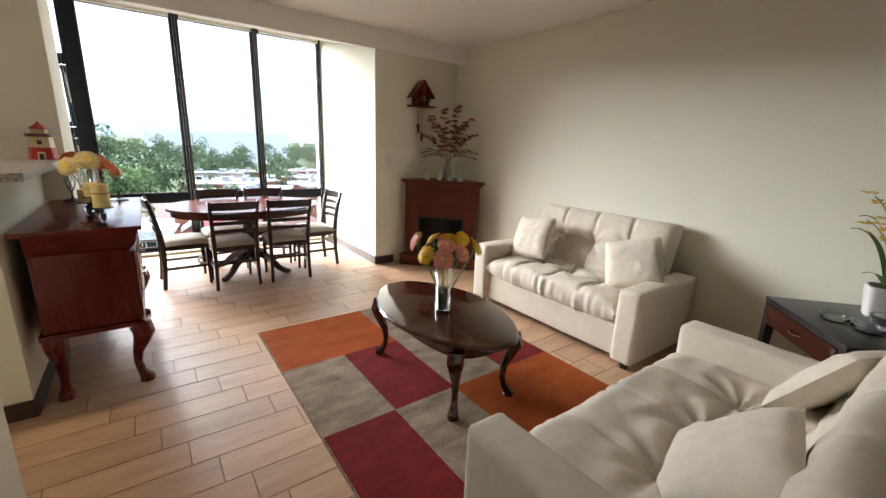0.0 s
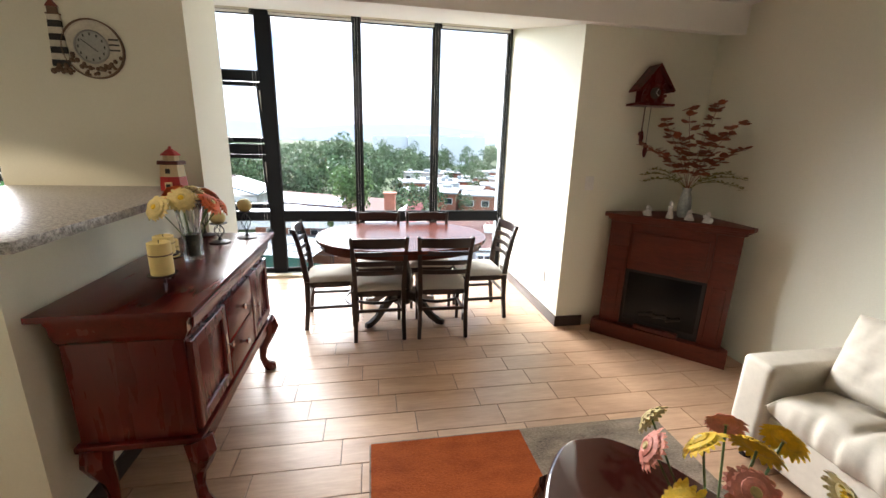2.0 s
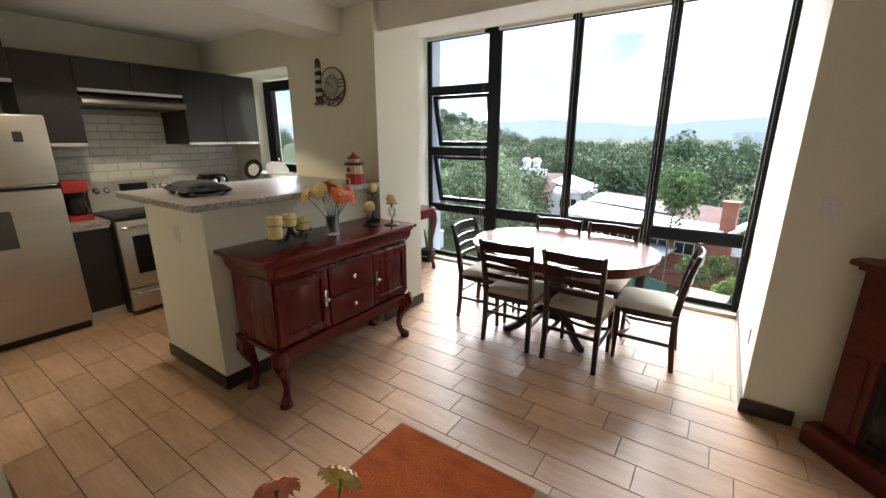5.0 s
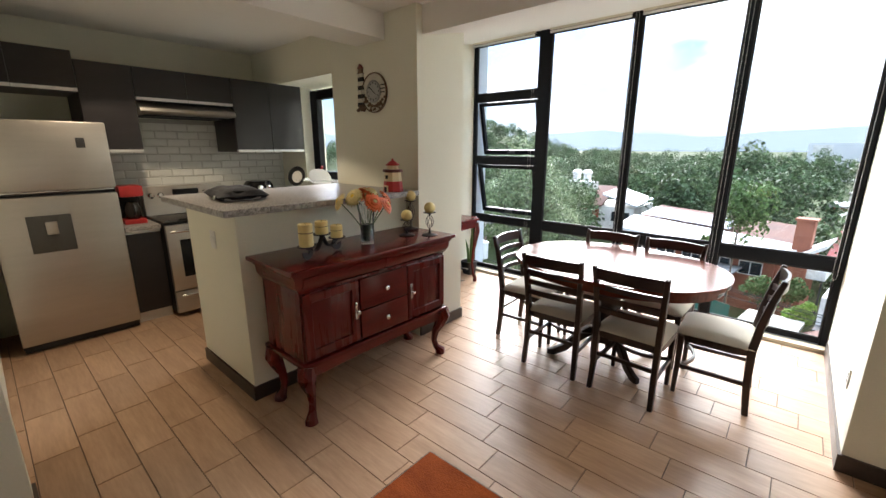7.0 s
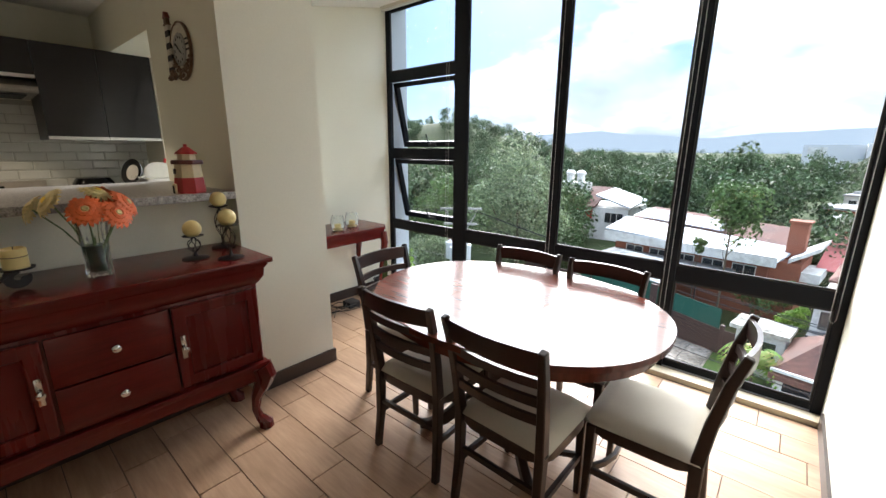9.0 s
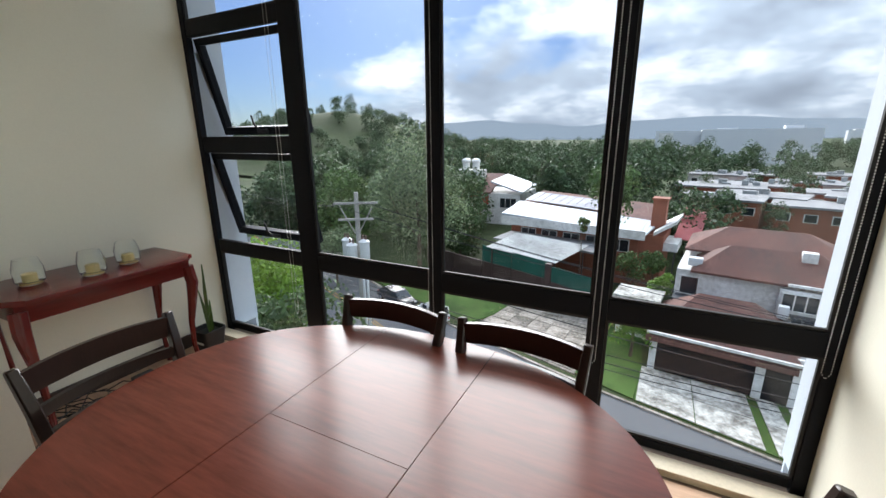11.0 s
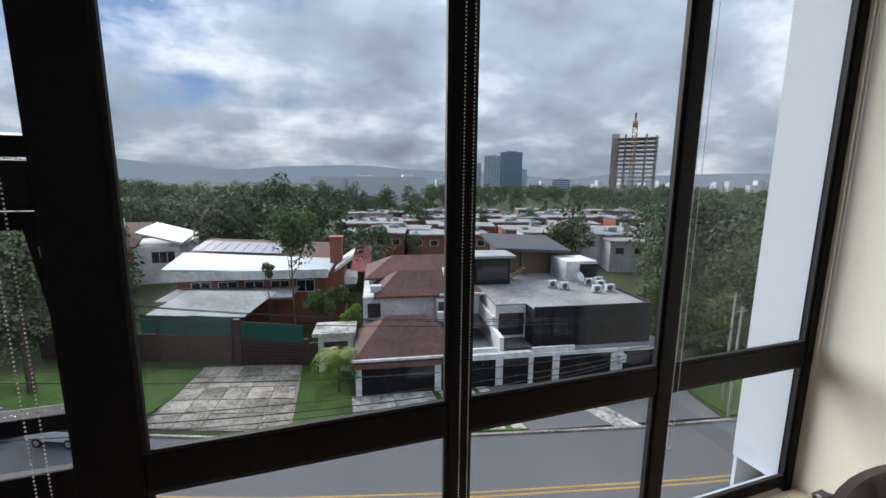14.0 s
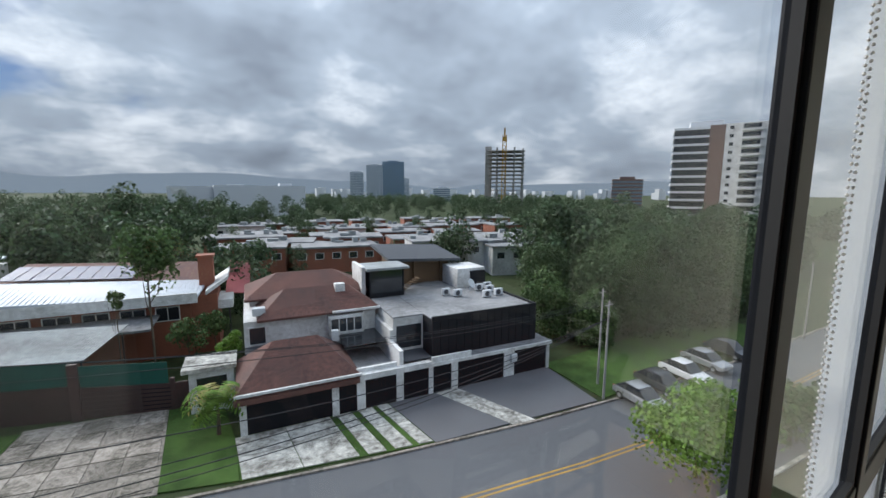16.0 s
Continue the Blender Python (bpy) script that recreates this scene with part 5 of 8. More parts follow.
whole("sink_counter", boxes((-2.515, 3.725, 0.876, -1.405, YCL - 0.005, 0.914), (-2.515, YCL - 0.004, 0.876, -1.54, 4.495, 0.914), bev=0.004), GRANITE, "grey granite worktop below the kitchen window", "countertop")
whole("sink_cabinet", boxes((-2.50, 3.78, 0.0, -1.41, 4.19, 0.875), bev=0.003), CABW, "dark espresso cabinet under the window worktop", "cabinet")
dish_rack()
sb = thing("soap_bottle", pose(-1.68, 4.42, 0.914), "green soap bottle with a white pump by the window", "soap bottle")
bm = bmesh.new()
lathe(bm, [(0.036, 0), (0.04, 0.02), (0.04, 0.30), (0.03, 0.33), (0.014, 0.345), (0.014, 0.36)], 18)
part("bottle", bm, surface("green_soap_plastic", (0.10, 0.30, 0.12), 0.2, var=0.1, bump=0.0), sb)
bm = bmesh.new()
sweep(bm, [(0, 0, 0.36), (0, 0, 0.41), (0.0, -0.05, 0.415)], 0.016, n=8)
part("pump", bm, WHITEP, sb)

# ---- things on the bar and the sideboard ----


def laptop_bag():
    c = thing("laptop_bag", pose(-0.97, 3.02, 1.272, 0, 0, -8), "flat black nylon laptop bag lying on the granite bar", "laptop bag")
    bm = bmesh.new()
    pillow(bm, 0.42, 0.30, 0.06, 16, 14, p=7, seed=12, wr=0.006, flat=0.35)
    put(bm, pose(0, 0, 0.031))
    part("body", bm, NYLON, c)
    bm = bmesh.new()
    pillow(bm, 0.34, 0.22, 0.03, 12, 10, p=6, seed=14, wr=0.006, flat=0.4)
    put(bm, pose(0.01, 0.0, 0.062))
    part("pocket", bm, NYLON, c)
    bm = bmesh.new()
    sweep(bm, bez((0.20, -0.10, 0.02), (0.30, -0.16, 0.01), (0.30, 0.1, 0.012), (0.20, 0.08, 0.02), 12), 0.03, 0.006)
    part("strap", bm, NYLON, c)
    bm = bmesh.new()
    sweep(bm, [(0.12, -0.152, 0.036), (0.16, -0.17, 0.018)], 0.012, 0.004)
    part("zip_pull", bm, CHROME, c)


laptop_bag()


def lighthouse_jar():
    c = thing("lighthouse_jar", pose(-0.52, 4.03, 1.272) @ Matrix.Scale(0.85, 4), "red and cream ceramic lighthouse jar on the bar", "ornament")

    def band(name, rings, mat, lab=""):
        bm = bmesh.new()
        lathe(bm, rings, 8)
        part(name, bm, mat, c, lab, smooth=False)
    band("red_base", [(0.088, 0.0), (0.09, 0.012), (0.083, 0.095)], REDP)
    band("cream_band", [(0.082, 0.096), (0.074, 0.175)], CREAMP)
    band("gallery", [(0.09, 0.176), (0.092, 0.186), (0.088, 0.2)], surface("brown_glaze", (0.10, 0.02, 0.015), 0.35, var=0.1), "dark gallery ring")
    band("lantern", [(0.052, 0.201), (0.05, 0.235)], CREAMP)
    band("cap", [(0.066, 0.236), (0.06, 0.245), (0.022, 0.275), (0.01, 0.282), (0.012, 0.293), (0.001, 0.298)], REDP)
    part("door", boxes((-0.022, -0.092, 0.0, 0.022, -0.078, 0.06), bev=0.004), CREAMP, c)
    part("door_leaf", boxes((-0.013, -0.095, 0.0, 0.013, -0.0925, 0.048), bev=0.003), BLACKM, c)
    part("window", boxes((-0.014, -0.080, 0.118, 0.014, -0.070, 0.15), bev=0.002), BLACKM, c)


lighthouse_jar()


def lighthouse_clock():
    c = thing("wall_clock", pose(-0.92, YCL, 2.05), "round nautical wall clock with a striped wooden lighthouse", "clock")
    R = 0.155
    bm = bmesh.new()
    lathe(bm, [(R, 0.0), (R, 0.012), (R - 0.006, 0.018), (R - 0.012, 0.012), (0.001, 0.012)], 40)
    put(bm, pose(0, 0, 0, 90, 0, 0))
    part("back_disc", bm, CREAMW, c)
    bm = bmesh.new()
    rings = [[(r * math.cos(a) , -y, r * math.sin(a)) for r, y in ((R - 0.004, 0.006), (R + 0.004, 0.006), (R + 0.004, 0.022), (R - 0.004, 0.022))] for a in [2 * math.pi * i / 40 for i in range(41)]]
    loft(bm, rings, cap=False)
    part("rim", bm, BARKW, c, "thin brown rim")
    bm = bmesh.new()
    lathe(bm, [(0.088, 0.0125), (0.09, 0.02), (0.082, 0.026), (0.078, 0.02), (0.001, 0.02)], 36)
    put(bm, pose(-0.005, 0, 0.01, 90, 0, 0))
    d = part("dial", bm, GREYDIAL, c, "weathered grey dial")
    for i in range(12):
        a = i * math.pi / 6
        x, z = -0.005 + 0.067 * math.sin(a), 0.01 + 0.067 * math.cos(a)
        part("hour_mark", boxes((x - 0.003, -0.0225, z - 0.007, x + 0.003, -0.0205, z + 0.007)), BLACKM, d, smooth=False)
    for a, L in ((2.2, 0.04), (5.4, 0.06)):
        bm = bmesh.new()
        sweep(bm, [(-0.005, -0.024, 0.01), (-0.005 + L * math.sin(a), -0.024, 0.01 + L * math.cos(a))], 0.006, 0.002)
        part("clock_hand", bm, BLACKM, d, smooth=False)
    x = -0.17
    for i in range(8):
        z0 = -0.10 + i * 0.034
        w = 0.046 - 0.0022 * i
        bm = bmesh.new()
        loft(bm, [[(x - w + 0.001 * k, y, z0 + k * 0.033) for y in (-0.022, -0.004)] + [(x + w - 0.001 * k, y, z0 + k * 0.033) for y in (-0.004, -0.022)] for k in (0, 1)])
        part("stripe", bm, CREAMW if i % 2 else BLACKM, c, smooth=False)
    part("lamp_room", boxes((x - 0.022, -0.024, 0.173, x + 0.022, -0.004, 0.205), (x - 0.032, -0.026, 0.166, x + 0.032, -0.002, 0.173)), BARKW, c, smooth=False)
    bm = bmesh.new()
    loft(bm, [[(x - 0.028, y, 0.206), (x + 0.028, y, 0.206), (x + 0.003, y, 0.24), (x - 0.003, y, 0.24)] for y in (-0.026, -0.002)])
    part("lamp_roof", bm, REDBROWN, c, smooth=False)
    rn = random.Random(6)
    bm = bmesh.new()
    for i in range(34):
        a = rn.uniform(-2.9, -0.25)
        r = rn.uniform(0.10, 0.145)
        ball(bm, (r * math.cos(a), -0.016, r * math.sin(a)), rn.uniform(0.006, 0.014), 6)
    for i in range(16):
        ball(bm, (x + rn.uniform(-0.055, 0.06), -0.018, -0.115 + rn.uniform(-0.02, 0.02)), rn.uniform(0.008, 0.016), 6)
    part("carved_shore", bm, BARKW, c, "brown and grey carved rocks along the rim")
    for i in range(5):
        bm = boxes((0.085 + 0.0 * i, -0.018, -0.005 + 0.014 * i, 0.135, -0.0125, 0.003 + 0.014 * i))
        if i % 2 == 0:
            part("painted_mark", bm, BLACKM, c, smooth=False)
        else:
            bm.free()


CREAMW = surface("aged_cream_paint", (0.58, 0.54, 0.45), 0.6, var=0.15, big=12, fine=60, bump=0.03)
BARKW = surface("brown_aged_wood", (0.15, 0.09, 0.055), 0.6, var=0.3, big=15, fine=60, bump=0.1)
GREYDIAL = surface("weathered_grey_dial", (0.36, 0.36, 0.34), 0.6, var=0.15, big=14, fine=70, bump=0.02)
REDBROWN = surface("red_brown_paint", (0.20, 0.045, 0.03), 0.5, var=0.1)
lighthouse_clock()


def scroll_candles():
    c = thing("candle_holder", pose(-0.23, 3.19, SBZ, 0, 0, 108) @ Matrix.Scale(1.06, 4), "black scrolled iron holder with three ivory pillar candles", "candle holder")
    for k, (x, z, r, h) in enumerate(((-0.13, 0.075, 0.038, 0.125), (0.0, 0.12, 0.036, 0.075), (0.13, 0.075, 0.036, 0.075))):
        bm = bmesh.new()
        lathe(bm, [(0.001, z - 0.002), (0.048, z), (0.05, z + 0.006), (0.046, z + 0.006), (0.001, z + 0.003)], 20, (x, 0))
        part("drip_plate", bm, IRON, c)
        bm = bmesh.new()
        lathe(bm, [(r, z + 0.004), (r, z + h), (r * 0.85, z + h + 0.003), (r * 0.6, z + h - 0.006), (0.001, z + h - 0.008)], 22, (x, 0))
        cd = part("candle", bm, CANDLE, c, "ivory wax pillar candle")
        bm = bmesh.new()
        lathe(bm, [(r + 0.0008, z + h * 0.62), (r + 0.002, z + h * 0.64), (r + 0.0008, z + h * 0.66)], 22, (x, 0), cap=False)
        part("ribbon", bm, BARKW, cd)
        bm = bmesh.new()
        sweep(bm, [(x, 0, z + h - 0.008), (x + 0.002, 0, z + h + 0.008)], 0.003, n=5)
        part("wick", bm, BLACKM, cd)
    for sg in (-1, 1):
        bm = bmesh.new()
        pts = [(sg * (0.13 + 0.042 * math.cos(a) * (1 - 0.08 * a)), 0, 0.042 + 0.036 * math.sin(a) * (1 - 0.08 * a)) for a in [1.57 + 0.5 * i for i in range(11)]]
        sweep(bm, pts, 0.03, 0.006)
        part("scroll", bm, IRON, c, smooth=False)
        bm = bmesh.new()
        sweep(bm, bez((sg * 0.10, 0, 0.055), (sg * 0.05, 0, 0.015), (sg * 0.03, 0, 0.06), (0, 0, 0.115)), 0.026, 0.006)
        part("scroll_arm", bm, IRON, c, smooth=False)


scroll_candles()
cut_vase(pose(-0.27, 3.56, SBZ) @ Matrix.Scale(1.12, 4), 0.24, 0.04, 0.056, "cut-glass vase of orange and cream gerberas on the sideboard",
         [(0.10, -0.02, 0.26, PETO, 0.05), (0.06, 0.10, 0.27, PETO, 0.05), (0.02, -0.10, 0.29, PETC, 0.05), (-0.06, -0.14, 0.26, PETC, 0.048), (-0.08, 0.06, 0.29, PETO, 0.048), (0.02, 0.03, 0.31, PETC, 0.045), (0.11, 0.06, 0.24, PETO, 0.046)], 1.0)


def candle_stand(x, y, h, label):
    c = thing("candle_stand", pose(x, y, SBZ), label, "candle stand", "iron candle stands")
    bm = bmesh.new()
    lathe(bm, [(0.058, 0.0), (0.06, 0.004), (0.05, 0.008), (0.012, 0.014), (0.006, 0.03), (0.006, h * 0.3)], 20)
    part("base", bm, IRON, c)
    for k in range(6):
        a = k * math.pi / 3
        bm = bmesh.new()
        sweep(bm, [(0.03 * math.sin(math.pi * f) * math.cos(a + f * 1.6), 0.03 * math.sin(math.pi * f) * math.sin(a + f * 1.6), h * (0.25 + 0.7 * f)) for f in [i / 8 for i in range(9)]], 0.004, n=5)
        part("cage_wire", bm, IRON, c)
    bm = bmesh.new()
    lathe(bm, [(0.006, h * 0.93), (0.046, h * 0.985), (0.048, h), (0.042, h), (0.001, h * 0.98)], 20)
    part("cup", bm, IRON, c)
    bm = bmesh.new()
    ball(bm, (0, 0, h + 0.034), 0.042, 20)
    part("ball_candle", bm, CANDLE, c, "round ivory candle")


candle_stand(-0.27, 3.93, 0.115, "short black wire candle stand with a round ivory candle")
candle_stand(-0.15, 4.05, 0.17, "medium black wire candle stand with a round ivory candle")
candle_stand(-0.42, 4.12, 0.23, "tall black wire candle stand with a round ivory candle")

# ---- alcove ----


def console_table():
    c = thing("console_table", pose(-1.41, 5.37, 0), "dark mahogany console table with cabriole legs in the alcove", "console table")
    D, W, z = 0.49, 0.45, 0.80
    bm = bmesh.new()
    out = [(0, -W), (D * 0.8, -W), (D * 0.86, -W * 0.9), (D, -W * 0.82), (D, W * 0.82), (D * 0.86, W * 0.9), (D * 0.8, W), (0, W)]
    slab(bm, out, z - 0.028, z, 0.006)
    part("tabletop", bm, MAHOG, c)
    part("apron", boxes((0.02, -W + 0.05, z - 0.12, D - 0.05, W - 0.05, z - 0.029), bev=0.006), MAHOG, c)
    for x, y, dx, dy in ((D - 0.07, -W + 0.07, 0.9, -0.6), (D - 0.07, W - 0.07, 0.9, 0.6), (0.05, -W + 0.07, 0, -0.6), (0.05, W - 0.07, 0, 0.6)):
        bm = bmesh.new()
        cabriole(bm, x, y, z - 0.06, dx, dy, 0.0, 1.0)
        part("leg", bm, MAHOG_V, c)


console_table()
for i, (x, y) in enumerate(((-1.20, 5.12), (-1.10, 5.34), (-1.16, 5.54))):
    c = thing("candle_glass", pose(x, y, 0.80), "clear glass hurricane holder with a pale candle", "candle holder", "hurricane candles")
    bm = bmesh.new()
    lathe(bm, [(0.045, 0), (0.06, 0.02), (0.062, 0.08), (0.048, 0.13), (0.046, 0.13), (0.058, 0.08), (0.056, 0.022), (0.001, 0.008)], 22)
    part("glass", bm, CRYSTAL, c)
    bm = bmesh.new()
    lathe(bm, [(0.03, 0.009), (0.03, 0.055), (0.001, 0.056)], 16)
    part("candle", bm, CANDLE, c)


def snake_plant():
    c = thing("snake_plant", pose(-1.24, 5.98, 0), "snake plant in a square black pot by the window", "potted plant")
    bm = bmesh.new()
    loft(bm, [[(x, y, z) for x, y in oval(0, 0, r, r, 24, 6)] for r, z in ((0.065, 0.0), (0.085, 0.15), (0.09, 0.152), (0.09, 0.17), (0.08, 0.17), (0.076, 0.14))])
    part("pot", bm, BLACKM, c)
    part("pot_label", boxes((-0.045, -0.088, 0.075, 0.045, -0.079, 0.085)), PORCEL, c, "white printed bar", smooth=False)
    for x, y, h, lx in ((0.02, 0.0, 0.52, 0.03), (-0.03, 0.02, 0.30, -0.05), (0.045, -0.02, 0.2, 0.06), (0.0, 0.03, 0.24, 0.02)):
        bm = bmesh.new()
        loft(bm, [[(x + lx * f * f - w, y, 0.14 + h * f), (x + lx * f * f, y - 0.006, 0.14 + h * f), (x + lx * f * f + w, y, 0.14 + h * f), (x + lx * f * f, y + 0.003, 0.14 + h * f)]
                  for f, w in ((0, 0.014), (0.3, 0.022), (0.6, 0.021), (0.85, 0.012), (1.0, 0.001))])
        part("leaf", bm, GREENL, c)


snake_plant()
c = thing("cable_tangle", pose(-1.15, 5.15, 0), "tangle of thin black cables and a small box under the console", "cables")
rn = random.Random(13)
for k in range(5):
    bm = bmesh.new()
    p0 = Vector((rn.uniform(-0.1, 0.1), rn.uniform(-0.25, 0.2), 0.008))
    pts = [p0 + Vector((0.11 * math.cos(1.1 * i + k), 0.10 * math.sin(1.1 * i + k * 2) + 0.02 * i, 0.012 + 0.03 * abs(math.sin(i * 0.7 + k)))) for i in range(14)]
    sweep(bm, pts, 0.007, n=5)
    part("cable", bm, BLACKM, c)
part("socket_box", boxes((-0.1, 0.30, 0, 0.02, 0.42, 0.06), bev=0.008), BLACKM, c)

# ---- outside: street, houses, trees ----
GZ = -15.0
ASPH = surface("worn_asphalt", (0.105, 0.109, 0.115), 0.85, var=0.15, big=0.15, fine=3, bump=0.2)
CONC = surface("stained_concrete", (0.58, 0.56, 0.50), 0.85, var=0.18, big=0.7, fine=3, dark=(0.14, 0.13, 0.11), contrast=0.24, bump=0.2, rand=0.12)
CONCD = surface("mossy_paving", (0.31, 0.27, 0.23), 0.9, var=0.35, dark=(0.085, 0.075, 0.055), contrast=0.22, big=0.45, fine=4, bump=0.3, rand=0.2)
GREYD = surface("grey_drive_paving", (0.13, 0.13, 0.135), 0.85, var=0.12, big=0.4, fine=6, bump=0.2)
GRASS = surface("mown_grass", (0.062, 0.110, 0.028), 0.95, var=0.35, dark=(0.022, 0.045, 0.012), contrast=0.25, big=0.5, fine=9, bump=0.8, spec=0.1)
EARTH = surface("scrub_ground", (0.045, 0.060, 0.026), 0.95, var=0.4, big=0.05, fine=0.6, bump=0.3, spec=0.1)
YLINE = surface("worn_yellow_line", (0.42, 0.24, 0.04), 0.7, var=0.25, big=0.5, fine=6, bump=0.1)
WHITEH = surface("white_house_plaster", (0.76, 0.76, 0.74), 0.8, var=0.1, dark=(0.44, 0.43, 0.40), big=0.4, fine=3, bump=0.15)
ROOFB = surface("brown_clay_shingle", (0.150, 0.066, 0.050), 0.85, var=0.3, dark=(0.055, 0.030, 0.026), big=0.35, fine=3.5, bump=0.6, contrast=0.35)
BRICK = surface("red_brickwork", (0.24, 0.085, 0.05), 0.85, var=0.25, big=0.6, fine=8, bump=0.4, island=0.15)
BRICKD = surface("brown_board_wall", (0.055, 0.03, 0.026), 0.7, var=0.2, big=0.5, fine=6, bump=0.15)
NET = surface("green_shade_net", (0.012, 0.085, 0.062), 0.8, var=0.2, big=0.4, fine=20, bump=0.2)
METALR = surface("pale_corrugated_roof", (0.42, 0.46, 0.50), 0.5, 0.1, var=0.15, big=0.4, fine=3, bump=0.1)
METALG = surface("weathered_translucent_sheet", (0.31, 0.33, 0.33), 0.6, 0.0, var=0.3, dark=(0.17, 0.18, 0.175), big=0.4, fine=3, bump=0.1)
SOLAR = surface("solar_cell_glass", (0.085, 0.10, 0.16), 0.5, 0.0, spec=0.3, var=0.2, big=1, bump=0.0)
BLACKD = surface("black_garage_metal", (0.010, 0.011, 0.014), 0.6, spec=0.15, var=0.2, big=1, fine=5, bump=0.05)
BLACKW = surface("charcoal_cladding", (0.015, 0.016, 0.019), 0.55, spec=0.2, var=0.2, big=0.5, fine=5, bump=0.05)
FLATR = surface("grey_roof_membrane", (0.24, 0.24, 0.24), 0.9, dark=(0.12, 0.12, 0.12), var=0.3, big=0.3, fine=2, bump=0.2, island=0.15)
DARKR = surface("dark_slate_metal", (0.055, 0.06, 0.068), 0.6, var=0.2, big=0.4, fine=4, bump=0.1)
WOODC = surface("brown_wood_cladding", (0.13, 0.075, 0.035), 0.7, var=0.3, big=1, fine=6, bump=0.2, stretch=(0.3, 0.3, 4))
DGLASS = surface("dark_window_glass", (0.02, 0.025, 0.03), 0.08, var=0.1, bump=0.0, spec=0.8)
# TGLASS, TWALL and RAWC carry distance haze as a paler base colour
TGLASS = surface("hazed_teal_tower_glass", (0.22, 0.30, 0.37), 0.25, 0.2, var=0.15, big=0.05, bump=0.0)
TWALL = surface("hazed_tower_render", (0.62, 0.64, 0.66), 0.8, var=0.06, big=0.05, bump=0.0)
RAWC = surface("raw_tower_concrete", (0.42, 0.40, 0.37), 0.9, var=0.2, big=0.08, bump=0.0)
BROWNT = surface("brown_tower_facing", (0.16, 0.10, 0.085), 0.7, var=0.1, big=0.1, bump=0.0)
CRANEY = surface("crane_yellow", (0.52, 0.28, 0.04), 0.6, var=0.1, bump=0.0)
BARK = surface("grey_brown_bark", (0.10, 0.075, 0.05), 0.95, var=0.35, big=2, fine=12, bump=0.8)
POLEC = surface("grey_concrete_pole", (0.30, 0.29, 0.27), 0.85, var=0.15, big=1, fine=10, bump=0.1)
CANM = surface("pale_grey_transformer_paint", (0.55, 0.57, 0.58), 0.45, var=0.08, big=2, bump=0.02)
CARW = surface("white_car_paint", (0.70, 0.70, 0.69), 0.25, var=0.03, bump=0.0, coat=0.6)
CARS = surface("silver_car_paint", (0.40, 0.41, 0.42), 0.28, 0.5, var=0.05, bump=0.0, coat=0.6)
CARD = surface("dark_car_paint", (0.05, 0.055, 0.065), 0.25, 0.3, var=0.05, bump=0.0, coat=0.6)
TYRE = surface("tyre_rubber", (0.02, 0.02, 0.02), 0.8, var=0.1, bump=0.05)
PINKR = surface("faded_red_sheet_roof", (0.38, 0.10, 0.10), 0.6, var=0.2, big=0.6, fine=4, bump=0.1)


def leaf_mat(name, col, isl=0.4):
    m, nd, ln, bs = nodes_of(name)
    geo = nd.new("ShaderNodeNewGeometry")
    mr = nd.new("ShaderNodeMapRange")
    mr.inputs["To Min"].default_value, mr.inputs["To Max"].default_value = 1 - isl, 1 + isl
    ln.new(geo.outputs["Random Per Island"], mr.inputs["Value"])
    tex = nd.new("ShaderNodeTexCoord")
    nz = nd.new("ShaderNodeTexNoise")
    nz.inputs["Scale"].default_value, nz.inputs["Detail"].default_value = 0.16, 3
    ln.new(tex.outputs["Object"], nz.inputs["Vector"])
    hue = nd.new("ShaderNodeMapRange")
    hue.inputs["To Min"].default_value, hue.inputs["To Max"].default_value = 0.44, 0.56
    ln.new(nz.outputs["Fac"], hue.inputs["Value"])
    hs = nd.new("ShaderNodeHueSaturation")
    hs.inputs["Color"].default_value = (*col, 1)
    ln.new(hue.outputs[0], hs.inputs["Hue"])
    ln.new(mr.outputs[0], hs.inputs["Value"])
    ln.new(hs.outputs[0], bs.inputs["Base Color"])
    bs.inputs["Roughness"].default_value = 0.6
    bs.inputs["Specular IOR Level"].default_value = 0.25
    tl = nd.new("ShaderNodeBsdfTranslucent")
    ln.new(hs.outputs[0], tl.inputs["Color"])
    mx = nd.new("ShaderNodeMixShader")
    mx.inputs[0].default_value = 0.25
    ln.new(bs.outputs[0], mx.inputs[1])
    ln.new(tl.outputs[0], mx.inputs[2])
    ln.new(mx.outputs[0], nd["Material Output"].inputs["Surface"])
    return m


LEAFD = leaf_mat("dark_tree_foliage", (0.058, 0.098, 0.038))
LEAFM = leaf_mat("mid_tree_foliage", (0.082, 0.135, 0.045), 0.55)
LEAFL = leaf_mat("bright_foliage", (0.13, 0.24, 0.035))
LEAFG = leaf_mat("greyish_foliage", (0.17, 0.22, 0.12), 0.6)
LEAFF = leaf_mat("wood_foliage", (0.062, 0.098, 0.046), 0.7)

rng = np.random.default_rng(5)


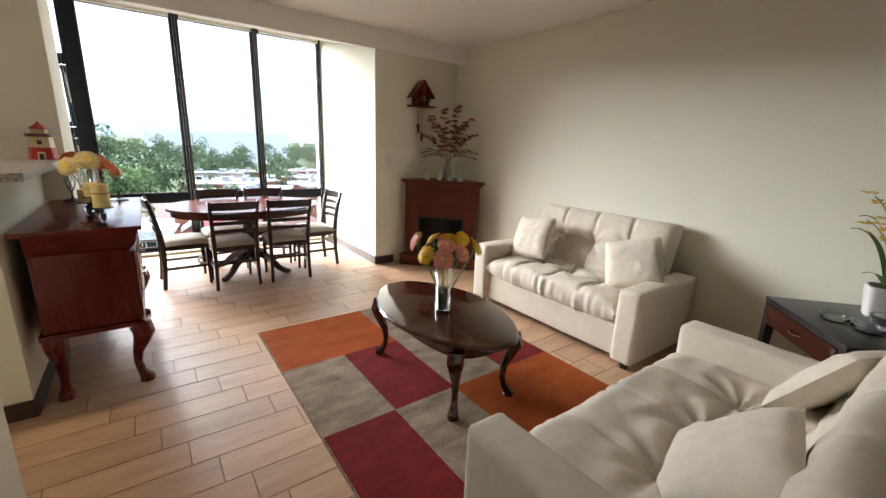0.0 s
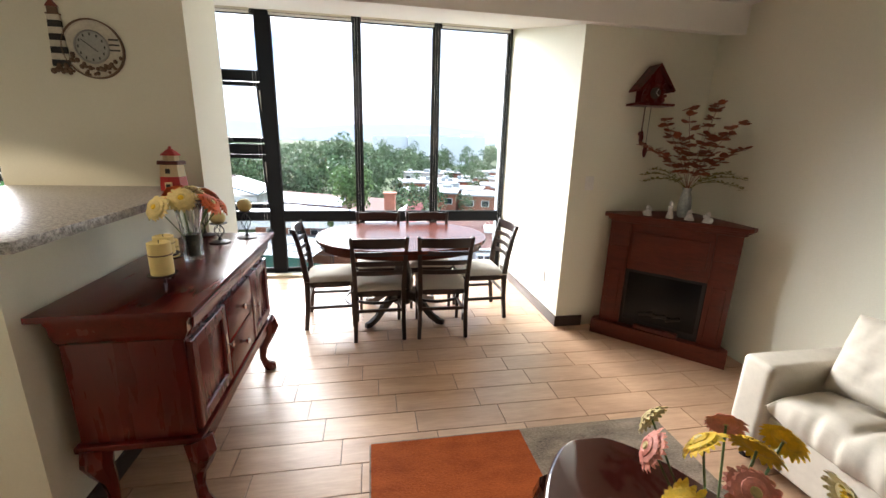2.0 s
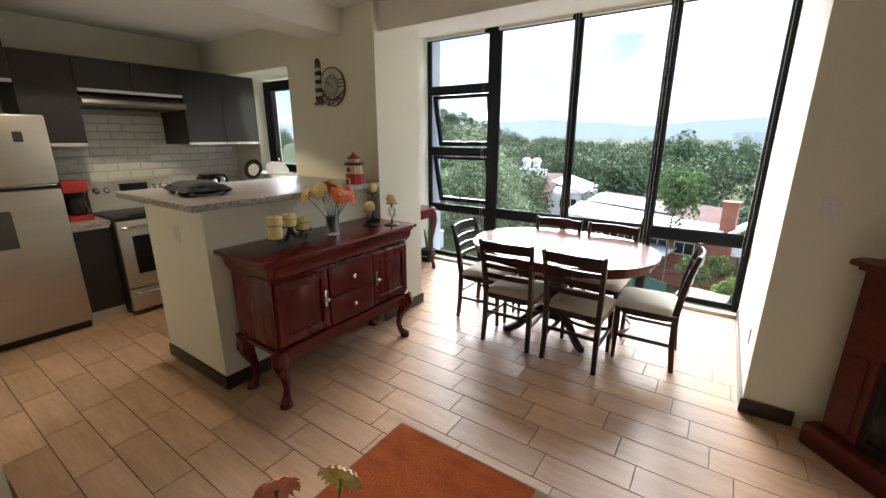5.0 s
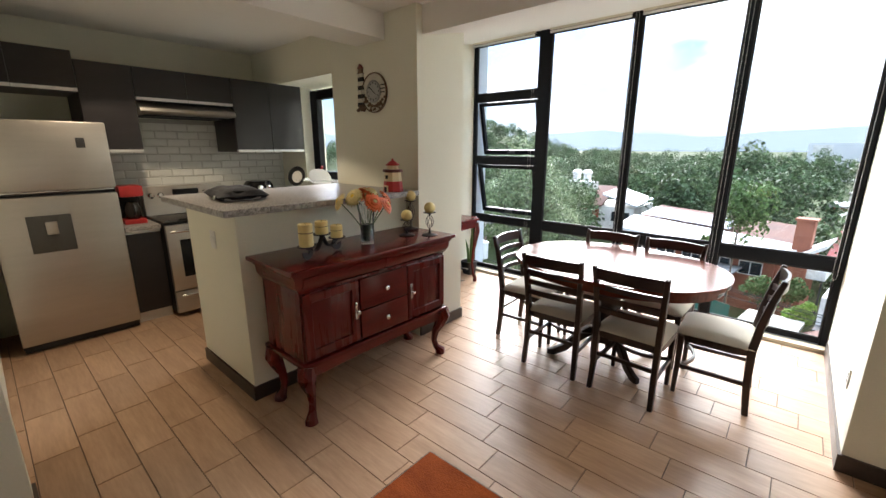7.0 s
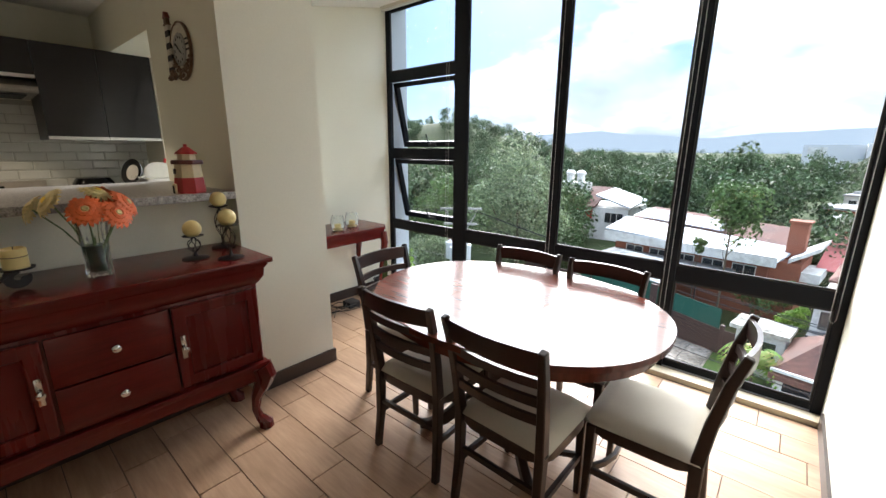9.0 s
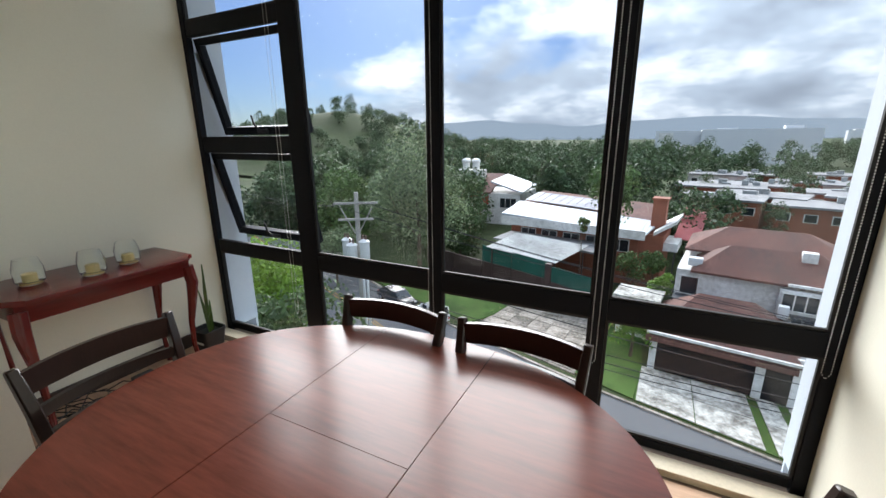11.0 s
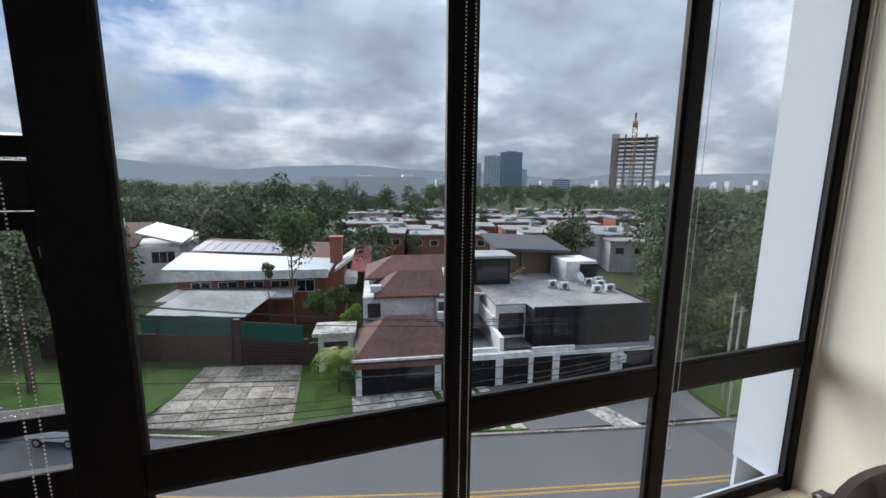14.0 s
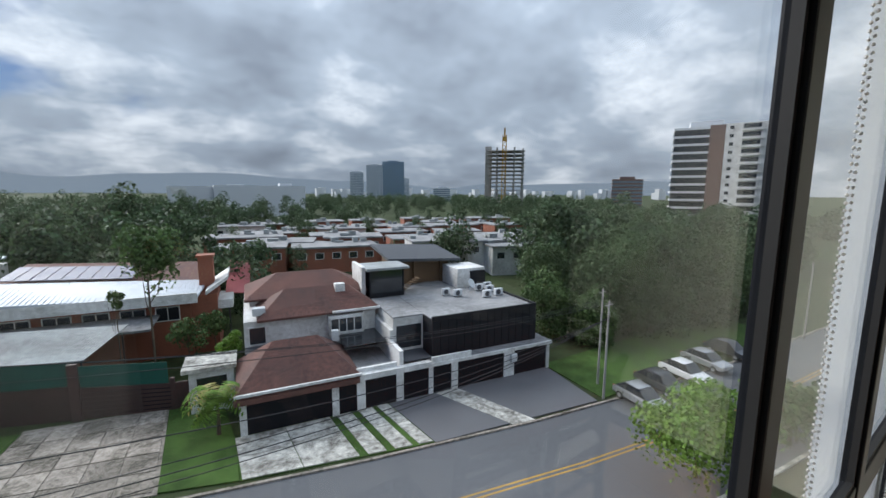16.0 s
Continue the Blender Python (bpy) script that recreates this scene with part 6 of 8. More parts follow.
def crown_points(c, rad, n, lobes, squash=1.0):
    """Places on the skins of several overlapping lobes: an uneven crown with gaps."""
    lob = rng.normal(size=(lobes, 3))
    lob /= np.linalg.norm(lob, axis=1)[:, None]
    lob *= rng.uniform(0.25, 0.72, (lobes, 1)) * rad
    lob[:, 2] *= squash
    lr = rng.uniform(0.30, 0.52, lobes) * rad
    k = rng.integers(0, lobes, n)
    d = rng.normal(size=(n, 3))
    d /= np.linalg.norm(d, axis=1)[:, None]
    d[:, 2] = np.abs(d[:, 2]) * np.where(rng.random(n) < 0.75, 1, -1)
    r = lr[k] * rng.uniform(0.72, 1.08, n)
    p = lob[k] + d * r[:, None] * np.array([1, 1, squash])
    return p + np.array(c), d


def leaf_mesh(name, pts, nrm, size, mat):
    n = len(pts)
    t = nrm + rng.normal(scale=0.55, size=(n, 3))
    t /= np.linalg.norm(t, axis=1)[:, None]
    a = np.cross(t, rng.normal(size=(n, 3)))
    a /= np.linalg.norm(a, axis=1)[:, None]
    b = np.cross(t, a)
    s = (size * rng.uniform(0.6, 1.3, n))[:, None] if np.isscalar(size) else (size * rng.uniform(0.6, 1.3, n))[:, None]
    v = np.stack([pts - a * s * 0.5, pts - b * s * 0.36 + t * s * 0.1, pts + a * s * 0.5, pts + b * s * 0.36 + t * s * 0.1], axis=1).reshape(-1, 3)
    me = bpy.data.meshes.new(name)
    me.vertices.add(4 * n)
    me.vertices.foreach_set("co", v.astype(np.float32).ravel())
    me.loops.add(4 * n)
    me.loops.foreach_set("vertex_index", np.arange(4 * n, dtype=np.int32))
    me.polygons.add(n)
    me.polygons.foreach_set("loop_start", np.arange(0, 4 * n, 4, dtype=np.int32))
    me.update(calc_edges=True)
    me.materials.append(mat)
    return me


def tree(x, y, top, rad, leaves, size, mat, label, base=GZ, squash=1.0, lobes=14, trunk=0.3, lean=0.0, category="tree", name="tree"):
    h = top - base
    t = thing(name, pose(x, y, base), label, category)
    cz = h - rad * squash * 0.98
    bm = bmesh.new()
    sweep(bm, [(0, 0, 0), (lean * 0.3, 0, cz * 0.35), (lean * 0.7, 0.1, cz * 0.75), (lean, 0, cz + rad * 0.3)], [trunk, trunk * 0.8, trunk * 0.6, trunk * 0.2], n=8)
    for i in range(6):
        a = i * 1.05 + x
        z0 = cz * (0.55 + 0.07 * i)
        sweep(bm, [(lean * 0.6, 0, z0), (lean * 0.6 + math.cos(a) * rad * 0.35, math.sin(a) * rad * 0.35, z0 + rad * 0.4), (lean + math.cos(a) * rad * 0.65, math.sin(a) * rad * 0.65, cz + rad * 0.25)], [trunk * 0.4, trunk * 0.28, trunk * 0.1], n=6)
    part("trunk", bm, BARK, t)
    p, d = crown_points((lean, 0, cz), rad, leaves, lobes, squash)
    ob = new("crown", leaf_mesh("crown", p, d, size, mat))
    ob.parent = t
    return t


# ground, road and plots
setting("ground", boxes((-3500, 12.0, GZ - 2.0, 3500, 4500, GZ)), EARTH, "dark green scrubby ground reaching to the hills", "ground")
setting("ground_near", boxes((-60, -40.0, GZ - 2.0, 90, 12.0, GZ + 0.001)), EARTH, "scrubby ground at the foot of the block", "ground")
ROADC = [(-60, 52), (-40, 42.5), (-27, 35.8), (-18.8, 31.9), (-14.3, 29.9), (-6.4, 27.0), (-2.2, 25.6), (8, 22.8), (20, 20.0), (30, 18.2), (45, 16.2), (80, 13.0)]


def offset_line(line, d):
    out = []
    for i, p in enumerate(line):
        a, b = Vector(line[max(i - 1, 0)]), Vector(line[min(i + 1, len(line) - 1)])
        t = (b - a).normalized()
        out.append((p[0] - t.y * d, p[1] + t.x * d))
    return out


def ribbon(line, d0, d1, z0, z1):
    bm = bmesh.new()
    A, B = offset_line(line, d0), offset_line(line, d1)
    loft(bm, [[(a[0], a[1], z0), (b[0], b[1], z0), (b[0], b[1], z1), (a[0], a[1], z1)] for a, b in zip(A, B)])
    return bm


setting("road", ribbon(ROADC, -5.2, 5.0, GZ - 0.2, GZ + 0.02), ASPH, "grey asphalt street with worn double yellow line", "road")
for o in (-0.16, 0.16):
    setting("road_marking", ribbon(ROADC, o - 0.06, o + 0.06, GZ, GZ + 0.026), YLINE, "worn yellow centre line on the street", "road marking")
setting("kerb", ribbon(ROADC, 5.0, 5.2, GZ - 0.1, GZ + 0.13), CONCD, "low concrete kerb along the street", "kerb")
setting("kerb", ribbon(ROADC, -5.42, -5.2, GZ - 0.1, GZ + 0.14), CONC, "low concrete kerb along the street", "kerb")


def plot(name, pts, z, mat, label, cat):
    bm = bmesh.new()
    slab(bm, pts, GZ - 0.1, GZ + z)
    return setting(name, bm, mat, label, cat)


plot("lawn", [(-1.0, 41.6), (2.5, 41), (2.6, 34.9), (2.2, 30.25), (-1.7, 31.7)], 0.10, GRASS, "mown green lawn strip beside the driveway", "lawn")
plot("lawn", [(-30, 48.6), (-9.4, 43.6), (-10.4, 38.6), (-11.9, 36.0), (-30, 43.0)], 0.10, GRASS, "mown green verge in front of the board wall", "lawn")
plot("lawn", [(29.2, 31.5), (60, 30), (60, 21.5), (28.2, 24.2)], 0.08, GRASS, "shaded lawn beside the street", "lawn")
plot("driveway", [(13.3, 33.2), (29.0, 30.9), (27.4, 24.2), (13.6, 26.9)], 0.105, GREYD, "smooth grey paved forecourt", "driveway")
plot("path", [(17.3, 32.5), (19.3, 32.2), (21.2, 25.0), (19.4, 25.4)], 0.118, CONC, "pale concrete strip across the forecourt", "path")
plot("driveway_base", [(-9.4, 44.0), (-1.0, 42.2), (-1.7, 31.6), (-11.4, 35.0)], 0.06, CONCD, "dark joints between the driveway slabs", "driveway")
plot("driveway_base", [(2.5, 35.0), (13.3, 33.3), (13.6, 27.0), (2.25, 30.2)], 0.06, GRASS, "grass bed between the concrete strips", "driveway")

# slabs of the two concrete drives
DRIVE_L = -11.2
slabs_a = thing("paved_drive", pose(-5.6, 38.2, GZ), "mossy square concrete slabs of the wide driveway", "paving", kind="structure")
for i in range(5):
    for j in range(5):
        f0, f1, g0, g1 = i / 5, (i + 1) / 5, j / 5, (j + 1) / 5
        def q(f, g):
            a = Vector((-9.3, 43.6)).lerp(Vector((-1.1, 42.0)), f)
            b = Vector((DRIVE_L, 34.9)).lerp(Vector((-1.9, 31.9)), f)
            p = a.lerp(b, g)
            return (p.x + 5.6, p.y - 38.2)
        e = 0.005
        bm = bmesh.new()
        slab(bm, [q(f0 + e, g0 + e), q(f0 + e, g1 - e), q(f1 - e, g1 - e), q(f1 - e, g0 + e)], 0.0, 0.105 + 0.003 * ((i * 3 + j) % 3))
        part("slab", bm, CONCD, slabs_a, smooth=False)
slabs_b = thing("concrete_drive", pose(6, 31, GZ), "stained pale concrete slabs with grass strips between", "paving", kind="structure")
for f0, f1, n in ((0.0, 0.29, 2), (0.295, 0.58, 2), (0.63, 0.73, 2), (0.78, 0.88, 2), (0.92, 1.0, 2)):
    for j in range(n):
        def q(f, g):
            a = Vector((2.6, 34.85)).lerp(Vector((13.2, 33.25)), f)
            b = Vector((2.35, 30.2)).lerp(Vector((13.5, 27.1)), f)
            p = a.lerp(b, g)
            return (p.x - 6, p.y - 31)
        bm = bmesh.new()
        slab(bm, [q(f0, j / n + 0.006), q(f0, (j + 1) / n - 0.006), q(f1, (j + 1) / n - 0.006), q(f1, j / n + 0.006)], 0.0, 0.12)
        part("slab", bm, CONC, slabs_b, smooth=False)

F = pose(2.9, 34.9, GZ, 0, 0, -8.77)


def hip_roof(bm, x0, y0, x1, y1, z0, z1, inset, over=0.4):
    x0, y0, x1, y1 = x0 - over, y0 - over, x1 + over, y1 + over
    ym = (y0 + y1) / 2
    b = [bm.verts.new(v) for v in ((x0, y0, z0), (x1, y0, z0), (x1, y1, z0), (x0, y1, z0))]
    lo = [bm.verts.new(v) for v in ((x0, y0, z0 - 0.18), (x1, y0, z0 - 0.18), (x1, y1, z0 - 0.18), (x0, y1, z0 - 0.18))]
    r = [bm.verts.new((x0 + inset, ym, z1)), bm.verts.new((x1 - inset, ym, z1))]
    for f in ((b[0], b[1], r[1], r[0]), (b[1], b[2], r[1]), (b[2], b[3], r[0], r[1]), (b[3], b[0], r[0])):
        bm.faces.new(f)
    for i in range(4):
        bm.faces.new((lo[i], lo[(i + 1) % 4], b[(i + 1) % 4], b[i]))
    bm.faces.new(lo[::-1])


def pane_window(parent, x0, z0, x1, z1, y, n=2, bars=0, side=0):
    """A window on a wall facing -y (side 0) or -x (side 1) of its house."""
    def bx(a0, b0, a1, b1, d0, d1):
        return (a0, y + d0, b0, a1, y + d1, b1) if not side else (y + d0, a0, b0, y + d1, a1, b1)
    w = part("window", boxes(bx(x0 - 0.08, z0 - 0.08, x1 + 0.08, z0, -0.1, 0.02), bx(x0 - 0.08, z1, x1 + 0.08, z1 + 0.08, -0.1, 0.02),
                             bx(x0 - 0.08, z0, x0, z1, -0.1, 0.02), bx(x1, z0, x1 + 0.08, z1, -0.1, 0.02),
                             *[bx(x0 + (x1 - x0) * i / n - 0.04, z0, x0 + (x1 - x0) * i / n + 0.04, z1, -0.08, 0.02) for i in range(1, n)]), WHITEH, parent, "white window frame", smooth=False)
    part("glass", boxes(bx(x0, z0, x1, z1, -0.03, 0.01)), DGLASS, w, smooth=False)
    return w


def garages():
    g = thing("garage_row", F, "white framed row of black garage doors along the forecourts", "garages")
    H = 2.45
    doors = [(0.5, 6.2), (6.7, 8.05), (8.7, 11.2), (11.8, 14.0), (14.4, 16.1), (16.7, 21.4), (22.5, 26.2)]
    edge = 0.05
    for a, b in doors:
        bm = boxes((a, -0.02, 0.1, b, 0.08, H - 0.02))
        d = part("garage_door", bm, BLACKD, g, smooth=False)
        n = max(2, int((b - a) / 0.28))
        part("door_ribs", boxes(*[(a + (b - a) * i / n - 0.012, -0.035, 0.12, a + (b - a) * i / n + 0.012, -0.021, H - 0.05) for i in range(1, n)]), BLACKD, d, smooth=False)
        part("pillar", boxes((edge, -0.12, 0, a, 0.25, H)), WHITEH, g, smooth=False)
        edge = b
    part("pillar", boxes((26.2, -0.12, 0, 26.55, 0.25, H)), WHITEH, g, smooth=False)
    part("lintel", boxes((6.4, -0.2, H, 14.2, 0.3, H + 0.45)), WHITEH, g, smooth=False)
    part("lintel", boxes((14.2, -0.2, H, 26.8, 0.0, H + 0.28)), WHITEH, g, smooth=False)
    part("slab_roof", boxes((14.2, 0.0, H, 26.8, 4.8, H + 0.24)), FLATR, g, smooth=False)
    part("parapet", boxes((7.9, 0.31, H + 0.2, 11.4, 0.55, H + 0.75), (11.6, 0.31, H, 11.95, 6.0, H + 1.6)), WHITEH, g, smooth=False)
    part("meter_box", boxes((22.0, -0.45, 1.5, 22.6, -0.13, 2.2), bev=0.02), CANM, g)


garages()


def house_brown_roof():
    h = thing("white_house", F, "white two-storey house with brown shingle hip roofs", "house")
    # garage with its own hip roof
    part("garage_wall", boxes((0.06, 0.32, 0, 6.6, 6.4, 2.6)), WHITEH, h, smooth=False)
    bm = bmesh.new()
    hip_roof(bm, 0.3, 0.2, 7.9, 6.2, 3.0, 5.4, 2.6, 0.45)
    r = part("roof", bm, ROOFB, h, "brown shingle garage roof", smooth=False)
    part("gutter", boxes((-0.2, -0.42, 2.98, 8.4, -0.24, 3.16)), WHITEH, r, "white gutter", smooth=False)
    part("gutter", boxes((-0.25, -0.5, 2.46, 8.2, -0.21, 2.82)), ROOFB, r, smooth=False)
    part("wall", boxes((0.5, 7.0, 0, 11.6, 17.5, 5.95)), WHITEH, h, smooth=False)
    part("wall", boxes((11.62, 2.8, 0, 11.95, 12.0, 5.0)), WHITEH, h, "white side wall of the patio", smooth=False)
    part("patio_floor", boxes((7.95, 0.56, 2.3, 11.6, 6.99, 2.45)), FLATR, h, smooth=False)
    part("glass_awning", boxes((8.0, 3.4, 3.9, 11.5, 6.98, 3.96)), DGLASS, h, "grey glazed patio awning", smooth=False)
    part("ac_unit", boxes((7.2, 4.9, 4.0, 7.8, 5.4, 4.9), bev=0.03), CANM, h)
    for x0, y0, x1, y1, z0, z1, ins in ((1.9, 6.9, 11.5, 12.0, 6.1, 7.9, 2.4), (1.0, 11.0, 11.7, 17.4, 6.9, 8.6, 3.0)):
        bm = bmesh.new()
        hip_roof(bm, x0, y0, x1, y1, z0, z1, ins, 0.4)
        part("roof", bm, ROOFB, h, "brown shingle roof", smooth=False)
    part("gutter", boxes((7.6, 6.36, 6.0, 11.9, 6.52, 6.2)), WHITEH, h, "white gutter", smooth=False)
    part("wall", boxes((1.0, 12.0, 5.95, 11.2, 17.0, 6.75)), WHITEH, h, smooth=False)
    # bay window
    part("bay", boxes((7.2, 6.45, 3.9, 10.4, 7.0, 5.75), bev=0.05), WHITEH, h, smooth=False)
    pane_window(h, 7.45, 4.25, 10.15, 5.45, 6.44, 4)
    pane_window(h, 8.3, 2.6, 10.8, 3.8, 6.98, 2)
    pane_window(h, 0.9, 4.0, 2.1, 5.4, 6.98, 1)
    part("balcony", boxes((0.5, 5.6, 3.6, 2.6, 6.98, 3.8)), DARKR, h, smooth=False)
    part("ac_unit", boxes((1.2, 7.2, 6.3, 2.2, 7.9, 6.95), bev=0.03), CANM, h)
    part("roof_light", boxes((8.3, 8.6, 7.35, 9.2, 9.4, 8.1), bev=0.03), WHITEH, h)


house_brown_roof()


def ac_unit(x, y, z, rz):
    t = thing("air_conditioner", F @ pose(x, y, z, 0, 0, rz), "white outdoor air-conditioning unit on the flat roof", "air conditioner", "roof air conditioners")
    part("case", boxes((-0.45, -0.2, 0.08, 0.45, 0.2, 0.75), bev=0.02), CANM, t)
    bm = bmesh.new()
    lathe(bm, [(0.26, 0), (0.27, 0.02), (0.001, 0.021)], 18)
    put(bm, pose(-0.1, -0.2, 0.42, 90, 0, 0))
    part("fan_grille", bm, DARKR, t)
    part("foot_rail", boxes((-0.4, -0.18, 0, -0.32, 0.18, 0.08), (0.32, -0.18, 0, 0.4, 0.18, 0.08)), DARKR, t, smooth=False)


def house_black():
    h = thing("black_house", F, "modern black-clad flat-roofed house with wood pavilion", "house")
    part("wall", boxes((14.8, 1.0, 2.7, 25.7, 9.5, 6.0)), BLACKW, h, "charcoal cladding", smooth=False)
    n = 14
    part("cladding_joint", boxes(*[(14.8 + 10.9 * i / n - 0.02, 0.96, 2.8, 14.8 + 10.9 * i / n + 0.02, 0.998, 5.95) for i in range(1, n)]), BLACKD, h, smooth=False)
    part("wall", boxes((12.0, 3.0, 0, 14.78, 18.0, 5.9)), WHITEH, h, "white side block", smooth=False)
    part("terrace_glass", boxes((12.3, 2.94, 3.2, 14.6, 2.998, 5.2)), DGLASS, h, smooth=False)
    part("roof", boxes((12.0, 3.0, 5.901, 14.79, 18.0, 6.03), (14.8, 1.2, 6.001, 25.5, 9.5, 6.06), (14.8, 9.51, 2.7, 25.7, 20.0, 6.05)), FLATR, h, "grey membrane roof", smooth=False)
    part("parapet", boxes((14.8, 1.0, 6.002, 25.7, 1.18, 6.25), (25.52, 1.18, 6.002, 25.7, 9.5, 6.25)), BLACKW, h, smooth=False)
    part("awning", boxes((12.2, 0.6, 2.9, 14.6, 2.9, 2.96)), DARKR, h, smooth=False)
    part("low_wall", boxes((14.3, -0.1, 2.735, 18.0, 0.1, 3.2)), WHITEH, h, smooth=False)
    # glass stair box and pavilion
    b = part("stair_box", boxes((11.9, 9.8, 6.04, 12.05, 12.8, 8.9), (15.4, 9.8, 6.07, 15.55, 12.8, 8.9), (12.05, 12.65, 6.07, 15.4, 12.8, 8.9), (12.05, 9.8, 6.07, 15.4, 9.95, 6.5)), BLACKW, h, smooth=False)
    part("glass", boxes((12.06, 9.86, 6.5, 15.39, 9.9, 8.9)), DGLASS, b, smooth=False)
    part("roof", boxes((11.5, 9.3, 8.901, 16.0, 13.1, 9.15), bev=0.03), METALG, b, "pale metal roof", smooth=False)
    part("white_wall", boxes((11.2, 10.2, 5.9, 11.6, 14.2, 9.2)), WHITEH, h, smooth=False)
    p = part("pavilion", boxes((16.2, 14.6, 6.06, 23.0, 19.5, 8.7)), WOODC, h, "brown wood-clad pavilion", smooth=False)
    for x in (18.4, 21.8):
        part("post", boxes((x, 14.2, 6.06, x + 0.35, 14.55, 8.7)), WOODC, p, smooth=False)
    bm = bmesh.new()
    loft(bm, [[(15.0, 13.2, 9.0), (24.0, 13.2, 8.6), (24.0, 13.2, 8.9), (15.0, 13.2, 9.35)], [(15.0, 20.4, 9.9), (24.0, 20.4, 9.4), (24.0, 20.4, 9.7), (15.0, 20.4, 10.2)]])
    part("roof", bm, DARKR, p, "dark slate-coloured metal roof", smooth=False)
    part("white_block", boxes((22.0, 10.2, 6.06, 25.6, 14.0, 8.2)), WHITEH, h, smooth=False)
    part("garage_shade", boxes((23.6, 10.0, 6.06, 25.5, 10.19, 7.9)), BLACKW, h, smooth=False)
    bm = bmesh.new()
    for i in range(7):
        box(bm, 15.8 + 0.3 * i, 11.2, 6.06 + 0.2 * i, 16.1 + 0.3 * i, 12.2, 6.14 + 0.2 * i)
    part("roof_stair", bm, WOODC, h, smooth=False)
    bm = bmesh.new()
    lathe(bm, [(0.55, 0.25), (0.4, 0.1), (0.001, 0.0)], 18)
    put(bm, Matrix.Translation((22.6, 8.4, 6.85)) @ pose(0, 0, 0, 60, 0, 30))
    sweep(bm, [(22.6, 8.5, 6.06), (22.6, 8.45, 6.85)], 0.08, n=6)
    part("satellite_dish", bm, CANM, h)


house_black()
for x, y, r in ((19.4, 7.8, 10), (20.3, 6.9, 10), (23.6, 8.2, 0), (24.3, 7.2, 0), (24.9, 8.6, 0), (22.9, 5.4, 5), (24.4, 5.6, 0)):
    ac_unit(x, y, 6.06, r)


def house_brick():
    h = thing("brick_house", F, "long low brick house under pale metal roofing with solar panels", "house")
    part("wall", boxes((-20.0, 18.0, 0, -4.4, 30.0, 6.2)), BRICK, h, "brown-red brick", smooth=False)
    bm = bmesh.new()
    loft(bm, [[(-20.8, 16.6, 6.9), (-3.6, 16.6, 6.2), (-3.6, 16.6, 6.4), (-20.8, 16.6, 7.1)], [(-20.8, 22.0, 7.85), (-3.0, 22.0, 6.75), (-3.0, 22.0, 6.95), (-20.8, 22.0, 8.05)]])
    r = part("roof", bm, METALR, h, "pale corrugated metal roof", smooth=False)
    part("fascia", boxes((-20.8, 16.45, 5.75, -3.6, 16.59, 6.75)), WHITEH, r, "white fascia", smooth=False)
    bm = bmesh.new()
    for i in range(44):
        x = -20.6 + i * 0.39
        k = (x + 20.8) / 17.5
        sweep(bm, [(x, 16.6, 7.12 - 0.7 * k), (x, 22.0, 8.07 - 1.1 * k)], 0.07, 0.07)
    part("roof_ribs", bm, METALR, r, smooth=False)
    bm = bmesh.new()
    loft(bm, [[(-20.8, 22.01, 7.3), (-3.0, 22.01, 6.3), (-3.0, 22.01, 6.5), (-20.8, 22.01, 7.5)], [(-20.8, 30.5, 8.4), (-3.0, 30.5, 7.5), (-3.0, 30.5, 7.7), (-20.8, 30.5, 8.6)]])
    part("roof", bm, ROOFB, h, smooth=False)
    for i in range(9):
        for j in range(2):
            x, y0 = -20.2 + i * 1.15, 22.5 + j * 2.35
            z = 7.75 + (y0 - 22.0) * 0.12 - i * 0.065
            bm = bmesh.new()
            loft(bm, [[(x, y0, z + 0.3), (x + 1.09, y0, z + 0.28), (x + 1.09, y0, z + 0.34), (x, y0, z + 0.36)], [(x, y0 + 2.25, z + 0.6), (x + 1.09, y0 + 2.25, z + 0.58), (x + 1.09, y0 + 2.25, z + 0.64), (x, y0 + 2.25, z + 0.66)]])
            part("solar_panel", bm, SOLAR, h, "dark blue solar panel", smooth=False)
    part("chimney", boxes((-3.7, 20.0, 0, -2.3, 21.4, 9.75), bev=0.03), BRICK, h, smooth=False)
    part("chimney_cap", boxes((-3.85, 19.85, 9.76, -2.15, 21.55, 9.95)), BRICK, h, smooth=False)
    bm = bmesh.new()
    loft(bm, [[(-3.0, 17.8, 6.1), (-0.9, 17.8, 7.6), (-0.9, 17.8, 7.95), (-3.0, 17.8, 6.5)], [(-3.0, 24, 6.1), (-0.9, 24, 7.6), (-0.9, 24, 7.95), (-3.0, 24, 6.5)]])
    part("gable_roof", bm, WHITEH, h, "white butterfly gable", smooth=False)
    part("wall", boxes((-4.38, 18.2, 0, -2.0, 24.0, 6.1)), BRICK, h, smooth=False)
    part("balcony", boxes((-2.0, 18.6, 4.4, -0.6, 23.0, 5.3)), WHITEH, h, smooth=False)
    for i in range(5):
        pane_window(h, -18.5 + i * 2.8, 3.9, -16.6 + i * 2.8, 5.2, 17.98, 2)
    part("low_roof", boxes((-20.0, 13.0, 4.4, -7.0, 17.9, 4.6)), FLATR, h, "weathered flat roof", smooth=False)


house_brick()


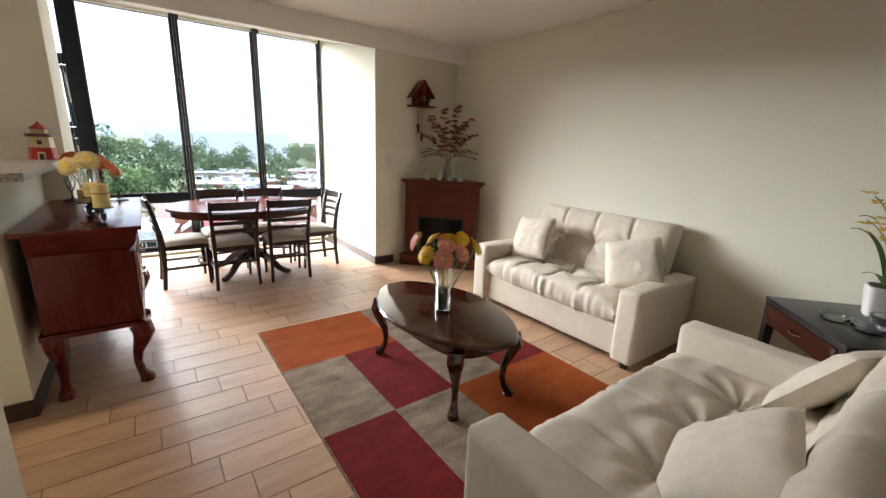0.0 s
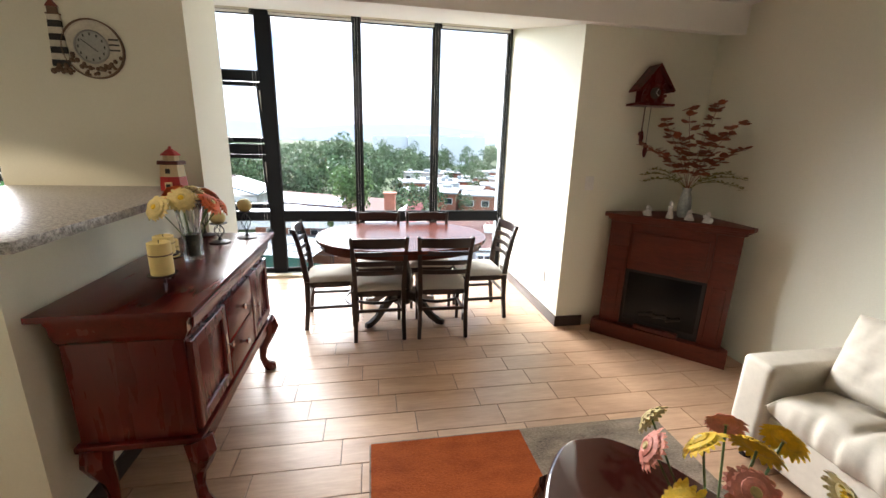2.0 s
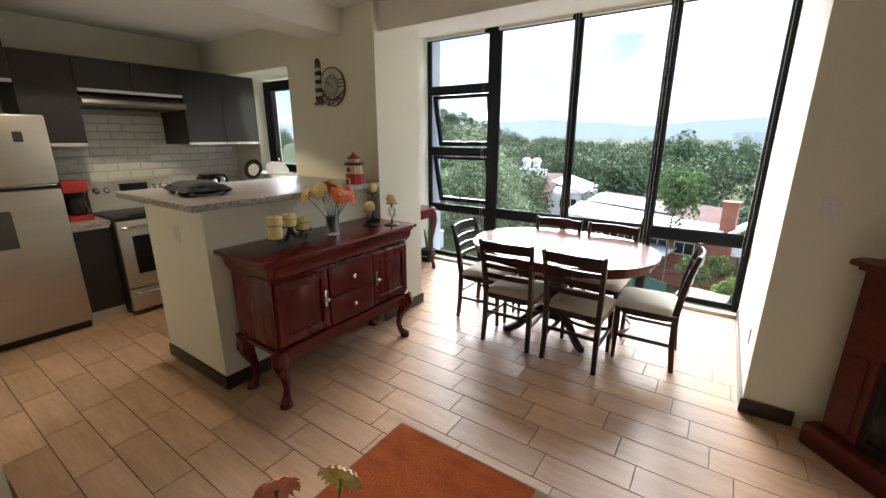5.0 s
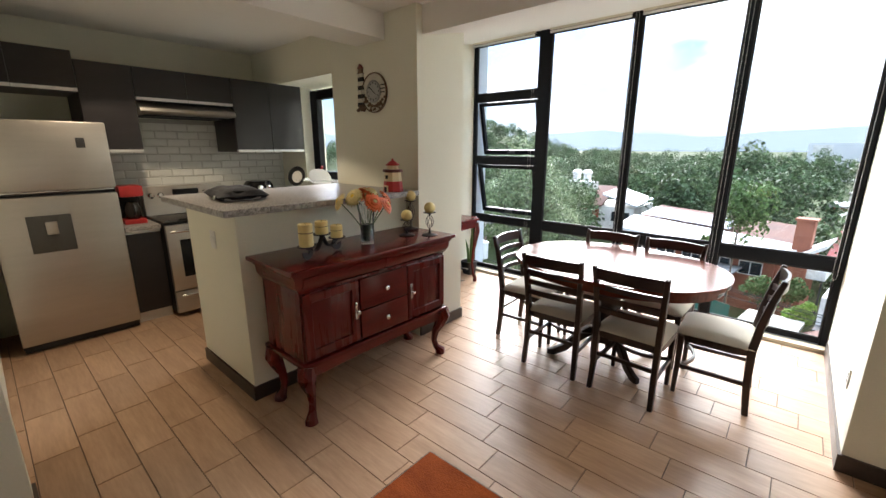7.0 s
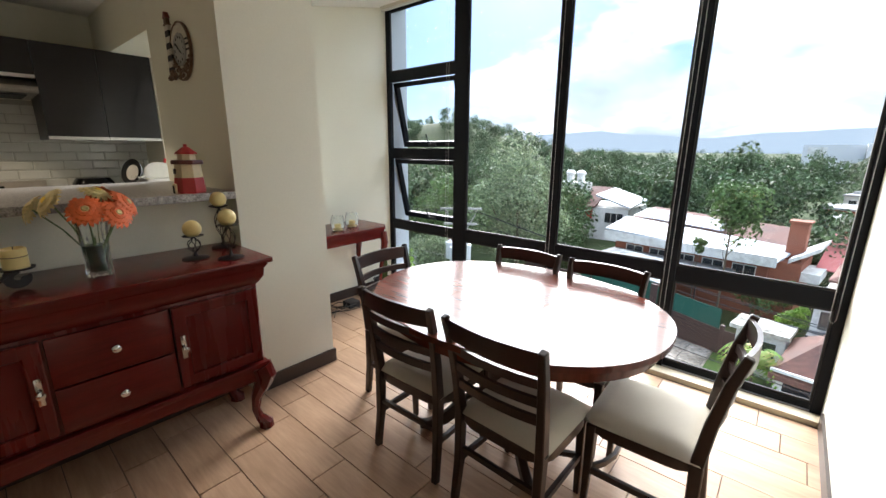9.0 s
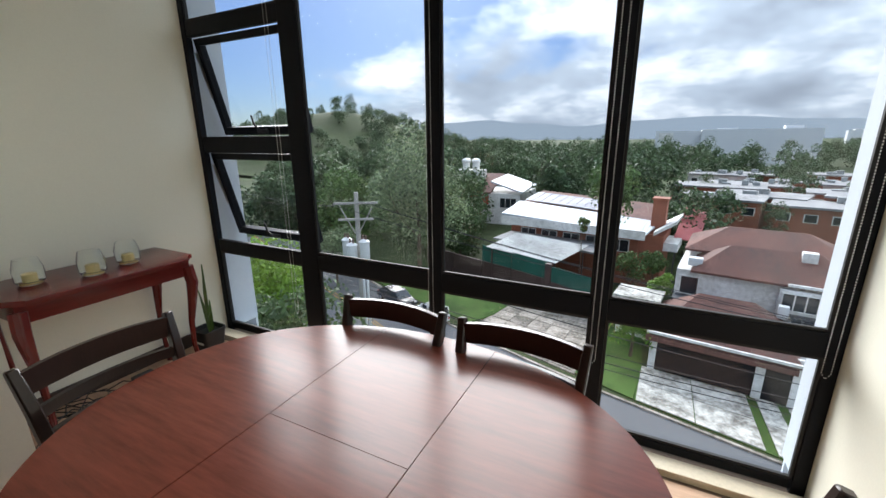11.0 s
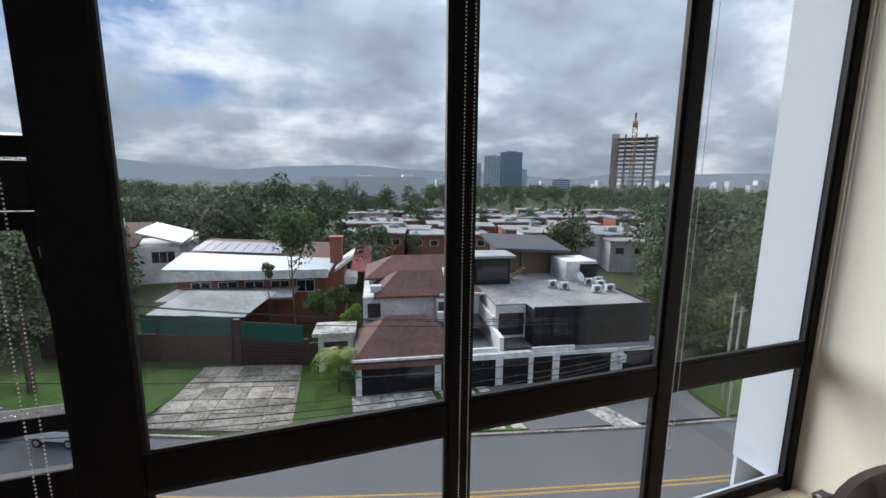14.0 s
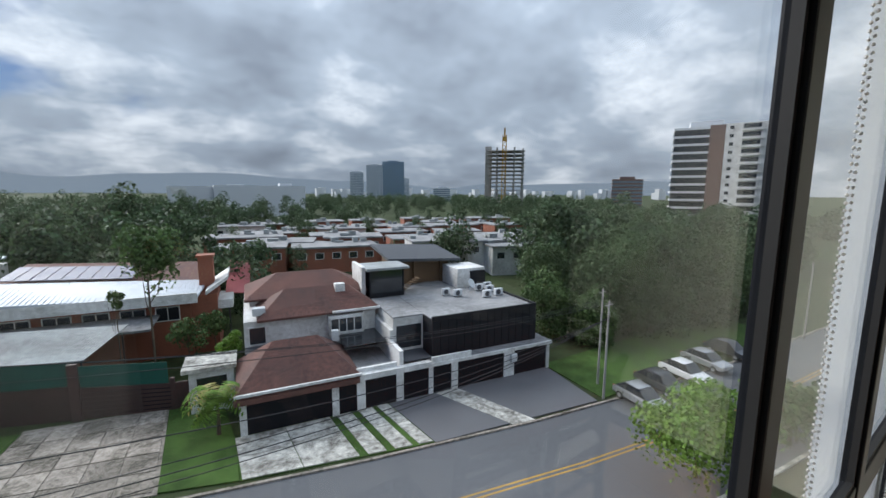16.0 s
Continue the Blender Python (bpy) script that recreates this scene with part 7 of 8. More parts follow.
def board_wall():
    w = thing("board_wall", F, "brown board wall and gates topped with green shade net", "wall")
    for x0, y0, x1, y1 in ((-29.0, 11.2, -24.3, 10.3), (-24.2, 10.3, -19.6, 9.45), (-19.5, 9.4, -15.4, 8.6), (-15.3, 8.5, -10.9, 7.5)):
        bm = bmesh.new()
        loft(bm, [[(x0, y0, 0), (x0, y0 + 0.15, 0), (x0, y0 + 0.15, 2.6), (x0, y0, 2.6)], [(x1, y1, 0), (x1, y1 + 0.15, 0), (x1, y1 + 0.15, 2.6), (x1, y1, 2.6)]])
        part("panel", bm, BRICKD, w, smooth=False)
        if x0 < -19.6:
            continue
        bm = bmesh.new()
        loft(bm, [[(x0, y0 + 0.05, 2.62), (x0, y0 + 0.1, 2.62), (x0, y0 + 0.1, 4.5), (x0, y0 + 0.05, 4.5)], [(x1, y1 + 0.05, 2.62), (x1, y1 + 0.1, 2.62), (x1, y1 + 0.1, 4.4), (x1, y1 + 0.05, 4.4)]])
        part("shade_net", bm, NET, w, "green shade net", smooth=False)
    part("post", boxes((-10.95, 7.2, 0, -10.35, 7.6, 4.3)), BRICKD, w, smooth=False)
    bm = bmesh.new()
    loft(bm, [[(-10.3, 7.2, 0.1), (-10.3, 7.35, 0.1), (-10.3, 7.35, 2.5), (-10.3, 7.2, 2.5)], [(-4.7, 6.1, 0.1), (-4.7, 6.25, 0.1), (-4.7, 6.25, 2.2), (-4.7, 6.1, 2.2)]])
    g = part("gate", bm, BRICKD, w, smooth=False)
    bm = bmesh.new()
    for i in range(1, 7):
        z = 0.35 * i
        sweep(bm, [(-10.3, 7.19, z), (-4.7, 6.09, z * 0.88)], 0.03, 0.05)
    part("gate_rail", bm, BLACKD, g, smooth=False)
    bm = bmesh.new()
    loft(bm, [[(-10.3, 7.28, 2.5), (-10.3, 7.32, 2.5), (-10.3, 7.32, 4.1), (-10.3, 7.28, 4.1)], [(-4.8, 6.18, 2.2), (-4.8, 6.22, 2.2), (-4.8, 6.22, 3.9), (-4.8, 6.18, 3.9)]])
    part("shade_net", bm, NET, w, "green shade net", smooth=False)
    part("post", boxes((-4.7, 6.0, 0, -4.4, 6.3, 2.6)), BRICKD, w, smooth=False)
    part("panel", boxes((-4.4, 6.05, 0, -3.4, 6.2, 2.2)), BRICKD, w, smooth=False)
    return w


board_wall()
cp = thing("carport_roof", F, "weathered corrugated translucent carport roof on slim posts", "carport")
bm = bmesh.new()
loft(bm, [[(-18.6, 8.8, 4.5), (-10.2, 8.0, 4.2), (-10.2, 8.0, 4.28), (-18.6, 8.8, 4.58)], [(-17.5, 14.6, 5.2), (-8.6, 13.6, 5.0), (-8.6, 13.6, 5.08), (-17.5, 14.6, 5.28)]])
part("sheet", bm, METALG, cp, smooth=False)
bm = bmesh.new()
for i in range(40):
    k = i / 39
    a, b = Vector((-18.6, 8.8, 4.59)).lerp(Vector((-10.2, 8.0, 4.29)), k), Vector((-17.5, 14.6, 5.29)).lerp(Vector((-8.6, 13.6, 5.09)), k)
    sweep(bm, [a, b], 0.05, 0.03)
part("corrugation", bm, METALG, cp, smooth=False)
for x, y in ((-18.0, 9.0), (-10.4, 8.3), (-9.0, 13.2), (-17.2, 14.2)):
    part("post", boxes((x - 0.06, y - 0.06, 0, x + 0.06, y + 0.06, 4.3)), BRICKD, cp, smooth=False)
ht = thing("gate_hut", F, "small white gate hut with a flat mossy concrete roof", "hut")
part("wall", boxes((-3.3, 4.6, 0, -0.3, 7.0, 3.4)), WHITEH, ht, smooth=False)
part("roof", boxes((-3.7, 4.2, 3.4, -0.1, 7.2, 3.7)), CONC, ht, smooth=False)
part("opening", boxes((-2.8, 4.55, 0.6, -0.8, 4.598, 2.8)), DGLASS, ht, smooth=False)


def red_house():
    h = thing("red_white_house", pose(-26, 80, GZ), "white house with red band, brown roof and twin chimneys", "house")
    part("wall", boxes((-9, 0, 0, 6.0, 12, 6.0)), WHITEH, h, smooth=False)
    part("red_band", boxes((-9.0, -0.06, 3.8, -0.4, -0.005, 5.6)), surface("red_house_paint", (0.42, 0.035, 0.02), 0.7, var=0.1), h, "red painted wall", smooth=False)
    bm = bmesh.new()
    loft(bm, [[(-10, -0.8, 6.0), (0.2, -0.8, 6.0), (0.2, -0.8, 6.3), (-10, -0.8, 6.3)], [(-10, 8, 9.0), (0.2, 8, 9.0), (0.2, 8, 9.3), (-10, 8, 9.3)]])
    part("roof", bm, ROOFB, h, smooth=False)
    bm = bmesh.new()
    loft(bm, [[(0.2, -0.6, 8.2), (6.5, -0.6, 6.3), (6.5, -0.6, 6.6), (0.2, -0.6, 8.5)], [(0.2, 10, 8.8), (6.5, 10, 6.9), (6.5, 10, 7.2), (0.2, 10, 9.1)]])
    part("roof", bm, METALR, h, "pale metal roof", smooth=False)
    part("chimney_block", boxes((-9.0, 3.0, 7.0, -3.2, 6.0, 10.2)), WHITEH, h, smooth=False)
    for x in (-7.2, -5.0):
        bm = bmesh.new()
        lathe(bm, [(0.75, 10.2), (0.75, 11.6), (0.95, 11.7), (0.95, 12.1), (0.5, 12.5), (0.001, 12.5)], 16, (x, 4.5))
        part("chimney_pot", bm, PORCEL, h)
    pane_window(h, 2.0, 3.4, 5.2, 5.2, -0.02, 3)
    part("side_box", boxes((-4.5, -2.5, 3.0, -1.5, -0.1, 4.8)), DARKR, h, smooth=False)


red_house()
rr = thing("red_sheet_shelter", F, "faded red sheet roof shelter between the houses", "shelter")
bm = bmesh.new()
loft(bm, [[(-1.4, 22, 5.2), (1.0, 22, 5.0), (1.0, 22, 5.1), (-1.4, 22, 5.3)], [(-1.2, 29, 7.8), (1.4, 29, 7.6), (1.4, 29, 7.7), (-1.2, 29, 7.9)]])
part("roof", bm, PINKR, rr, smooth=False)
part("post", boxes((-1.2, 22.2, 0, -1.05, 22.35, 5.2)), DARKR, rr, smooth=False)
part("post", boxes((0.8, 22.2, 0, 0.95, 22.35, 5.0)), DARKR, rr, smooth=False)

# rows of flat-roofed town houses in the distance


def town_house(m, w, d, hgt, wallm, label, cat="house"):
    h = thing("town_house", m, label, cat, "far town houses")
    part("wall", boxes((-w / 2, -d / 2, 0, w / 2, d / 2, hgt)), wallm, h, smooth=False)
    part("roof", boxes((-w / 2 - 0.3, -d / 2 - 0.5, hgt, w / 2 + 0.3, d / 2 + 0.3, hgt + 0.35)), FLATR, h, "grey flat roof", smooth=False)
    rnd = random.Random(int(w * 100 + d))
    part("roof_clutter", boxes(*[(x, y, hgt + 0.351, x + rnd.uniform(0.8, 2.2), y + rnd.uniform(0.8, 2.4), hgt + rnd.uniform(0.6, 1.5)) for x, y in [(rnd.uniform(-w / 2, w / 2 - 2.2), rnd.uniform(-d / 2, d / 2 - 2.4)) for _ in range(4)]]),
         METALG, h, "pale tanks and sheets", smooth=False)
    n = max(2, int(w / 3.2))
    for i in range(n):
        x = -w / 2 + w * (i + 0.5) / n
        wi = part("window", boxes((x - 0.9, -d / 2 - 0.06, hgt - 2.3, x + 0.9, -d / 2 + 0.01, hgt - 0.9)), WHITEH, h, smooth=False)
        part("glass", boxes((x - 0.75, -d / 2 - 0.07, hgt - 2.2, x + 0.75, -d / 2 - 0.061, hgt - 1.0)), DGLASS, wi, smooth=False)
    return h


TH = [town_house(pose(14, 95, GZ, 0, 0, -16), 13, 9, 5.6, BRICK, "far brick town house with a cluttered flat roof"),
      town_house(pose(30, 92, GZ, 0, 0, -14), 17, 10, 5.2, BRICK, "far long brick town house with a flat roof"),
      town_house(pose(52, 84, GZ, 0, 0, -18), 14, 9, 5.8, WHITEH, "far white town house with a flat roof")]
rnd = random.Random(8)
for row, (y, x0, x1) in enumerate(((103, 22, 84), (116, 16, 92), (130, 24, 104), (146, 20, 118), (163, 30, 130), (74, 60, 74), (66, 62, 80))):
    x = x0
    while x < x1:
        k = rnd.choice((0, 0, 1, 1, 2)) if y > 80 else 2
        copy_thing(TH[k], pose(x, y + rnd.uniform(-2.5, 2.5) - (x - x0) * 0.18, GZ + rnd.uniform(-0.6, 0.5), 0, 0, rnd.uniform(-24, -8)))
        x += (15, 19, 16)[k] + rnd.uniform(0, 5)


def tower(name, m, w, d, h, wallm, glassm, floors, cols, label, band=0.5):
    t = thing(name, m, label, "tower block", kind="")
    part("core", boxes((-w / 2, -d / 2, 0, w / 2, d / 2, h)), glassm, t, smooth=False)
    fh = h / floors
    part("floor_bands", boxes(*[(-w / 2 - 0.25, -d / 2 - 0.25, i * fh, w / 2 + 0.25, d / 2 + 0.25, i * fh + fh * band) for i in range(floors + 1)]), wallm, t, smooth=False)
    if cols:
        part("mullions", boxes(*[(-w / 2 + w * i / cols - w * 0.018, -d / 2 - 0.4, 0, -w / 2 + w * i / cols + w * 0.018, -d / 2, h + fh * band) for i in range(cols + 1)]), wallm, t, smooth=False)
    part("roof_house", boxes((-w / 4, -d / 4, h + fh * band + 0.01, w / 4, d / 4, h + fh * band + 3)), wallm, t, smooth=False)
    return t


tower("glass_tower", pose(418, 900, GZ, 0, 0, -26), 36, 30, 78, TWALL, TGLASS, 22, 5, "pale high-rise with vertical glass strips")
tower("glass_tower", pose(470, 905, GZ, 0, 0, -26), 50, 34, 88, TGLASS, TGLASS, 24, 6, "blue-grey glass high-rise with dark bands")
tower("office_tower", pose(384, 925, GZ, 0, 0, -26), 30, 26, 62, TWALL, TGLASS, 16, 4, "pale grey apartment high-rise block")
tower("office_tower", pose(515, 930, GZ, 0, 0, -26), 22, 22, 50, TWALL, TGLASS, 14, 3, "slim pale apartment block")
tower("office_tower", pose(477, 705, GZ, 0, 0, -32), 34, 20, 24, TWALL, TGLASS, 6, 0, "low banded office block", 0.45)
tower("office_tower", pose(420, 262, GZ, 0, 0, -55), 30, 20, 30, BROWNT, TGLASS, 8, 0, "distant brown and white office block", 0.5)
tower("brown_apartments", pose(201, 93, GZ, 0, 0, -62), 24, 18, 44, TWALL, DGLASS, 13, 0, "apartment block with white balcony bands", 0.28)
part("blind_wall", boxes((1.0, -9.5, 0, 12.6, -9.0, 45.5)), BROWNT, bpy.data.objects["brown_apartments"], "brown faced wall", smooth=False)


def white_apartments(m, n, w, d, fh, label, wallm):
    t = thing("white_apartments", m, label, "tower block")
    h = n * fh
    part("wall", boxes((-w / 2, -d / 2, 0, w / 2, d / 2, h)), wallm, t, smooth=False)
    for i in range(1, n):
        b = part("balcony", boxes((-w * 0.2, -d / 2 - 1.6, i * fh, w * 0.16, -d / 2, i * fh + 0.9)), wallm, t, smooth=False)
        part("glass", boxes((-w * 0.18, -d / 2 - 0.05, i * fh + 0.95, w * 0.14, -d / 2 - 0.002, i * fh + fh - 0.4)), DGLASS, b, smooth=False)
        for x in (-0.42, 0.26, 0.38):
            part("window", boxes((w * x, -d / 2 - 0.05, i * fh + 1.0, w * x + 1.3, -d / 2 - 0.002, i * fh + 2.2)), DGLASS, t, smooth=False)
    return t


white_apartments(pose(190, 71, GZ, 0, 0, -72), 14, 17, 14, 3.1, "white apartment tower with small balconies", WHITEH)
white_apartments(pose(146, 25, GZ, 0, 0, -80), 14, 16, 14, 3.2, "grey apartment tower with long curved balconies", TWALL)


def building_site():
    t = thing("unfinished_tower", pose(392, 425, GZ, 0, 0, -43), "unfinished concrete tower with a yellow crane mast", "building site")
    n, fh, w, d = 14, 5.2, 50, 36
    for i in range(1, n + 1):
        part("floor_slab", boxes((-w / 2, -d / 2, i * fh - 0.9, w / 2, d / 2, i * fh)), RAWC, t, smooth=False)
    for ix in range(5):
        for iy in range(3):
            x, y = -w / 2 + 2 + (w - 4) * ix / 4, -d / 2 + 2 + (d - 4) * iy / 2
            part("column", boxes((x - 1.0, y - 1.0, 0, x + 1.0, y + 1.0, n * fh + (4 if (ix + iy) % 2 else 0))), RAWC, t, smooth=False)
    part("lift_core", boxes((-w / 2 - 2.5, -8, 0, -w / 2 + 6, 8, n * fh + 6)), RAWC, t, smooth=False)
    bm = bmesh.new()
    for x in (-2.4, 2.4):
        for y in (-2.4, 2.4):
            sweep(bm, [(x - 2, y - d / 2 - 4, 0), (x - 2, y - d / 2 - 4, 92)], 0.9, 0.9)
    for k in range(24):
        z = 3.8 * k
        sg = 1 if k % 2 else -1
        sweep(bm, [(-2.4 * sg - 2, -2.4 - d / 2 - 4, z), (2.4 * sg - 2, -2.4 - d / 2 - 4, z + 3.8)], 0.8, 0.8)
    part("crane_mast", bm, CRANEY, t, "yellow lattice crane mast", smooth=False)
    part("crane_cab", boxes((-5, -d / 2 - 7, 84, 1, -d / 2 - 1, 89), (-3, -d / 2 - 5, 89, -1, -d / 2 - 3, 101)), CRANEY, t, smooth=False)


building_site()
ml = thing("shopping_block", pose(45, 300, GZ, 0, 0, -4), "long pale flat-roofed shopping block in the distance", "building")
part("wall", boxes((-18, 0, 0, 38, 30, 20.6)), TWALL, ml, smooth=False)
part("wall", boxes((-43, 5, 0, -18.4, 28, 20.0)), TWALL, ml, smooth=False)
part("roof_plant", boxes((22, 5, 20.6, 30, 12, 22.4), (-10, 5, 20.6, 0, 10, 21.4)), TWALL, ml, smooth=False)
part("sign_panel", boxes((-41, 4.8, 15, -33, 4.99, 19)), WHITEH, ml, "faded sign panel", smooth=False)
for i in range(46):
    rr2 = random.Random(100 + i)
    x = 350 + i * 22
    town = thing("distant_block", pose(x, 1150 - i * 13 + rr2.uniform(-60, 60), GZ), "small pale block on the skyline", "building", "skyline blocks")
    part("wall", boxes((-8, -6, 0, 8 + rr2.uniform(0, 10), 6, rr2.uniform(16, 30))), TWALL, town, smooth=False)

# mountains on the skyline; a blue emission stands in for the haze
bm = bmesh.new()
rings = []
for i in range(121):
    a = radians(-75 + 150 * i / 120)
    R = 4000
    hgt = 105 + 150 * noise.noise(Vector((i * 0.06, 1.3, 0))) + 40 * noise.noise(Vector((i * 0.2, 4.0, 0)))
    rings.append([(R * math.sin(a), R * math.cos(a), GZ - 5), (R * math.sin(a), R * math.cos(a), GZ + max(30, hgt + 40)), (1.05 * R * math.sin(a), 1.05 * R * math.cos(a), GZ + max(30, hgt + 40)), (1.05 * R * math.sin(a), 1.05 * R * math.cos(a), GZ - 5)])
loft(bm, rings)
setting("backdrop_mountains", bm, glow("mountain_haze_glow", (0.60, 0.78, 1.0), 0.27), "mountain ridge far behind the city, glowing blue in place of haze", "mountains")

# wooded hill on one side
bm = bmesh.new()
grid = []
for i in range(25):
    grid.append([(-330 + i * 13, 130 + j * 16, GZ - 1 + 38 * math.exp(-((-330 + i * 13 + 215) / 75) ** 2 - ((130 + j * 16 - 260) / 85) ** 2)) for j in range(20)])
vs = [[bm.verts.new(p) for p in r] for r in grid]
for i in range(24):
    for j in range(19):
        bm.faces.new((vs[i][j], vs[i + 1][j], vs[i + 1][j + 1], vs[i][j + 1]))
setting("hill", bm, EARTH, "dark wooded hill beyond the street", "hill", True)


def hill_z(x, y):
    return GZ - 1 + 38 * math.exp(-((x + 215) / 75) ** 2 - ((y - 260) / 85) ** 2) if x < -60 else GZ


# far woods: one mass of foliage
P, D, S = [], [], []
rw = np.random.default_rng(17)


def wood(n, x0, x1, y0, y1, r0, r1, top0, top1, q, avoid=()):
    for _ in range(n):
        x, y = rw.uniform(x0, x1), rw.uniform(y0, y1)
        if any(a <= x <= b and c <= y <= d for a, b, c, d in avoid):
            continue
        r = rw.uniform(r0, r1)
        top = (rw.uniform(top0, top1) + (rw.uniform(1, 4) if rw.random() < 0.12 else 0)) + max(0, hill_z(x, y) - GZ)
        p, d = crown_points((x, y, GZ + top - r * 1.05), r, int(q * 2.7), 9, 1.15)
        P.append(p)
        D.append(d)
        S.append(np.full(len(p), r * 0.13))
        if top > r * 2.6:
            p, d = crown_points((x, y, GZ + top - r * 2.2), r * 0.9, int(q * 1.4), 6, 1.0)
            P.append(p)
            D.append(d)
            S.append(np.full(len(p), r * 0.13))


TOWN = (8, 112, 60, 172)
wood(120, -95, 4, 78, 150, 3.5, 6.0, 9, 14.5, 420, [(-40, -16, 70, 100)])
wood(150, -150, 40, 150, 330, 4.5, 7.5, 11, 16, 300, [(-4, 41, 285, 335)])
wood(150, -20, 330, 185, 420, 4.5, 8, 10, 15, 260, [TOWN, (-4, 90, 292, 335)])
wood(120, 150, 600, 420, 800, 7, 11, 11, 16, 160, [(365, 430, 400, 450)])
wood(90, -400, 100, 330, 800, 8, 12, 12, 17, 160)
wood(150, -330, -70, 150, 330, 5, 8, 9, 14, 300)
wood(60, -75, -28, 55, 90, 3.5, 6, 9, 13, 420)
wood(70, 48, 130, 34, 78, 3.5, 6.0, 10, 14.5, 420, [(58, 84, 60, 78)])
wood(60, 120, 300, 40, 180, 5, 8, 10, 15, 260, [(180, 225, 50, 100)])
wood(46, 10, 112, 80, 172, 2.2, 4.0, 5.5, 8.5, 300)
wood(16, -4, 14, 60, 88, 2.5, 4.0, 6, 10, 350)
ob = new("far_woods", leaf_mesh("far_woods", np.concatenate(P), np.concatenate(D), np.concatenate(S), LEAFF))
tagged(ob, "dense dark green woods between the houses and the skyline", "woods", kind="stuff")

# single trees near the street
tree(-21.0, 43, 2.4, 6.0, 16000, 0.30, LEAFG, "large grey-green tree with dense crown beside the street", squash=1.2, lobes=22, trunk=0.6)
tree(-33.0, 46, -1.0, 6.0, 11000, 0.33, LEAFM, "broad green street tree", lobes=18, trunk=0.5)
tree(-29.0, 38, -6.5, 3.6, 6500, 0.26, LEAFG, "smaller grey-green tree by the kerb", lobes=14)
for x, y, top, r in ((-21.5, 55.5, -6.0, 4.2), (-27.5, 58.0, -4.0, 4.8), (-24.5, 64.0, -3.5, 4.6)):
    tree(x, y, top, r, 5500, 0.34, LEAFD, "dark leafy tree behind the long board wall", lobes=20, squash=1.25, trunk=0.4)
sl = F @ Vector((-6.6, 12.0, 0))
tree(sl.x, sl.y, 0.2, 2.6, 2600, 0.34, LEAFM, "slender tree with a narrow crown in the brick house yard", squash=1.45, lobes=16, trunk=0.22)
s2 = F @ Vector((-9.0, 12.2, 0))
tree(s2.x, s2.y, -6.6, 0.8, 350, 0.28, LEAFM, "small side shoot of the slender yard tree", lobes=6, trunk=0.12)
for x, y, top, r, n, mt in ((36.5, 37, -7.0, 3.6, 3500, LEAFM), (44, 34, -2.0, 5.2, 5000, LEAFD), (52, 36, -1.0, 6.0, 5000, LEAFD), (62, 33, -3.5, 6.5, 5000, LEAFD), (41, 42, -3.5, 4.2, 3500, LEAFD), (74, 30, -4, 6.5, 4000, LEAFD),
                            (38.5, 32.5, -8.5, 3.2, 3500, LEAFM), (47, 30.5, -6.5, 4.2, 4500, LEAFD), (56, 29.5, -6.0, 4.6, 4500, LEAFD), (66, 28.5, -7.0, 4.4, 4000, LEAFM)):
    tree(x, y, top, r, int(n * 1.7), 0.34, mt, "dark leafy tree beyond the forecourt", lobes=24, squash=1.45, trunk=0.4)
tree(24.5, 15.6, -9.0, 4.0, 7000, 0.26, LEAFL, "light green rounded street tree", lobes=22, squash=0.75, trunk=0.3)
tree(33.0, 13.5, -9.5, 3.6, 3500, 0.3, LEAFM, "rounded green street tree at the kerb", lobes=18, squash=0.8, trunk=0.3)
for x, y, top, r, mt, n in ((-9.8, 15.5, -4.2, 2.6, LEAFD, 5000), (-13.5, 15.0, -4.6, 2.8, LEAFD, 5000), (-8.0, 12.5, -5.0, 2.2, LEAFD, 4000), (-17.5, 19.5, -3.6, 3.0, LEAFL, 4500), (-22, 24, -4.5, 3.2, LEAFL, 4000)):
    tree(x, y, top, r, n, 0.24, mt, "dense green tree at the near kerb", lobes=20, squash=1.5, trunk=0.3)
for u, v, top, r in ((-0.6, 8.2, -10.0, 1.3), (-2.2, 15.0, -9.5, 1.5), (-4.2, 13.0, -9.8, 1.7)):
    p = F @ Vector((u, v, 0))
    tree(p.x, p.y, top, r, 1600, 0.24, LEAFL if u > -1 else LEAFM, "clipped green garden shrub", lobes=10, trunk=0.15, category="shrub", name="shrub")


def palm():
    t = thing("palm_tree", pose(1.75, 36.0, GZ), "small palm with yellowing fronds on the lawn", "palm")
    bm = bmesh.new()
    sweep(bm, [(0, 0, 0), (0.05, 0, 1.3), (0.0, 0, 2.7)], [0.3, 0.2, 0.22], n=8)
    part("trunk", bm, BARK, t)
    rp = random.Random(3)
    for i in range(44):
        a, up = rp.uniform(0, 6.28), rp.uniform(-0.3, 1.3)
        d = Vector((math.cos(a), math.sin(a), 0))
        pts = bez((0, 0, 2.7), d * 0.5 + Vector((0, 0, 2.9 + up)), d * 1.25 + Vector((0, 0, 2.8 + up)), d * 1.9 + Vector((0, 0, 2.0 + up * 0.6)), 11)
        side = d.cross(Vector((0, 0, 1)))
        bm = bmesh.new()
        for k, p in enumerate(pts[1:], 1):
            for sg in (-1, 1):
                L = 0.5 * math.sin(math.pi * (k + 0.5) / 12.5) + 0.12
                tip = p + side * sg * L + d * 0.18 + Vector((0, 0, -0.18))
                vv = [bm.verts.new(q) for q in (p - d * 0.07, p + d * 0.08, tip)]
                bm.faces.new(vv)
        part("frond", bm, OLIVEL if i % 4 == 0 else LEAFL, t, smooth=False)


palm()

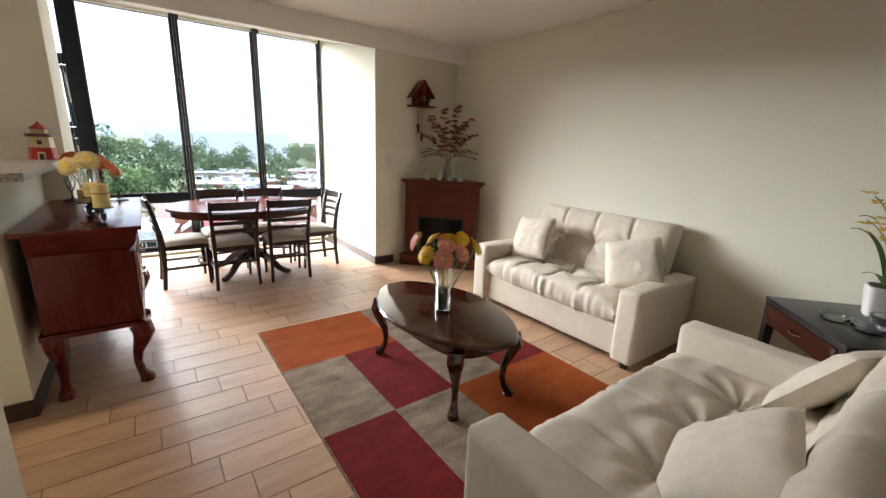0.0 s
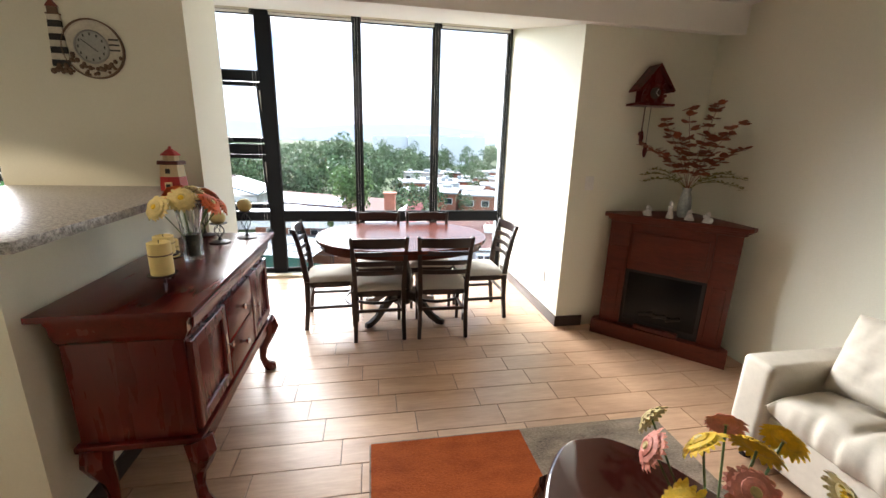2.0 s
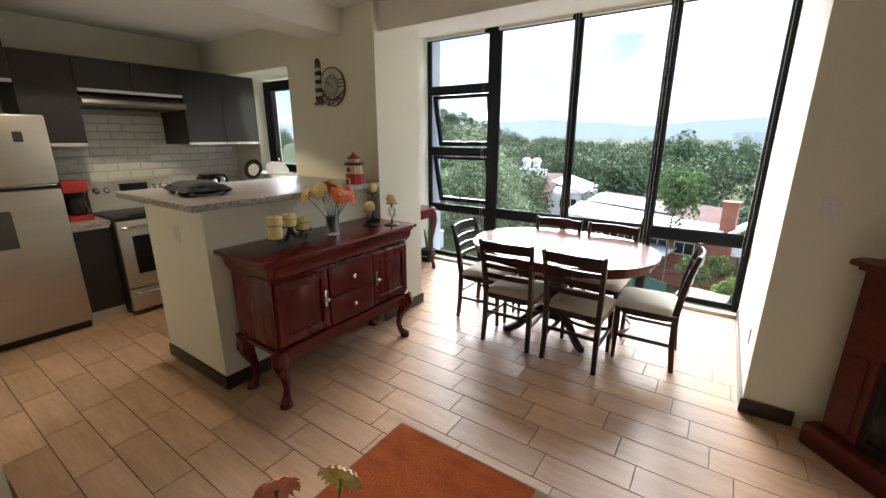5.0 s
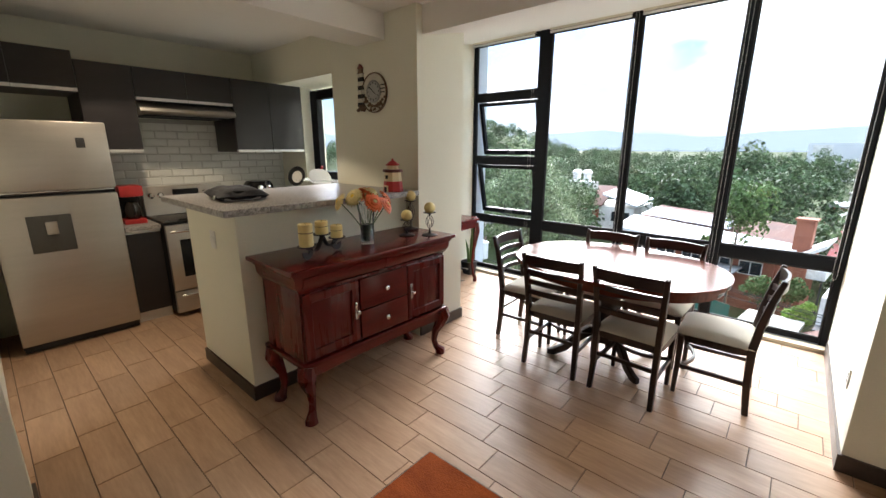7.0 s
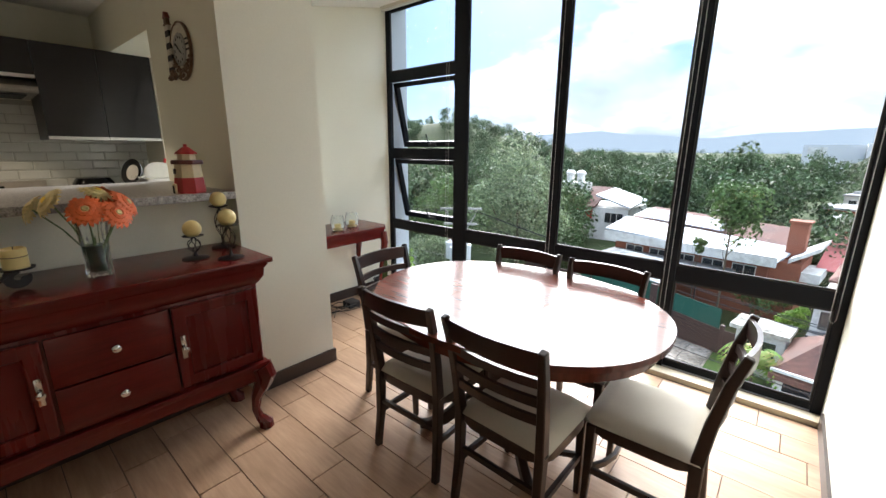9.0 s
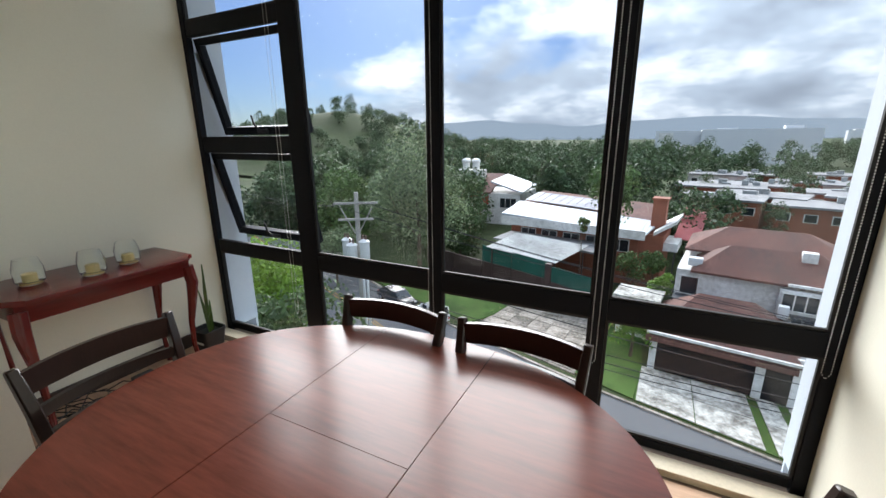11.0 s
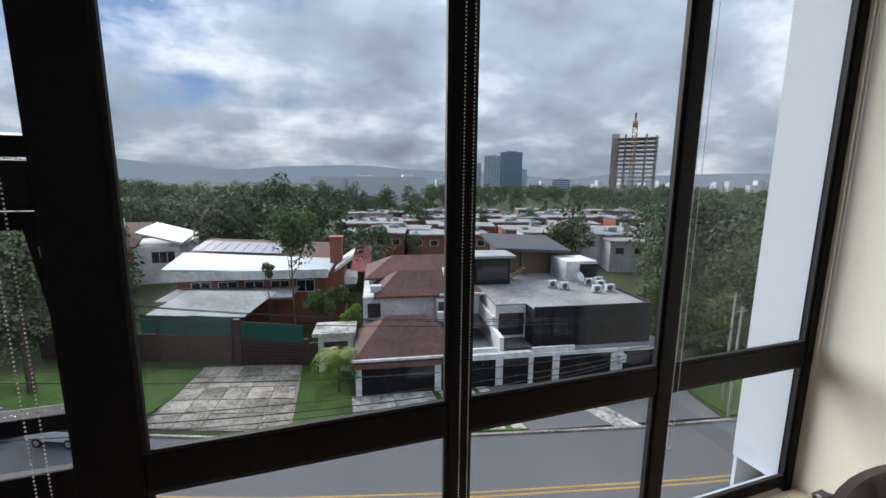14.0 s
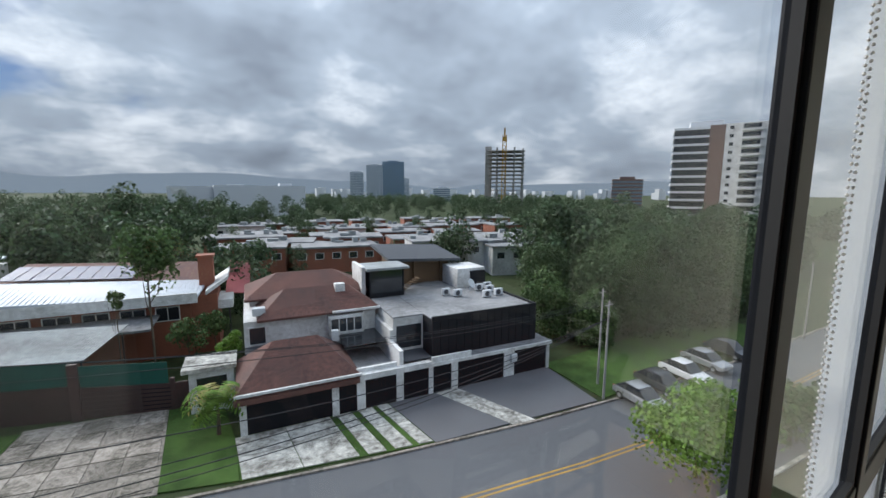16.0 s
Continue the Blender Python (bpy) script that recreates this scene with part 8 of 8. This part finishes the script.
# pole with transformers, wires


def utility_pole():
    t = thing("utility_pole", pose(-12.7, 22.0, GZ), "grey concrete utility pole carrying three transformers", "utility pole")
    bm = bmesh.new()
    lathe(bm, [(0.2, 0), (0.12, 13.7), (0.001, 13.72)], 14)
    part("pole", bm, POLEC, t)
    for z, L in ((13.0, 1.5), (12.1, 1.2)):
        bm = bmesh.new()
        sweep(bm, [(-L, -0.15, z), (L, -0.15, z + 0.25)], 0.1, 0.12)
        part("crossarm", bm, POLEC, t, smooth=False)
    for s in (-1, 1):
        bm = bmesh.new()
        sweep(bm, [(0.1 * s, -0.1, 11.4), (1.1 * s, -0.15, 12.9)], 0.05, 0.05)
        part("brace", bm, POLEC, t, smooth=False)
    for x, y, z in ((0.62, -0.3, 10.6), (-0.55, -0.35, 10.6), (0.1, -0.75, 10.45)):
        bm = bmesh.new()
        lathe(bm, [(0.24, z - 0.55), (0.27, z - 0.5), (0.27, z + 0.4), (0.3, z + 0.42), (0.3, z + 0.47), (0.1, z + 0.6), (0.001, z + 0.6)], 18, (x, y))
        c = part("transformer", bm, CANM, t, "pale grey transformer can")
        bm = bmesh.new()
        for dx in (-0.1, 0.1):
            lathe(bm, [(0.05, z + 0.55), (0.07, z + 0.65), (0.04, z + 0.72), (0.06, z + 0.8), (0.001, z + 0.85)], 8, (x + dx, y))
        part("bushing", bm, BROWNT, c)
    for dx in (0.35, 0.62):
        bm = bmesh.new()
        sweep(bm, [(dx, -0.2, 0), (dx, -0.2, 8.8)], 0.14, n=8)
        part("steel_conduit", bm, CANM, t)


utility_pole()
for x, y, h in ((28.2, 24.2, 8.2), (30.0, 26.0, 8.6), (60, 19.5, 9)):
    sp2 = thing("street_pole", pose(x, y, GZ), "thin grey street pole at the kerb", "pole", "street poles")
    bm = bmesh.new()
    lathe(bm, [(0.11, 0), (0.07, h), (0.001, h + 0.01)], 10)
    part("shaft", bm, POLEC, sp2)
    bm = bmesh.new()
    sweep(bm, [(-0.5, 0, h - 0.3), (0.5, 0, h - 0.3)], 0.06, 0.06)
    part("arm", bm, POLEC, sp2, smooth=False)


def wire(a, b, sag, thick):
    a, b = Vector(a), Vector(b)
    bm = bmesh.new()
    sweep(bm, [a.lerp(b, i / 16) - Vector((0, 0, sag * 4 * (i / 16) * (1 - i / 16))) for i in range(17)], thick, n=5)
    whole("overhead_wire", bm, BLACKM, "thin black overhead wire along the street", "wire", group="overhead wires")


for k, (z, sg, th) in enumerate(((-1.9, 1.0, 0.022), (-1.7, 1.2, 0.022), (-2.2, 1.1, 0.022), (-4.9, 1.4, 0.03), (-6.6, 1.3, 0.026), (-6.9, 1.6, 0.032), (-7.2, 1.7, 0.026))):
    off = (-1.2, 0.0, 1.2, 0, 0.1, 0.2, 0.1)[k]
    wire((-12.7 + off * 0.3, 22 + off, z), (28.2, 24.2 + off * 0.4, max(z - 4.8, -8.2)), sg, th * 1.5)
    wire((-12.7 + off * 0.3, 22 + off, z), (-48, 36 + off, z - 0.6), sg, th)

# vehicles


def car(m, mat, label, L=4.2, W=1.75, H=1.5, boxy=False):
    c = thing("car", m, label, "car", "parked cars")
    r = 0.32
    if boxy:
        body = [(-L / 2, 0.45), (-L / 2, 1.0), (-L / 2 + 1.1, 1.08), (L / 2, 1.08), (L / 2, 0.4)]
        cab = [(-L / 2 + 1.05, 1.05), (-L / 2 + 1.45, H + 0.15), (L / 2 - 0.08, H + 0.15), (L / 2 - 0.02, 1.05)]
    else:
        body = [(-L / 2, 0.35), (-L / 2 + 0.05, 0.72), (-L / 2 + 1.1, 0.92), (L / 2 - 0.5, 0.95), (L / 2, 0.8), (L / 2, 0.35)]
        cab = [(-L / 2 + 0.95, 0.9), (-L / 2 + 1.65, H), (L / 2 - 1.0, H), (L / 2 - 0.2, 0.92)]
    bm = bmesh.new()
    loft(bm, [[(x, -W / 2, z) for x, z in body], [(x, W / 2, z) for x, z in body]])
    bmesh.ops.bevel(bm, geom=bm.edges[:], offset=0.06, segments=2, affect="EDGES")
    part("body", bm, mat, c)
    bm = bmesh.new()
    loft(bm, [[(x, -W / 2 + (0.08 if z < 1.2 else 0.2), z) for x, z in cab], [(x, W / 2 - (0.08 if z < 1.2 else 0.2), z) for x, z in cab]])
    bmesh.ops.bevel(bm, geom=bm.edges[:], offset=0.05, segments=2, affect="EDGES")
    g = part("cabin", bm, DGLASS, c, "dark glazed cabin")
    part("roof_panel", boxes((cab[1][0] + 0.1, -W / 2 + 0.22, cab[1][1] - 0.02, cab[2][0] - 0.1, W / 2 - 0.22, cab[1][1] + 0.03), bev=0.02), mat, c)
    if boxy:
        part("pillar", boxes(*[(x, -W / 2 + 0.1, 1.05, x + 0.12, -W / 2 + 0.2, H + 0.12) for x in (-0.55, 0.35, L / 2 - 0.2)], *[(x, W / 2 - 0.2, 1.05, x + 0.12, W / 2 - 0.1, H + 0.12) for x in (-0.55, 0.35, L / 2 - 0.2)]), mat, c, smooth=False)
    for x in (-L / 2 + 0.78, L / 2 - 0.8):
        for s in (-1, 1):
            bm = bmesh.new()
            lathe(bm, [(r * 0.6, -0.1), (r, -0.09), (r, 0.09), (r * 0.6, 0.1)], 18)
            put(bm, Matrix.Translation((x, s * (W / 2 - 0.08), r)) @ pose(0, 0, 0, 90, 0, 0))
            w = part("wheel", bm, TYRE, c)
            bm = bmesh.new()
            lathe(bm, [(r * 0.58, -0.105), (r * 0.58, 0.105)], 12)
            put(bm, Matrix.Translation((x, s * (W / 2 - 0.08), r)) @ pose(0, 0, 0, 90, 0, 0))
            part("rim", bm, CARS, w)
    for s in (-1, 1):
        part("headlight", boxes((-L / 2 - 0.01, s * W * 0.34 - 0.14, 0.6, -L / 2 + 0.06, s * W * 0.34 + 0.14, 0.74), bev=0.02), PORCEL, c)
        part("tail_light", boxes((L / 2 - 0.05, s * W * 0.4 - 0.09, 0.6, L / 2 + 0.015, s * W * 0.4 + 0.09, 0.85), bev=0.02), REDP, c)
    return c


RZ = GZ + 0.02
car(pose(-15.3, 35.0, RZ, 0, 0, -22), CARW, "white boxy off-road car parked at the kerb", 3.7, 1.6, 1.62, True)
car(pose(-20.6, 37.4, RZ, 0, 0, 157), CARD, "dark pickup-sized car parked at the kerb", 5.0, 1.8, 1.5)
for i, (x, y, mt, lb) in enumerate(((29.8, 22.0, CARS, "silver car parked along the street"), (33.6, 22.4, CARD, "dark car parked along the street"), (37.6, 22.3, CARW, "white car parked along the street"), (42.0, 22.4, CARS, "silver car parked further along the street"), (47, 22.4, CARD, "dark car parked further along the street"))):
    car(pose(x, y, GZ + 0.09, 0, 0, 78), mt, lb)

# ---- floor tiles, one by one ----
FLOOR = bpy.data.objects["floor"]
TL, TW, GAP = 0.522, 0.1867, 0.0035


def tile_mesh(w, d):
    bm = bmesh.new()
    box(bm, 0, 0, -0.0055, w, d, 0.0, bev=0.0)
    for v in bm.verts:
        if v.co.z > -0.001:
            v.co.x += 0.0012 if v.co.x < w / 2 else -0.0012
            v.co.y += 0.0012 if v.co.y < d / 2 else -0.0012
    me = mesh_of("tile", bm, TILE)
    return me


FULL = tile_mesh(TL - GAP, TW - GAP)
CUT = {}


def rooms(x, y):
    """Whether the floor shows at a place."""
    if not (XL < x < XR and YB < y < 6.13):
        return False
    if y > YFP and not (XALC < x < XREV):
        return False
    if YCL < y < YCOL and x < XCOL:
        return False
    if y < 1.70 and x < -0.45:
        return False
    return True


y = 3.496 - TW * 28
while y < 6.13:
    k = int(round((y - 3.496) / TW))
    x = XL - TL + (1.283 - 0.107 * k - XL) % TL
    while x < XR:
        if rooms(x + TL / 2, y + TW / 2) or rooms(x + 0.02, y + 0.1) or rooms(x + TL - 0.02, y + 0.1):
            x0, x1 = max(x, XL), min(x + TL, XR if y < YFP else XREV)
            if y > YFP:
                x0 = max(x0, XALC)
            y1 = min(y + TW, 6.13)
            if x1 - x0 > 0.03 and y1 - y > 0.02:
                if x1 - x0 > TL - 0.001 and y1 - y > TW - 0.001:
                    me = FULL
                else:
                    key = (round(x1 - x0, 2), round(y1 - y, 2))
                    if key not in CUT:
                        CUT[key] = tile_mesh(key[0] - GAP, key[1] - GAP)
                    me = CUT[key]
                ob = new("tile", me)
                ob.parent = FLOOR
                ob.location = (x0 + GAP / 2, y + GAP / 2, 0.0)
        x += TL
    y += TW

# ---- kitchen wall tiles ----
sp0 = thing("tile_splashback", pose(XL, 0, 0), "white bevelled subway tile splashback above the worktop", "tiles", kind="structure")
part("grout_bed", boxes((0, 2.56, 0.92, 0.006, 4.495, 1.88)), TGROUT, sp0, smooth=False)


def subway(w, h):
    bm = bmesh.new()
    b = 0.010
    loft(bm, [[(x, y, z) for y, z in ((o, o), (w - o, o), (w - o, h - o), (o, h - o))] for o, x in ((0.0, 0.0062), (0.0, 0.010), (b, 0.0145))])
    return mesh_of("subway_tile", bm, SUBWAY)


SW, SH = 0.196, 0.0735
cache = {}
for r in range(13):
    z = 0.925 + r * (SH + 0.003)
    y = 2.56 - (SW / 2 if r % 2 else 0.0)
    top = 1.88
    while y < 4.49:
        a, b = max(y, 2.562), min(y + SW, 4.493)
        if b - a > 0.03 and z + SH < top:
            key = round(b - a, 3)
            if key not in cache:
                cache[key] = subway(b - a, SH)
            ob = new("subway_tile", cache[key])
            ob.parent = sp0
            ob.location = (0, a, z)
        y += SW + 0.003
